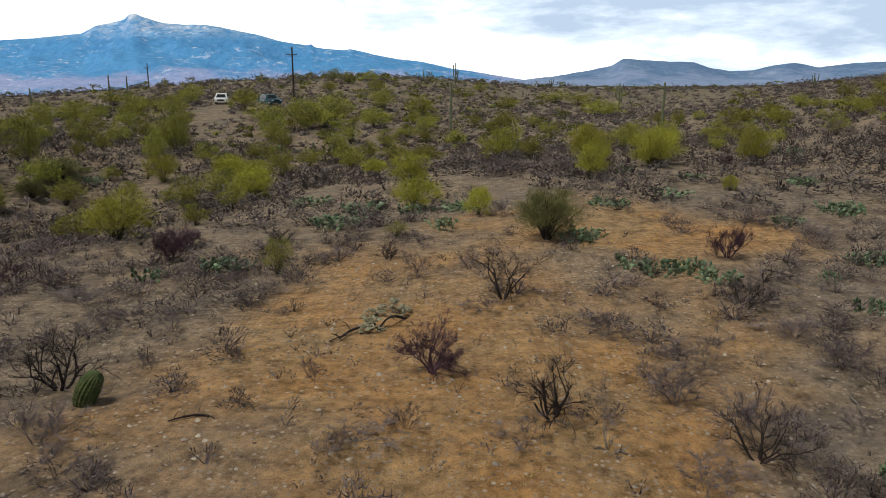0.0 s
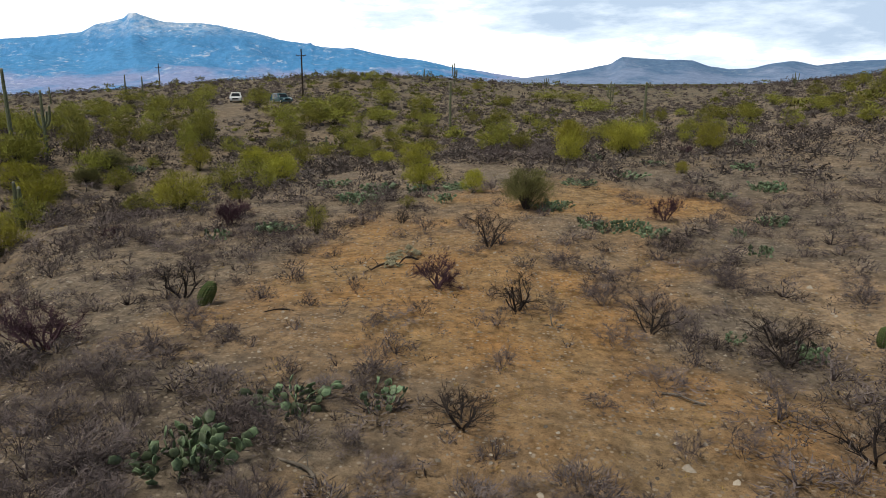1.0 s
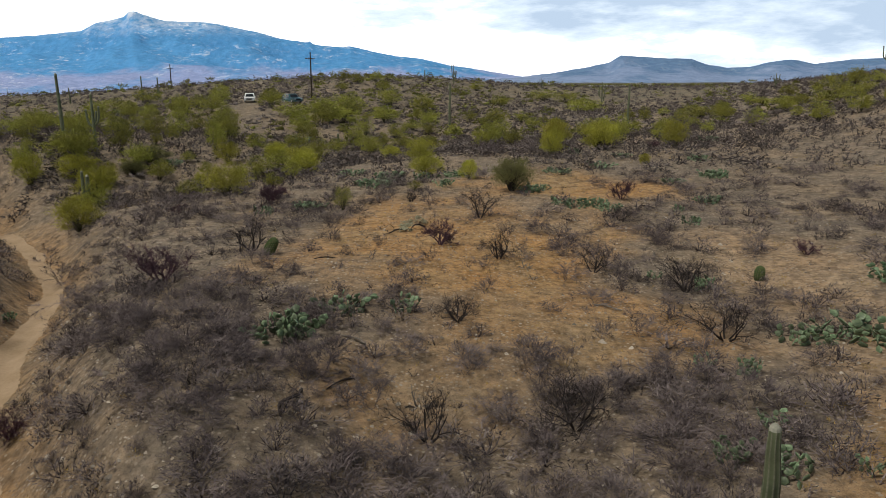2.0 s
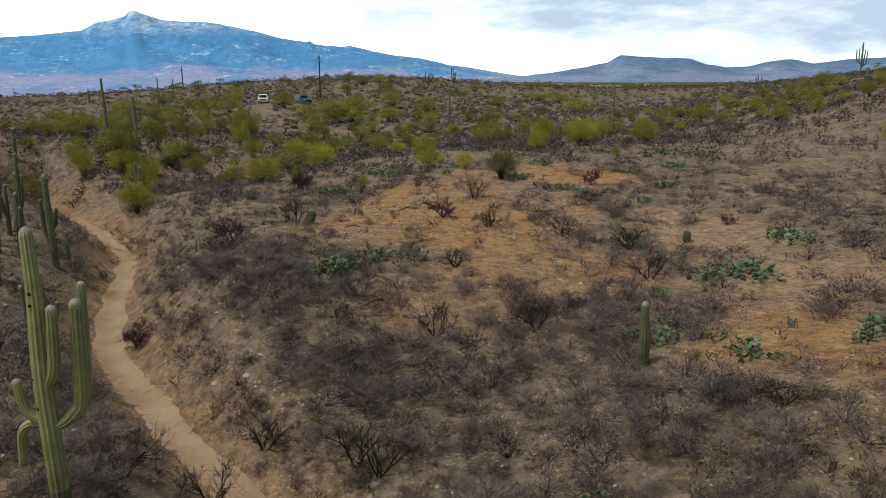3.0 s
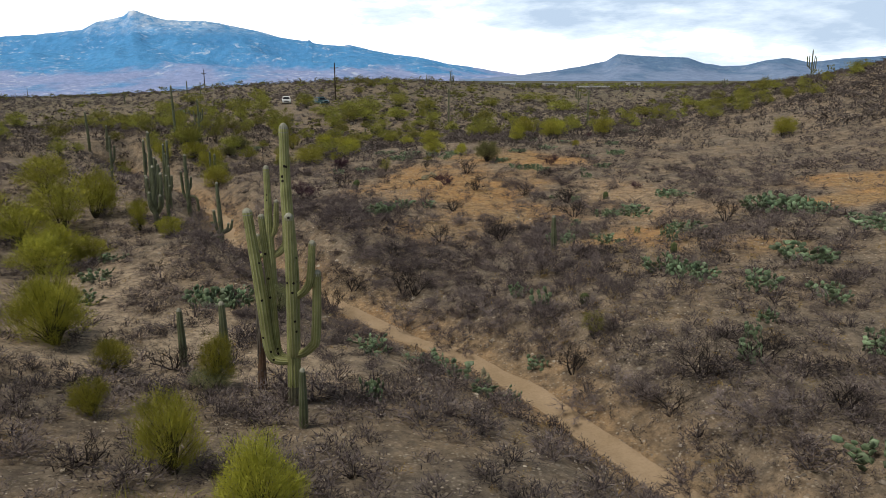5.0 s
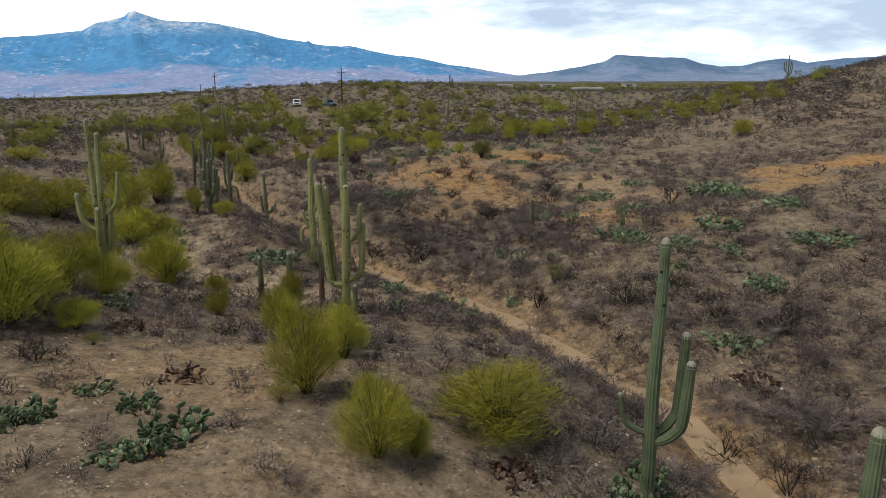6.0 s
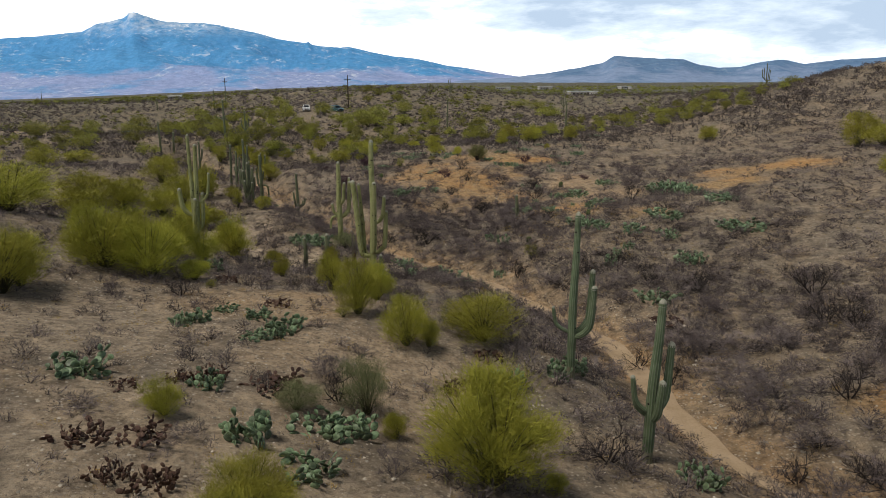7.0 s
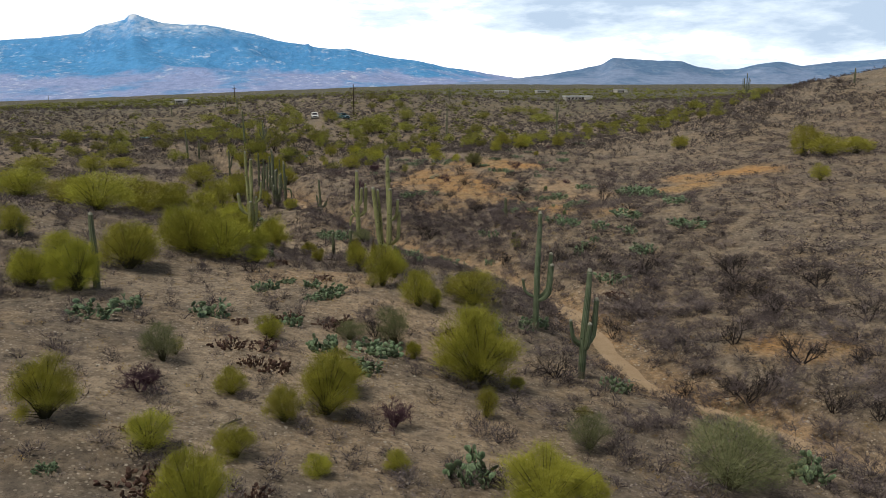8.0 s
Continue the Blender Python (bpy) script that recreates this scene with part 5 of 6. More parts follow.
SPINE = plant_material("pale cactus spines", (0.20, 0.16, 0.09), (0.34, 0.28, 0.17), 0.8, 6, 0.1)


def ribbed(geo, pts, radii, ribs):
    """A pleated column along points, closed at the end."""
    n, last = 2 * ribs, None
    u = Vector((1, 0, 0))
    for i, (p, r) in enumerate(zip(pts, radii)):
        axis = (Vector(pts[min(i + 1, len(pts) - 1)]) - Vector(pts[max(i - 1, 0)])).normalized()
        u = (u - axis * u.dot(axis)).normalized()
        w = axis.cross(u)
        at = len(geo.v)
        for k in range(n):
            t = 2 * math.pi * k / n
            q = r * (1.0 if k % 2 else 0.90)
            geo.v.append(tuple(Vector(p) + u * math.cos(t) * q + w * math.sin(t) * q))
        if last is not None:
            geo.f += [(last + k, last + (k + 1) % n, at + (k + 1) % n, at + k) for k in range(n)]
        last = at
    geo.f.append(tuple(last + k for k in range(n)))


def smooth_path(pts, steps=4):
    out, v = [], [Vector(p) for p in pts]
    for i in range(len(v) - 1):
        a, b, c, d = v[max(i - 1, 0)], v[i], v[i + 1], v[min(i + 2, len(v) - 1)]
        for k in range(steps):
            t = k / steps
            out.append(0.5 * ((2 * b) + (c - a) * t + (2 * a - 5 * b + 4 * c - d) * t * t + (3 * b - a - 3 * c + d) * t ** 3))
    return out + [v[-1]]


def column(plant, name, path, r, ribs, skin, taper=0.0, waist=0.0):
    """A stem with its pale rounded tip; r swells a little in the middle."""
    pts = smooth_path(path)
    n = len(pts)
    length = sum((pts[i + 1] - pts[i]).length for i in range(n - 1))
    run, radii = 0.0, []
    for i in range(n):
        if i:
            run += (pts[i] - pts[i - 1]).length
        s = run / length
        q = r * (0.90 + 0.16 * math.sin(math.pi * min(1, s * 1.1)))
        q *= 1 - taper * s
        if waist:
            q *= 1 - waist * max(0, 1 - s * 5)
        radii.append(q)
    end = (pts[-1] - pts[-2]).normalized()
    geo = Geo()
    ribbed(geo, pts, radii, ribs)
    me = geo.mesh(name, skin)
    me.attributes.new("crest", "FLOAT", "POINT").data.foreach_set("value", np.arange(len(me.vertices)) % 2.0)
    stem = part(name, me, plant)
    tip, rt = Geo(), radii[-1] * 1.01
    ribbed(tip, [pts[-1] + end * r * d for d in (-0.5, 0.0, 0.35, 0.62, 0.80)], [rt, rt * 0.97, rt * 0.84, rt * 0.55, rt * 0.2], ribs)
    part("tip", tip.mesh("tip", SAGUARO_TIP), stem, "pale woolly growing tip")
    return stem, pts, radii


def nest_hole(stem, pts, radii, rng):
    i = rng.randrange(len(pts) // 3, len(pts) - 1)
    a = radians(rng.uniform(-150, -30))
    d, g = Vector((math.cos(a), math.sin(a), 0)), Geo()
    p = pts[i].lerp(pts[i + 1], rng.random())
    g.tube([p + d * radii[i] * 0.8, p + d * radii[i] * 0.99, p + d * radii[i] * 1.02], [0.045, 0.042, 0.025], 7)
    part("nest_hole", g.mesh("nest_hole", HOLE), stem, "dark woodpecker hole")


def saguaro(x, y, height, r, arms, label, ribs=11, lean=(0, 0), holes=0, seed=0, group="saguaros", skin=SKIN_OLIVE):
    """arms: where they leave the trunk, bearing, reach, top, thickness."""
    rng = random.Random(seed)
    plant = thing("saguaro", label, "cactus", group)
    top = Vector((lean[0], lean[1], height))
    mid = top * 0.5 + Vector((rng.uniform(-0.04, 0.04) * height * 0.3, 0, 0))
    trunk, pts, radii = column(plant, "trunk", [(0, 0, -0.15), mid * 0.45, mid, top * 0.78, top], r, ribs, skin, 0.28)
    foot = Geo()
    ribbed(foot, [(0, 0, -0.12), (0, 0, 0.12), (mid * 0.16)], [r * 1.02, r * 0.97, r * 0.945], ribs)
    part("foot", foot.mesh("foot", SAGUARO_FOOT), trunk, "grey corky foot")
    for h0, az, out, h1, ra in arms:
        c, s = math.cos(radians(az)), math.sin(radians(az))
        base = top * (h0 / height)
        o = lambda k, z: (base.x + c * out * k, base.y + s * out * k, z)
        if h1 > h0:
            k = min(0.7, (h1 - h0) * 0.4)
            path = [o(0.0, h0), o(0.42, h0 + 0.13), o(0.76, h0 + 0.10 + 0.45 * k), o(0.94, h0 + 1.15 * k), o(1.0 + 0.06 / out, h1)]
            if h1 - h0 > 3.5:
                path = [o(0.0, h0), o(0.46, h0 + 0.05), o(0.66, h0 + 0.45), o(0.80, h0 + 0.45 * (h1 - h0)), o(1.0 + 0.06 / out, h1)]
        else:
            path = [o(0.0, h0), o(0.55, h0 + 0.08), o(0.95, h0 - 0.2), o(1.05, h1)]
        stem, apts, aradii = column(plant, "arm", path, ra, max(8, ribs - 2), skin, waist=0.18)
        for _ in range(6 if h1 - h0 > 4 else 0):
            nest_hole(stem, apts, aradii, rng)
    for _ in range(holes):
        nest_hole(trunk, pts, radii, rng)
    plant.matrix_basis = pose(x, y, on_ground(x, y, 0.05))
    return plant


saguaro(-9.8, -11.9, 6.95, 0.25, [(3.3, -25, 0.45, 5.25, 0.14), (2.2, 5, 0.82, 5.3, 0.165), (2.3, 40, 0.95, 5.6, 0.12), (2.3, 188, 0.6, 3.4, 0.12), (2.2, 172, 0.85, 1.2, 0.11)],
        "tall green saguaro with upright arms beside the trail", 12, (-0.1, 0.1), 4, 1)
saguaro(-5.6, -27.8, 9.2, 0.235, [(1.6, 180, 1.15, 6.6, 0.18), (1.7, 160, 0.85, 6.4, 0.12), (1.9, -72, 0.80, 6.6, 0.165), (3.8, -30, 0.95, 5.7, 0.125), (1.8, -20, 0.98, 4.7, 0.15)],
        "very tall many-columned saguaro with dark nest holes", 13, (0.06, 0.1), 7, 2)
saguaro(4.9, -44.6, 7.6, 0.20, [(2.2, 15, 0.82, 5.0, 0.14), (2.0, -25, 0.85, 4.4, 0.15), (2.2, 178, 0.85, 3.4, 0.085)],
        "tall saguaro with two raised arms beside the trail", 12, (0.1, 0.1), 3, 3, skin=SKIN_GREEN)
saguaro(6.5, -51.6, 6.1, 0.215, [(1.9, 20, 0.62, 4.5, 0.15), (1.7, -65, 0.42, 3.3, 0.15), (2.0, 185, 0.72, 3.4, 0.1), (1.8, 160, 0.62, 2.9, 0.1)],
        "saguaro with short raised arms beside the trail", 12, (0.25, 0.1), 2, 4, skin=SKIN_GREEN)
saguaro(-17.0, -28.9, 8.0, 0.155, [(1.5, 0, 0.30, 7.4, 0.145), (1.8, 10, 0.55, 4.3, 0.14), (2.2, -60, 0.5, 4.0, 0.14), (2.9, 185, 0.75, 4.6, 0.14), (3.6, 5, 1.05, 5.6, 0.09)],
        "tall olive saguaro of close parallel stems among palo verdes", 11, (-0.1, 0), 5, 5)
# a thicket of saguaros on the bank where the trail bends
saguaro(-21.6, 3.0, 4.7, 0.19, [(1.3, 15, 0.42, 4.2, 0.15), (1.2, 170, 0.50, 3.9, 0.14), (1.7, 235, 0.42, 2.9, 0.12), (1.5, -40, 0.62, 2.7, 0.12)],
        "branching saguaro in a thicket on the bank", 11, (-0.05, 0), 0, 31, "saguaro thicket", SKIN_GREY)
saguaro(-22.3, 4.6, 7.0, 0.17, [(2.2, 20, 0.4, 4.6, 0.12), (2.0, 200, 0.42, 3.8, 0.12)],
        "tall thin saguaro in a thicket on the bank", 10, (-0.1, 0), 0, 32, "saguaro thicket", SKIN_GREY)
for x, y, h in ((-32.3, 20.3, 4.2), (-22.1, 6.6, 3.6), (-26.1, 14.8, 3.0), (-25.4, 12.4, 4.4), (-24.7, 11.2, 4.0), (-24.2, 12.9, 5.5), (-26.3, 13.2, 5.0), (-23.7, 11.6, 3.6), (-25.0, 14.2, 4.9)):
    saguaro(x, y, h, 0.15, [(h * 0.4, 90 * h, 0.36, h * 0.8, 0.1)], "saguaro column in a thicket behind the bank", 9, (0.02 * h, 0), 0, int(h * 10), "saguaro thicket", SKIN_GREY)
saguaro(-22.6, 13.0, 5.3, 0.21, [(1.7, -10, 0.85, 0.5, 0.11), (1.5, 165, 0.5, 3.9, 0.12), (2.2, 60, 0.4, 3.4, 0.1)],
        "saguaro with one drooping arm above the trail", 11, (-0.1, 0), 0, 33, "saguaro thicket", SKIN_GREY)
saguaro(-15.3, -2.3, 4.4, 0.16, [(1.1, -15, 0.5, 1.75, 0.09), (1.0, 20, 0.68, 1.9, 0.09), (0.95, 190, 0.36, 2.6, 0.1), (0.7, 175, 0.75, 1.1, 0.09)],
        "slim saguaro with short low arms beside the trail", 10, (-0.15, 0), 0, 34, skin=SKIN_GREY)
saguaro(-35.9, 58.5, 6.2, 0.17, [(3.0, 0, 0.62, 4.9, 0.11), (2.9, 180, 0.6, 4.6, 0.11), (3.2, 70, 0.4, 4.4, 0.1)],
        "saguaro with upcurved arms on the far bank", 9, (0, 0), 0, 35, "saguaros", SKIN_GREY)


def saguaro_skeleton(x, y):
    """A dead saguaro: bare upright ribs above a brown rotten stump."""
    plant = thing("dead_saguaro", "dead saguaro skeleton of bare grey ribs beside a living one", "cactus")
    rng, g = random.Random(8), Geo()
    ribbed(g, [(0, 0, -0.1), (0.02, 0, 0.8), (0.05, 0, 1.6), (0.07, 0, 2.1)], [0.16, 0.15, 0.12, 0.05], 9)
    part("stump", g.mesh("stump", DEAD_BROWN), plant, "brown rotten stump")
    for k in range(8):
        a, g = k * 0.785, Geo()
        c, s, top = math.cos(a), math.sin(a), rng.uniform(3.4, 4.9)
        g.tube([(0.1 * c, 0.1 * s, 1.0), (0.12 * c + 0.05, 0.12 * s, 2.4), (0.15 * c + rng.uniform(0.05, 0.2), 0.15 * s, top)], [0.022, 0.02, 0.008], 5)
        part("rib", g.mesh("rib", DEAD_WOOD), plant)
    plant.matrix_basis = pose(x, y, on_ground(x, y))


DEAD_BROWN = plant_material("rotten brown cactus wood", (0.07, 0.04, 0.025), (0.15, 0.09, 0.06), 0.95, 5, 0.1)
saguaro_skeleton(-7.1, -26.0)
_rng = random.Random(77)
for x, y, h, w in SPEARS:
    saguaro(x, y, h, max(min(w / 2, 0.2), 0.085, h * 0.028), [], "slender single-stemmed saguaro without arms", 9, (_rng.uniform(-0.03, 0.03) * h, 0), 0, int(h * 100), "single-stemmed saguaros", SKIN_GREY)
for x, y, h, w in CANDELABRAS:
    arms = []
    for k in range(5 if w > 0.9 else 3):
        h0 = h * _rng.uniform(0.2, 0.45)
        arms.append((h0, k * 137 + _rng.uniform(-30, 30), max(_rng.uniform(0.45, 0.8), h * _rng.uniform(0.1, 0.17)), h * _rng.uniform(0.62, 0.97), 0.075 + 0.006 * h))
    saguaro(x, y, h, 0.10 + 0.009 * h, arms, "branching saguaro with several upright arms", 9, (0, 0), 0, int(w * 100), "branching saguaros", SKIN_GREY)


def barrel_cactus(h, w, lean):
    plant = thing("barrel_cactus", "leaning ribbed green barrel cactus with pale spines", "cactus", "barrel cacti")
    g, spines, n = Geo(), Geo(), 11
    pts = [Vector((lean * (i / (n - 1)) ** 1.5 * h, 0, h * i / (n - 1) - 0.05)) for i in range(n)]
    radii = [w / 2 * (0.25 + 0.75 * math.sin(math.pi * (0.12 + 0.80 * i / (n - 1))) ** 0.6) * (0.35 if i == n - 1 else 1) for i in range(n)]
    ribbed(g, pts, radii, 18)
    part("body", g.mesh("body", BARREL_SKIN), plant)
    rng = random.Random(int(h * 100))
    for k in range(18):
        t = 2 * math.pi * (2 * k + 1) / 36
        for i in range(1, n):
            o = Vector((math.cos(t), math.sin(t), 0.15))
            p = pts[i] + Vector((math.cos(t), math.sin(t), 0)) * radii[i]
            for _ in range(2):
                spines.spike(p, p + (o + rnd_dir(rng) * 0.9).normalized() * 0.06, 0.006)
    tagged(part("spine_cover", spines.mesh("spine_cover", SPINE), plant), kind="stuff")
    return plant


for i, (x, y, h, w) in enumerate(BARRELS):
    b = barrel_cactus(max(h, 0.4) * (1.1 if i == 0 else 1), max(w, 0.3), 0.5 if i == 0 else 0.1)
    b.matrix_basis = pose(x, y, on_ground(x, y), 0, 0, (0, 40, 200, 90)[i % 4])


def pale_cholla(seed):
    """A chain-fruit cholla of unit size: short spiny joints on one another."""
    rng = random.Random(seed)
    plant = thing("pale_cholla", "silvery spiny cholla cactus with drooping joints", "cactus", "pale chollas")
    stem, joint, tips = Geo(), Geo(), []
    for k in range(4):
        a = k * 1.6
        limb(stem, rng, (0, 0, -0.03), (math.cos(a) * 0.7, math.sin(a) * 0.7, 1), 0.42, 0.03, 2, 3, 0.35, 0.0, tips)
    for p, d, _ in tips:
        for _ in range(3):
            e = rnd_dir(rng, -0.1)
            joint.tube([p, p + e * 0.06, p + e * 0.12], [0.02, 0.032, 0.012], 5)
            for _ in range(5):
                s = p + e * 0.07
                joint.spike(s, s + rnd_dir(rng) * 0.07, 0.006)
    part("stem", stem.mesh("stem", DEAD_WOOD), plant)
    tagged(part("joint_mass", joint.mesh("joint_mass", PALE_CHOLLA), plant), kind="stuff")
    return plant


spread_copies([pale_cholla(s) for s in (61, 62)], PALE_CHOLLAS, "pale chollas", lambda h, w: (w, w, h * 1.3), 15)
spread_copies([bare_bush(s, 10, 1, 3, DEAD_WOOD, "grey dead stump with drooping splintered ribs", "dead plant", "dead_stump", 0.035, 1.2, 0, -0.22, 0.5) for s in (71, 72)],
              DEAD_STUMPS, "dead stumps", lambda h, w: (w, w, h * 1.3), 16)


def dead_branch(x, y, seed, size, arch=0.12):
    rng = random.Random(seed)
    g, tips = Geo(), []
    pts = smooth_path([(-0.5, 0, 0.02), (-0.2, rng.uniform(-0.1, 0.1), arch), (0.15, rng.uniform(-0.1, 0.1), arch * 1.2), (0.5, 0.05, 0.03)])
    g.tube(pts, [0.035 * (1 - 0.5 * i / len(pts)) for i in range(len(pts))], 6)
    for k in range(5):
        limb(g, rng, rng.choice(pts), (rng.uniform(-1, 1), rng.uniform(-1, 1), 0.3), 0.25, 0.012, 1, 2, 0.4, 0, tips)
    ob = tagged(new("dead_branch", g.mesh("dead_branch", rng.choice((DEAD_WOOD, BARE_WOOD)))), "fallen grey dead branch lying on the soil", "dead branch", "fallen branches")
    ob.matrix_basis = pose(x, y, on_ground(x, y, 0.0), 0, 0, rng.uniform(0, 360)) @ Matrix.Diagonal((size, size, size, 1))


for k, (x, y, s) in enumerate([(-1.6, 21.8, 1.4), (-2.6, 21.2, 1.6), (-5.8, 15.6, 0.9), (12.5, 26.8, 1.2), (7, 4.2, 1.3), (-3.4, 6.2, 1.4), (-4.6, 1.5, 1.8), (2.6, -58.8, 1.0), (-8.6, -66, 1.2), (10.2, 17, 1.1),
                                     (-13.1, -60.5, 1.0), (9.7, -49, 1.3), (-3.4, 3.2, 1.2), (6.3, 9.6, 1.2), (13, 6.5, 1.4), (-11.2, -22.4, 1.5), (1.2, -47.2, 1.2), (5.4, -57.6, 1.0)]):
    dead_branch(x, y, 80 + k, s, 0.16 if k == 0 else 0.06)

# ---- works of people: poles, parked cars, far houses ----
POLE_WOOD = plant_material("weathered pole timber", (0.028, 0.02, 0.015), (0.06, 0.045, 0.034), 0.9, 2, 0.1)
CERAMIC = plant_material("brown glazed insulators", (0.06, 0.03, 0.02), (0.1, 0.05, 0.035), 0.3, 5, 0.1, spec=0.5)
TYRE = plant_material("black tyre rubber", (0.012, 0.012, 0.013), (0.025, 0.025, 0.026), 0.85, 9, 0.1)
RIM = plant_material("grey alloy rims", (0.3, 0.3, 0.31), (0.5, 0.5, 0.51), 0.35, 9, 0.1, spec=0.5)
LAMP = plant_material("clear headlamp glass", (0.6, 0.62, 0.65), (0.8, 0.82, 0.85), 0.15, 9, 0.05, spec=0.6)
PLASTER = plant_material("pale adobe plaster", (0.40, 0.37, 0.33), (0.52, 0.49, 0.44), 0.9, 0.4, 0.2)
ROOF = plant_material("pale flat roofing", (0.40, 0.40, 0.40), (0.55, 0.55, 0.55), 0.9, 0.3, 0.15)


def glass_material():
    m, nt, b = material("dark window glass", 0.08, 0.6)
    nt.links.new(blend(nt, noise_node(nt, 1.5), (0.010, 0.013, 0.017), (0.028, 0.033, 0.040)), b.inputs["Base Color"])
    return m


def paint_material(name, dark, light):
    m, nt, b = material(name, 0.28, 0.5)
    b.inputs["Coat Weight"].default_value = 0.5
    nt.links.new(blend(nt, noise_node(nt, 0.9, 5), dark, light), b.inputs["Base Color"])
    return m


GLASS = glass_material()


def block(geo, lo, hi, bevel=0.0, taper=0.0):
    """A box from corner to corner with chamfered upright edges, drawn in at the top by taper."""
    (x0, y0, z0), (x1, y1, z1) = lo, hi
    c = bevel
    at = len(geo.v)
    for z, t in ((z0, 0.0), (z1, taper)):
        a0, a1, b0, b1 = x0 + t, x1 - t, y0 + t, y1 - t
        geo.v += [(a0 + c, b0, z), (a1 - c, b0, z), (a1, b0 + c, z), (a1, b1 - c, z), (a1 - c, b1, z), (a0 + c, b1, z), (a0, b1 - c, z), (a0, b0 + c, z)]
    geo.f += [(at + k, at + (k + 1) % 8, at + 8 + (k + 1) % 8, at + 8 + k) for k in range(8)]
    geo.f += [tuple(at + 7 - k for k in range(8)), tuple(at + 8 + k for k in range(8))]
    return geo


def utility_pole(x, y, height, turn, arms=1):
    p = thing("utility_pole", "dark wooden utility pole with a short crossarm", "utility pole", "utility poles")
    g = Geo()
    g.tube([(0, 0, -0.4), (0, 0, height * 0.5), (0, 0, height)], [0.17, 0.15, 0.115], 10)
    part("pole", g.mesh("pole", POLE_WOOD), p)
    for k in range(arms):
        z = height - 1.3 - 0.9 * k
        bar = part("crossarm", block(Geo(), (-1.05, -0.19, z), (1.05, -0.09, z + 0.13), 0.01).mesh("crossarm", POLE_WOOD), p)
        for s in (-0.9, -0.35, 0.9):
            q = Geo()
            q.tube([(s, -0.14, z + 0.12), (s, -0.14, z + 0.2), (s, -0.14, z + 0.24), (s, -0.14, z + 0.3)], [0.02, 0.025, 0.055, 0.03], 7)
            part("insulator", q.mesh("insulator", CERAMIC), bar, "brown glazed insulator")
        for s in (-1, 1):
            q = Geo()
            q.tube([(s * 0.62, -0.12, z + 0.02), (0, -0.13, z - 0.5)], [0.022, 0.022], 4)
            part("brace", q.mesh("brace", POLE_WOOD), bar)
    p.matrix_basis = pose(x, y, on_ground(x, y, 0), 0, 0, turn)


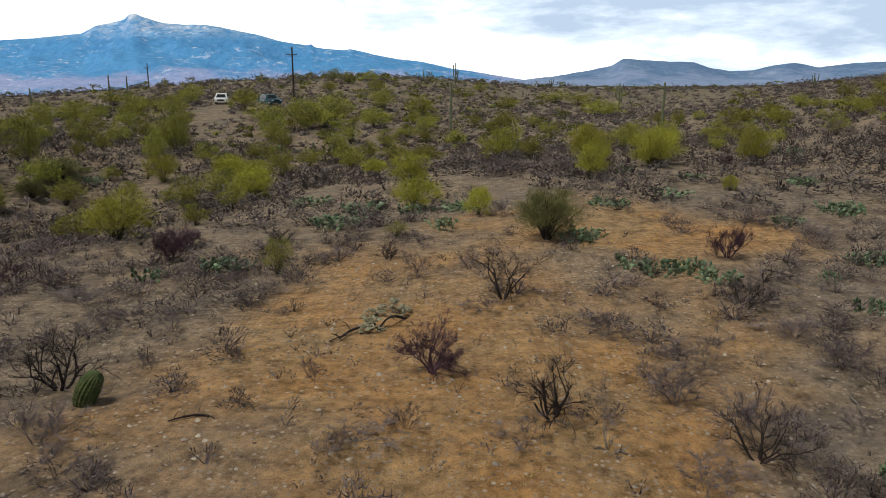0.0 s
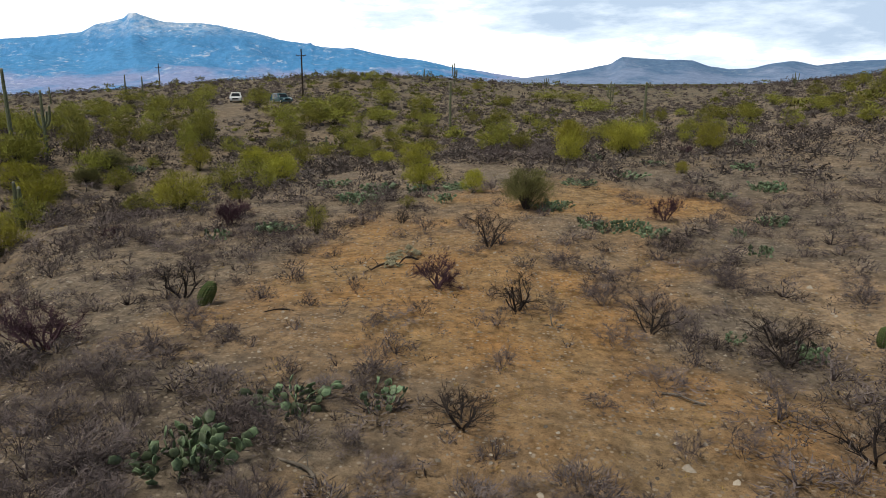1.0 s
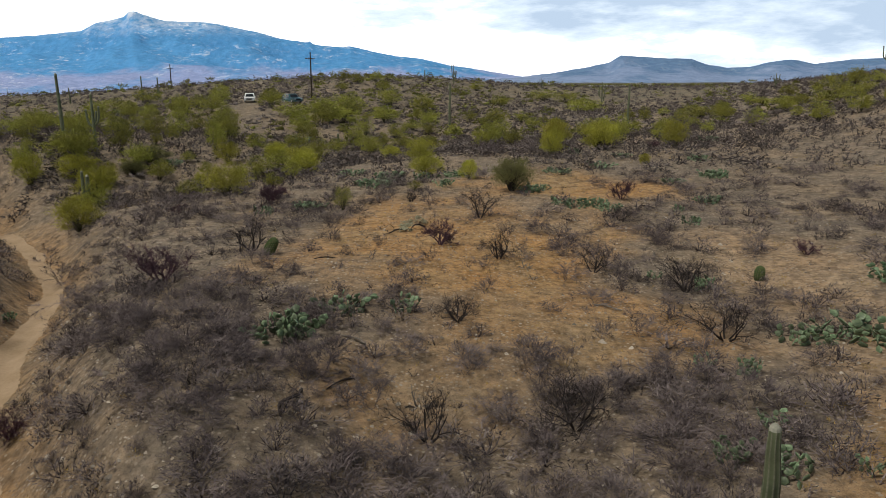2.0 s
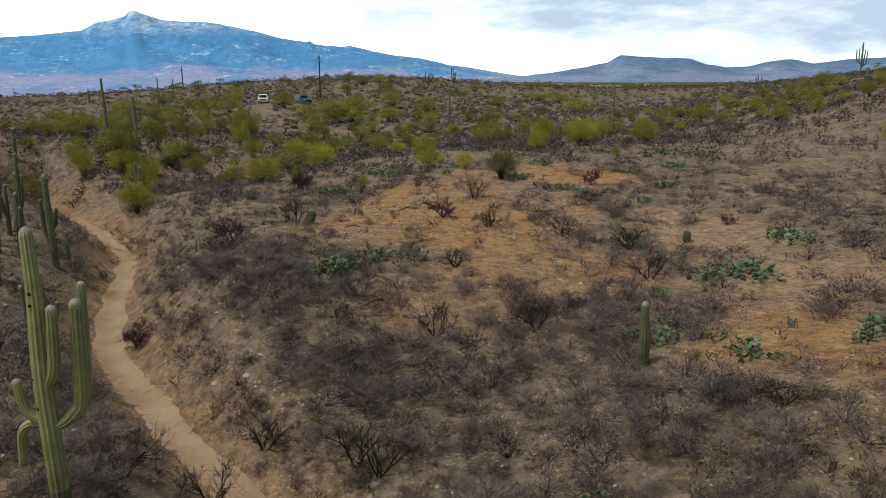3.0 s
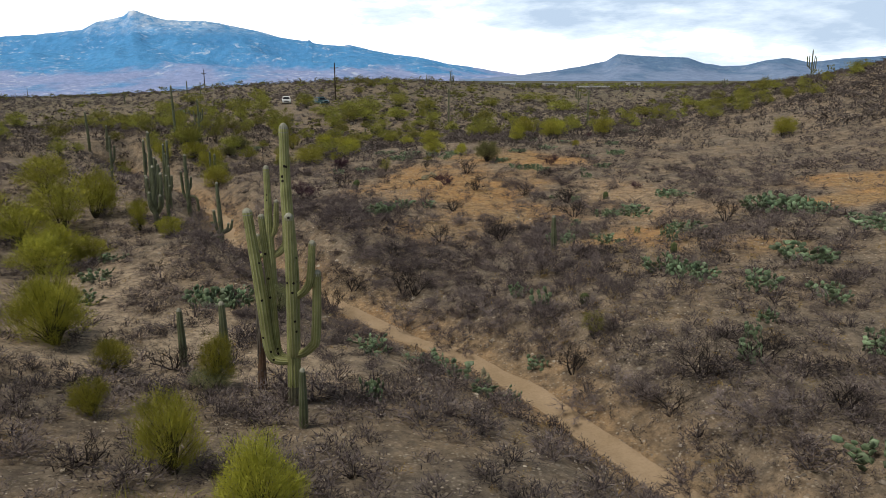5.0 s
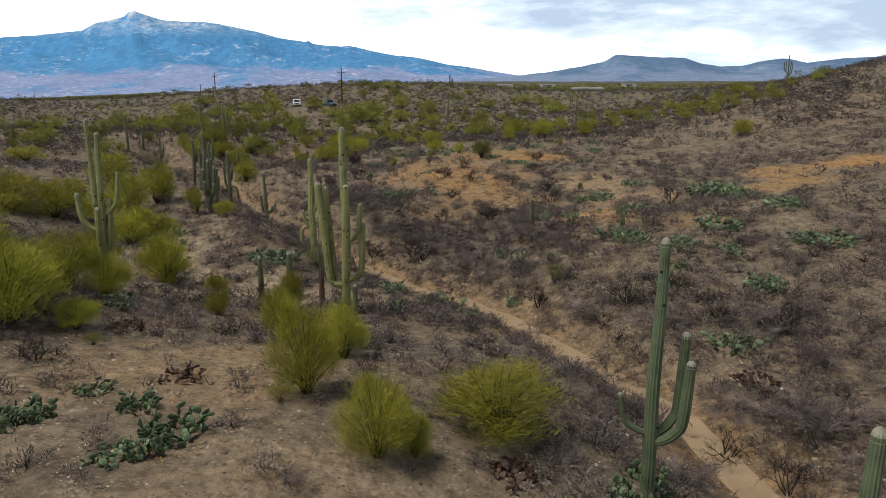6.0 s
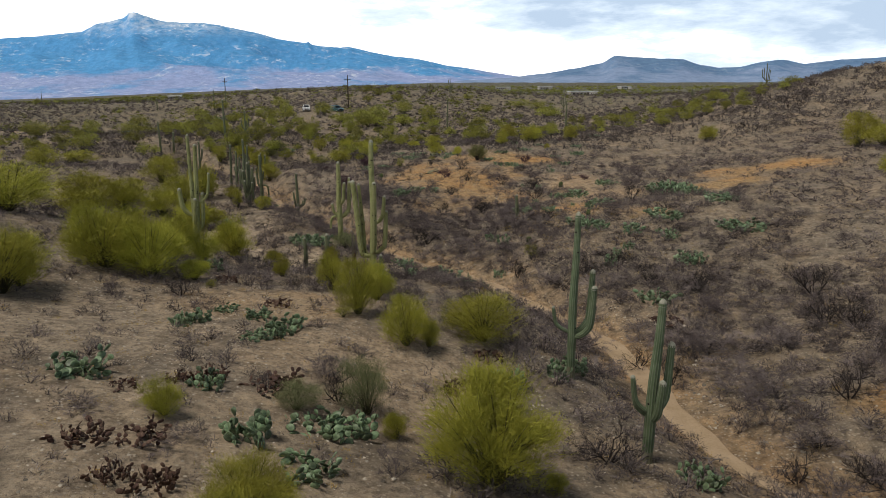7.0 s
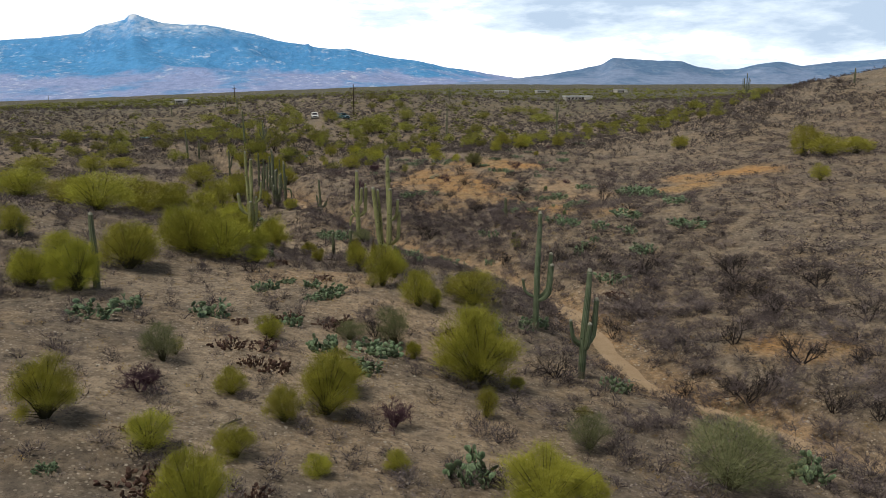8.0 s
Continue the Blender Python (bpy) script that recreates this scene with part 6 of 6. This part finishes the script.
def car(x, y, turn, paint, label, length=4.6, width=1.85, height=1.68):
    """A parked car that looks along its own -y."""
    c = thing("car", label, "car", "parked cars")
    L, W, H = length / 2, width / 2, height
    g = Geo()
    prof = [(-L, 0.45), (-L + 0.05, 0.78), (-L + 0.25, 0.92), (-L * 0.38, 1.02), (-L * 0.10, H * 0.93), (0.1, H), (L * 0.72, H * 0.97), (L - 0.12, 1.05), (L, 0.9), (L, 0.42), (L - 0.2, 0.28), (-L + 0.2, 0.28)]
    n = len(prof)
    for sx, ins in ((-W + 0.04, 0.94), (-W, 1.0), (W, 1.0), (W - 0.04, 0.94)):
        for yy, zz in prof:
            tuck = 0.16 * max(0.0, (zz - 0.95)) / (H - 0.95) * (1 if sx < 0 else -1)
            g.v.append((sx + tuck, yy * (ins if abs(sx) < W else 1.0), 0.95 + (zz - 0.95) * (1.0 if abs(sx) == W else 1.02)))
    for r in range(3):
        g.f += [(r * n + k, r * n + (k + 1) % n, (r + 1) * n + (k + 1) % n, (r + 1) * n + k) for k in range(n)]
    g.f += [tuple(range(n))[::-1], tuple(3 * n + k for k in range(n))]
    body = part("body", g.mesh("body", paint), c)

    def pane(name, pts):
        q = Geo()
        q.v = [tuple(p) for p in pts]
        ctr = sum((Vector(p) for p in pts), Vector()) / len(pts)
        q.v += [tuple(ctr + (Vector(p) - ctr) * 0.97 - Vector((0, 0, 0.0)) + (ctr - Vector((0, 0, 1.0))).normalized() * 0.015) for p in pts]
        m = len(pts)
        q.f = [tuple(range(m))[::-1], tuple(m + k for k in range(m))] + [(k, (k + 1) % m, m + (k + 1) % m, m + k) for k in range(m)]
        part(name, q.mesh(name, GLASS), body, "dark glass")

    e = 0.02
    pane("windscreen", [(-W + 0.16, -L * 0.37 - e, 1.04), (W - 0.16, -L * 0.37 - e, 1.04), (W - 0.30, -L * 0.13 - e, H * 0.92), (-W + 0.30, -L * 0.13 - e, H * 0.92)])
    pane("rear_window", [(-W + 0.2, L - 0.1 + e, 1.1), (W - 0.2, L - 0.1 + e, 1.1), (W - 0.28, L * 0.76 + e, H * 0.93), (-W + 0.28, L * 0.76 + e, H * 0.93)])
    for s in (-1, 1):
        for a, b, c2, d in ((-0.30, 0.12, 0.12, -0.05), (0.16, 0.76, 0.70, 0.16)):
            pane("side_window", [(s * (W - 0.0 + e), L * a, 1.0), (s * (W + e), L * b, 1.0), (s * (W - 0.13 + e), L * c2, H * 0.91), (s * (W - 0.13 + e), L * d, H * 0.91)])
        q = block(Geo(), (s * (W - 0.25) - 0.18, -L - 0.03, 0.68), (s * (W - 0.25) + 0.18, -L + 0.12, 0.84), 0.03)
        part("headlight", q.mesh("headlight", LAMP), body, "clear headlight")
        q = block(Geo(), (s * (W + 0.08) - 0.08, -L * 0.30, 1.0), (s * (W + 0.08) + 0.08, -L * 0.30 + 0.12, 1.13), 0.03)
        part("mirror", q.mesh("mirror", paint), body)
        for f in (-0.62, 0.60):
            q = Geo()
            q.tube([(s * (W - 0.2), L * f, 0.34), (s * (W - 0.18), L * f, 0.34), (s * (W + 0.0), L * f, 0.34), (s * (W + 0.02), L * f, 0.34)], [0.28, 0.34, 0.34, 0.30], 16)
            wheel = part("wheel", q.mesh("wheel", TYRE), c, "black tyre")
            q = Geo()
            q.tube([(s * (W + 0.0), L * f, 0.34), (s * (W + 0.03), L * f, 0.34)], [0.21, 0.19], 12)
            part("rim", q.mesh("rim", RIM), wheel, "grey alloy rim")
    q = block(Geo(), (-W + 0.4, -L - 0.03, 0.52), (W - 0.4, -L + 0.1, 0.76), 0.02)
    part("grille", q.mesh("grille", TYRE), body, "black grille")
    c.matrix_basis = pose(x, y, on_ground(x, y, 0.02), 0, 0, turn)


WHITE = paint_material("white car paint", (0.72, 0.73, 0.74), (0.8, 0.8, 0.8))
NAVY = paint_material("dark blue-green car paint", (0.006, 0.055, 0.075), (0.01, 0.085, 0.11))
TEAL = paint_material("teal car paint", (0.005, 0.11, 0.12), (0.01, 0.15, 0.16))
utility_pole(-25.8, 130.5, 9.0, -20)
utility_pole(-81.6, 209.8, 6.4, -20)
car(-36.0, 122.5, 12, WHITE, "white sport utility car parked on the rise")
car(-28.0, 122.0, 40, NAVY, "dark blue-green car parked near the utility pole")
car(-85.8, 127.6, 75, TEAL, "teal car half hidden among dry scrub")


def house(x, y, w, d, h, turn, seed):
    rng = random.Random(seed)
    b = thing("house", "low pale flat-roofed house on the far plain", "house", "far houses")
    wall = part("wall", block(Geo(), (-w / 2, -d / 2, -1), (w / 2, d / 2, h), 0.1).mesh("wall", PLASTER), b)
    part("roof", block(Geo(), (-w / 2 - 0.4, -d / 2 - 0.4, h), (w / 2 + 0.4, d / 2 + 0.4, h + 0.5), 0.1).mesh("roof", ROOF), b)
    part("wing", block(Geo(), (w * 0.18, -d / 2 - 3, -1), (w * 0.46, -d / 2, h * 0.8), 0.1).mesh("wing", PLASTER), b)
    for k in range(4):
        u = -w * 0.42 + k * w * 0.14
        part("window", block(Geo(), (u, -d / 2 - 0.06, 1.0), (u + 0.9, -d / 2 + 0.05, 1.9), 0.02).mesh("window", GLASS), wall, "dark window")
    part("door", block(Geo(), (w * 0.11, -d / 2 - 0.06, 0), (w * 0.11 + 1.0, -d / 2 + 0.05, 2.1), 0.02).mesh("door", POLE_WOOD), wall, "dark door")
    b.matrix_basis = pose(x, y, on_ground(x, y, 0), 0, 0, turn)


HOUSES = [(81, 353, 18, 5), (56, 585, 15, -8), (100, 640, 14, 10), (178, 650, 12, 15), (-177, 429, 9, 12)]
for k, (x, y, w, t) in enumerate(HOUSES):
    house(x, y, w * 0.85, 8, 2.4, t, k)


# ---- what nobody could count: scrub, straw, stones ----
def in_view(x, y):
    return np.abs(x) < 0.64 * (y + 92) + 9


def yards(x, y):
    """Open ground before the far houses."""
    return np.any([(np.abs(x - hx * (y + 60) / (hy + 60)) < 0.5 * w) & (y > hy - 45) & (y < hy + 8) for hx, hy, w, _ in HOUSES], axis=0)


def scattered(name, geos, xs, ys, widths, heights, mat, label, category, seed, sink=0.03):
    """Many small copies of a few shapes as one mesh of kind stuff."""
    rng = np.random.RandomState(seed)
    zs = ground_height(xs, ys) - sink
    which = rng.randint(0, len(geos), len(xs))
    turn = rng.uniform(0, 2 * math.pi, len(xs))
    V, F, at = [], [], 0
    for k, g in enumerate(geos):
        pick = np.where(which == k)[0]
        if not len(pick):
            continue
        v, f = np.array(g.v), np.array([t for t in g.f if len(t) == 3])
        c, s = np.cos(turn[pick])[:, None], np.sin(turn[pick])[:, None]
        w, h = widths[pick][:, None], heights[pick][:, None]
        P = np.stack([(v[:, 0] * c - v[:, 1] * s) * w + xs[pick][:, None], (v[:, 0] * s + v[:, 1] * c) * w + ys[pick][:, None], v[:, 2] * h + zs[pick][:, None]], -1)
        V.append(P.reshape(-1, 3))
        F.append((f[None] + (np.arange(len(pick)) * len(v))[:, None, None] + at).reshape(-1, 3))
        at += len(pick) * len(v)
    V, F = np.concatenate(V), np.concatenate(F)
    me = bpy.data.meshes.new(name)
    me.vertices.add(len(V))
    me.vertices.foreach_set("co", V.ravel())
    me.loops.add(F.size)
    me.loops.foreach_set("vertex_index", F.ravel())
    me.polygons.add(len(F))
    me.polygons.foreach_set("loop_start", np.arange(0, F.size, 3))
    me.update(calc_edges=True)
    me.materials.append(mat)
    return tagged(new(name, me), label, category, kind="stuff")


def jittered(x0, x1, y0, y1, step, seed):
    rng = np.random.RandomState(seed)
    X, Y = np.meshgrid(np.arange(x0, x1, step), np.arange(y0, y1, step))
    x, y = X.ravel() + rng.uniform(-0.5, 0.5, X.size) * step, Y.ravel() + rng.uniform(-0.5, 0.5, X.size) * step
    keep = in_view(x, y)
    return x[keep], y[keep], rng


def scrub_chance(x, y):
    bare, _, _ = openness(x, y)
    d, _ = trail_distance(x, y)
    lush = 1.02 + 0.55 * value_noise(x, y, 8, 61) + 0.5 * value_noise(x, y, 3.4, 62)
    slope = np.exp(-(((x + 8) / 11) ** 2 + ((y + 2) / 11) ** 2))
    slope = np.maximum(slope, np.exp(-(((x - 9) / 10) ** 2 + ((y + 24) / 14) ** 2)))
    lush = lush + 0.5 * ((x > -20) & (x < -4.5 - 0.36 * np.clip(y, 0, 30)) & (y > -12) & (y < 26)) + 0.3 * (x > 5) + 0.3 * ((x > 10) & (y < -15))
    lush = lush - (0.5 - 0.5 * value_noise(x, y, 5, 69)) * (y > 30)
    west = 0.6 * np.exp(-(((x + 8) / 4.5) ** 2 + ((y - 10.5) / 3.5) ** 2))
    lush = lush + 0.4 * ((x < -15) & (y > 15)) + 0.4 * ((x > -34) & (x < -6 - 0.36 * np.clip(y, 0, 30)) & (y > -9) & (y < 26))
    p = np.clip(lush + 0.45 * slope - west, 0.05, 1) * (1 - 0.93 * bare)
    return p * (d > 0.9)


DOMES = [dome_geo(s, 24, 640, 0.0062) for s in (101, 102, 103)]
x, y, rng = jittered(-64, 84, -86, 84, 1.24, 201)
x2, y2, _ = jittered(-17, 22, -42, 14, 1.15, 221)
x3, y3, _ = jittered(-16, -3, -8, 12, 2.2, 223)
x4, y4, _ = jittered(6, 32, -66, -26, 1.45, 226)
x, y = np.concatenate([x, x2, x3, x4]), np.concatenate([y, y2, y3, y4])
keep = rng.uniform(0, 1, len(x)) < scrub_chance(x, y)
x, y = x[keep], y[keep]
d, _ = trail_distance(x, y)
w = np.minimum(0.55 + 2.2 * rng.uniform(0, 1, len(x)) ** 1.8 + 0.4 * value_noise(x, y, 3.4, 62), 0.3 + 0.7 * d)
w = np.where((x < -1) & (y < -35), np.minimum(w, 0.4 + 0.45 * w), w)
w = np.maximum(w, 0.35)
w = w * (1 + 0.35 * np.clip((y - 25) / 25, 0, 1) + 0.3 * ((np.abs(x) > 22) & (y <= 25)))
h = np.minimum(w * rng.uniform(0.5, 0.95, len(x)), rng.uniform(0.9, 1.5, len(x)))
near = (np.abs(x + 3) < 11) & (np.abs(y + 2) < 14) & (w > 0.62)
own = np.where(near)[0][:290]
rest = np.setdiff1d(np.arange(len(x)), own)
close = rest[(np.abs(x[rest]) < 30) & (y[rest] < 38)]
outer = np.setdiff1d(rest, close)
sides, outer = outer[y[outer] < 36], outer[y[outer] >= 36]
w[outer] *= 0.9 + 0.6 * np.clip(value_noise(x[outer], y[outer], 6, 68) + 0.4, 0, 1.2)
h[outer] *= 1.25
domes = []
for k, g in enumerate(DOMES):
    s = thing("dry_shrub", "low rounded grey-brown dry shrub on the slope", "shrub")
    tagged(part("twig_dome", g.mesh("twig_dome", GREY_TWIG), s), kind="stuff")
    domes.append(s)
spread_copies(domes, [(float(x[i]), float(y[i]), float(h[i]), float(w[i])) for i in own], "dry shrubs on the slope", lambda h, w: (w, w, h), 17)
large, little = close[w[close] > 1.15], close[w[close] <= 1.15]
scattered("dry_scrub", [dome_geo(s, 12, 225, 0.0100) for s in (104, 105, 106, 107)], x[large], y[large], w[large], h[large], GREY_STUFF, "grey-brown leafless scrub covering the slopes", "scrub", 202)
scattered("low_dry_scrub", [dome_geo(s, 5, 70, 0.0160) for s in (121, 122, 123)], x[little], y[little], w[little], h[little], GREY_STUFF, "low grey-brown dry scrub between larger bushes", "scrub", 222)
scattered("side_scrub", [dome_geo(s, 4, 74, 0.0200) for s in (124, 125, 126)], x[sides], y[sides], w[sides], h[sides], GREY_STUFF, "grey-brown leafless scrub on the side slopes", "scrub", 225)
scattered("outer_scrub", [dome_geo(s, 2, 62, 0.026) for s in (118, 119, 120)], x[outer], y[outer], w[outer], h[outer], DARK_STUFF, "grey-brown leafless scrub on the outer slopes", "scrub", 212)

x, y, rng = jittered(-180, 190, 84, 180, 2.05, 203)
x2, y2, _ = jittered(-280, 300, 180, 350, 4.2, 213)
x3, y3, _ = jittered(-140, -64, 0, 84, 2.05, 214)
x, y = np.concatenate([x, x2, x3]), np.concatenate([y, y2, y3])
keep = rng.uniform(0, 1, len(x)) < 0.85 + 0.3 * value_noise(x, y, 22, 63)
x, y = x[keep], y[keep]
clear = on_track(x, y) | ((np.abs(x + 32) < 5) & (y > 119) & (y < 124)) | ((np.abs(x + 84) < 6) & (y > 112) & (y < 130))
x, y = x[~clear], y[~clear]
w = rng.uniform(1.4, 3.2, len(x)) * (1 + 0.4 * (y > 180))
scattered("far_scrub", [dome_geo(s, 0, 32, 0.038, 0.17) for s in (108, 109)], x, y, w, w * rng.uniform(0.45, 0.8, len(x)), DARK_STUFF, "distant grey-brown scrub", "scrub", 204, 0.1)

x, y, rng = jittered(-420, 470, 80, 620, 7.0, 205)
keep = rng.uniform(0, 1, len(x)) < np.clip(0.66 + 0.4 * value_noise(x, y, 45, 64) - 0.3 * (x > 12) - 0.2 * (y > 300), 0.06, 1)
keep &= ~yards(x, y) & ~on_track(x, y) & ~((np.abs(x + 32) < 6) & (y > 114) & (y < 125)) & ~((np.abs(x + 57.4 + 0.386 * (y - 55.6)) < 5) & (y < 127))
x, y = x[keep], y[keep]
w = rng.uniform(2.4, 5.6, len(x))
scattered("far_palo_verdes", [dome_geo(s, 0, 70, 0.030, 0.15) for s in (110, 111, 112)], x, y, w, w * rng.uniform(0.5, 0.8, len(x)), GREEN_STUFF, "distant yellow-green palo verde trees", "trees", 206, 0.15)

x, y, rng = jittered(-520, 640, 330, 1000, 15.0, 240)
keep = (rng.uniform(0, 1, len(x)) < 0.75 + 0.4 * value_noise(x, y, 60, 67)) & ~yards(x, y)
x, y = x[keep], y[keep]
w = rng.uniform(4.0, 9.0, len(x))
scattered("plain_scrub", [dome_geo(s, 0, 20, 0.045, 0.3) for s in (131, 132)], x, y, w, w * rng.uniform(0.3, 0.45, len(x)), GREEN_STUFF, "dark green scrub on the distant plain", "scrub", 241, 0.2)

x, y, rng = jittered(-30, 34, -84, 46, 0.75, 207)
bare, _, _ = openness(x, y)
d, _ = trail_distance(x, y)
grassy = np.exp(-(((x - 11) / 8) ** 2 + ((y + 14) / 12) ** 2))
keep = (rng.uniform(0, 1, len(x)) < 0.3 + 0.5 * bare + 0.35 * grassy) & (d > 1.0)
x, y = x[keep], y[keep]
w = rng.uniform(0.2, 0.9, len(x)) ** 1.3 * (1 + 0.5 * grassy[keep])
straw = rng.uniform(0, 1, len(x)) < 0.5
scattered("straw_tufts", [dome_geo(s, 0, 26, 0.02) for s in (113, 114)], x[straw], y[straw], w[straw], w[straw] * 0.9, GRASS_STUFF, "small dry straw tufts on bare soil", "grass", 208)
scattered("small_dead_plants", [dome_geo(s, 3, 20, 0.02) for s in (115, 116)], x[~straw], y[~straw], w[~straw] * 1.2, w[~straw] * 0.9, GREY_STUFF, "small grey dead plants on bare soil", "grass", 209)

x, y, rng = jittered(-8, 26, -62, 12, 1.15, 250)
d, _ = trail_distance(x, y)
grassy = np.exp(-(((x - 10) / 8) ** 2 + ((y + 14) / 11) ** 2)) + 0.5 * np.exp(-(((d - 2.2) / 1.2) ** 2)) + 0.25 * ((x > 12) & (y < -30))
keep = (rng.uniform(0, 1, len(x)) < 0.42 * grassy * (1 + 0.9 * value_noise(x, y, 4, 71))) & (d > 1.2)
x, y = x[keep], y[keep]
w = rng.uniform(0.45, 1.15, len(x))
scattered("dry_grass", [dome_geo(s, 0, 90, 0.011) for s in (141, 142, 143)], x, y, w, w * rng.uniform(0.6, 0.9, len(x)), DRY_GRASS, "clumps of orange-yellow dry bunch grass", "grass", 251)


def stone_geo(seed):
    rng = random.Random(seed)
    g = Geo()
    g.v = [(rng.uniform(0.35, 0.6) * math.cos(k * 1.2566), rng.uniform(0.35, 0.6) * math.sin(k * 1.2566), rng.uniform(-0.12, 0.06)) for k in range(5)]
    g.v += [(rng.uniform(-0.15, 0.15), rng.uniform(-0.15, 0.15), rng.uniform(0.3, 0.5))]
    for k in range(5):
        g.f.append((k, (k + 1) % 5, 5))
    return g


x, y, rng = jittered(-30, 34, -84, 30, 0.40, 210)
d, _ = trail_distance(x, y)
bank = np.exp(-(((d - 4.5) / 3.0) ** 2)) + 0.8 * np.exp(-(((x + 14) / 6) ** 2 + ((y + 46) / 7) ** 2)) + 0.9 * np.exp(-((x / 3.5) ** 2 + ((y + 1) / 5) ** 2))
keep = (rng.uniform(0, 1, len(x)) < np.clip(0.38 + 0.5 * bank + 0.3 * ((x < -3) & (y < -36)) + 0.15 * value_noise(x, y, 5, 65), 0.02, 0.8)) & (d > 0.8)
x, y = x[keep], y[keep]
w = 0.05 + 0.14 * rng.uniform(0, 1, len(x)) ** 2.2
scattered("stones", [stone_geo(s) for s in range(5)], x, y, w, w * rng.uniform(0.5, 0.9, len(x)), STONE, "scattered pale stones and gravel", "stones", 211, 0.005)

x, y, rng = jittered(-22, 26, -62, 22, 0.5, 260)
d, _ = trail_distance(x, y)
scree = np.exp(-(((d - 2.6) / 1.6) ** 2)) + 1.1 * np.exp(-((x / 3.0) ** 2 + ((y + 2) / 5.5) ** 2)) + 0.6 * np.exp(-(((x + 16) / 5) ** 2 + ((y - 4) / 9) ** 2))
keep = (rng.uniform(0, 1, len(x)) < np.clip(0.5 * scree * (1 + value_noise(x, y, 2.5, 72)), 0.012, 0.7)) & (d > 1.1)
x, y = x[keep], y[keep]
w = 0.09 + 0.26 * rng.uniform(0, 1, len(x)) ** 3
scattered("rubble", [stone_geo(s) for s in (11, 12, 13, 14, 15)], x, y, w, w * rng.uniform(0.5, 1.0, len(x)), STONE, "broken grey and tan rocks on the banks", "stones", 261, 0.01)

x, y, rng = jittered(-28, 8, -84, -34, 0.3, 230)
d, _ = trail_distance(x, y)
keep = (rng.uniform(0, 1, len(x)) < np.clip(0.5 + 0.5 * value_noise(x, y, 3, 66), 0.05, 0.9)) & (d > 1.0)
x, y = x[keep], y[keep]
w = 0.03 + 0.07 * rng.uniform(0, 1, len(x)) ** 1.6
scattered("gravel", [stone_geo(s) for s in (7, 8, 9)], x, y, w, w * rng.uniform(0.5, 0.9, len(x)), GRAVEL, "fine pale gravel strewn over sandy soil", "gravel", 231, 0.003)
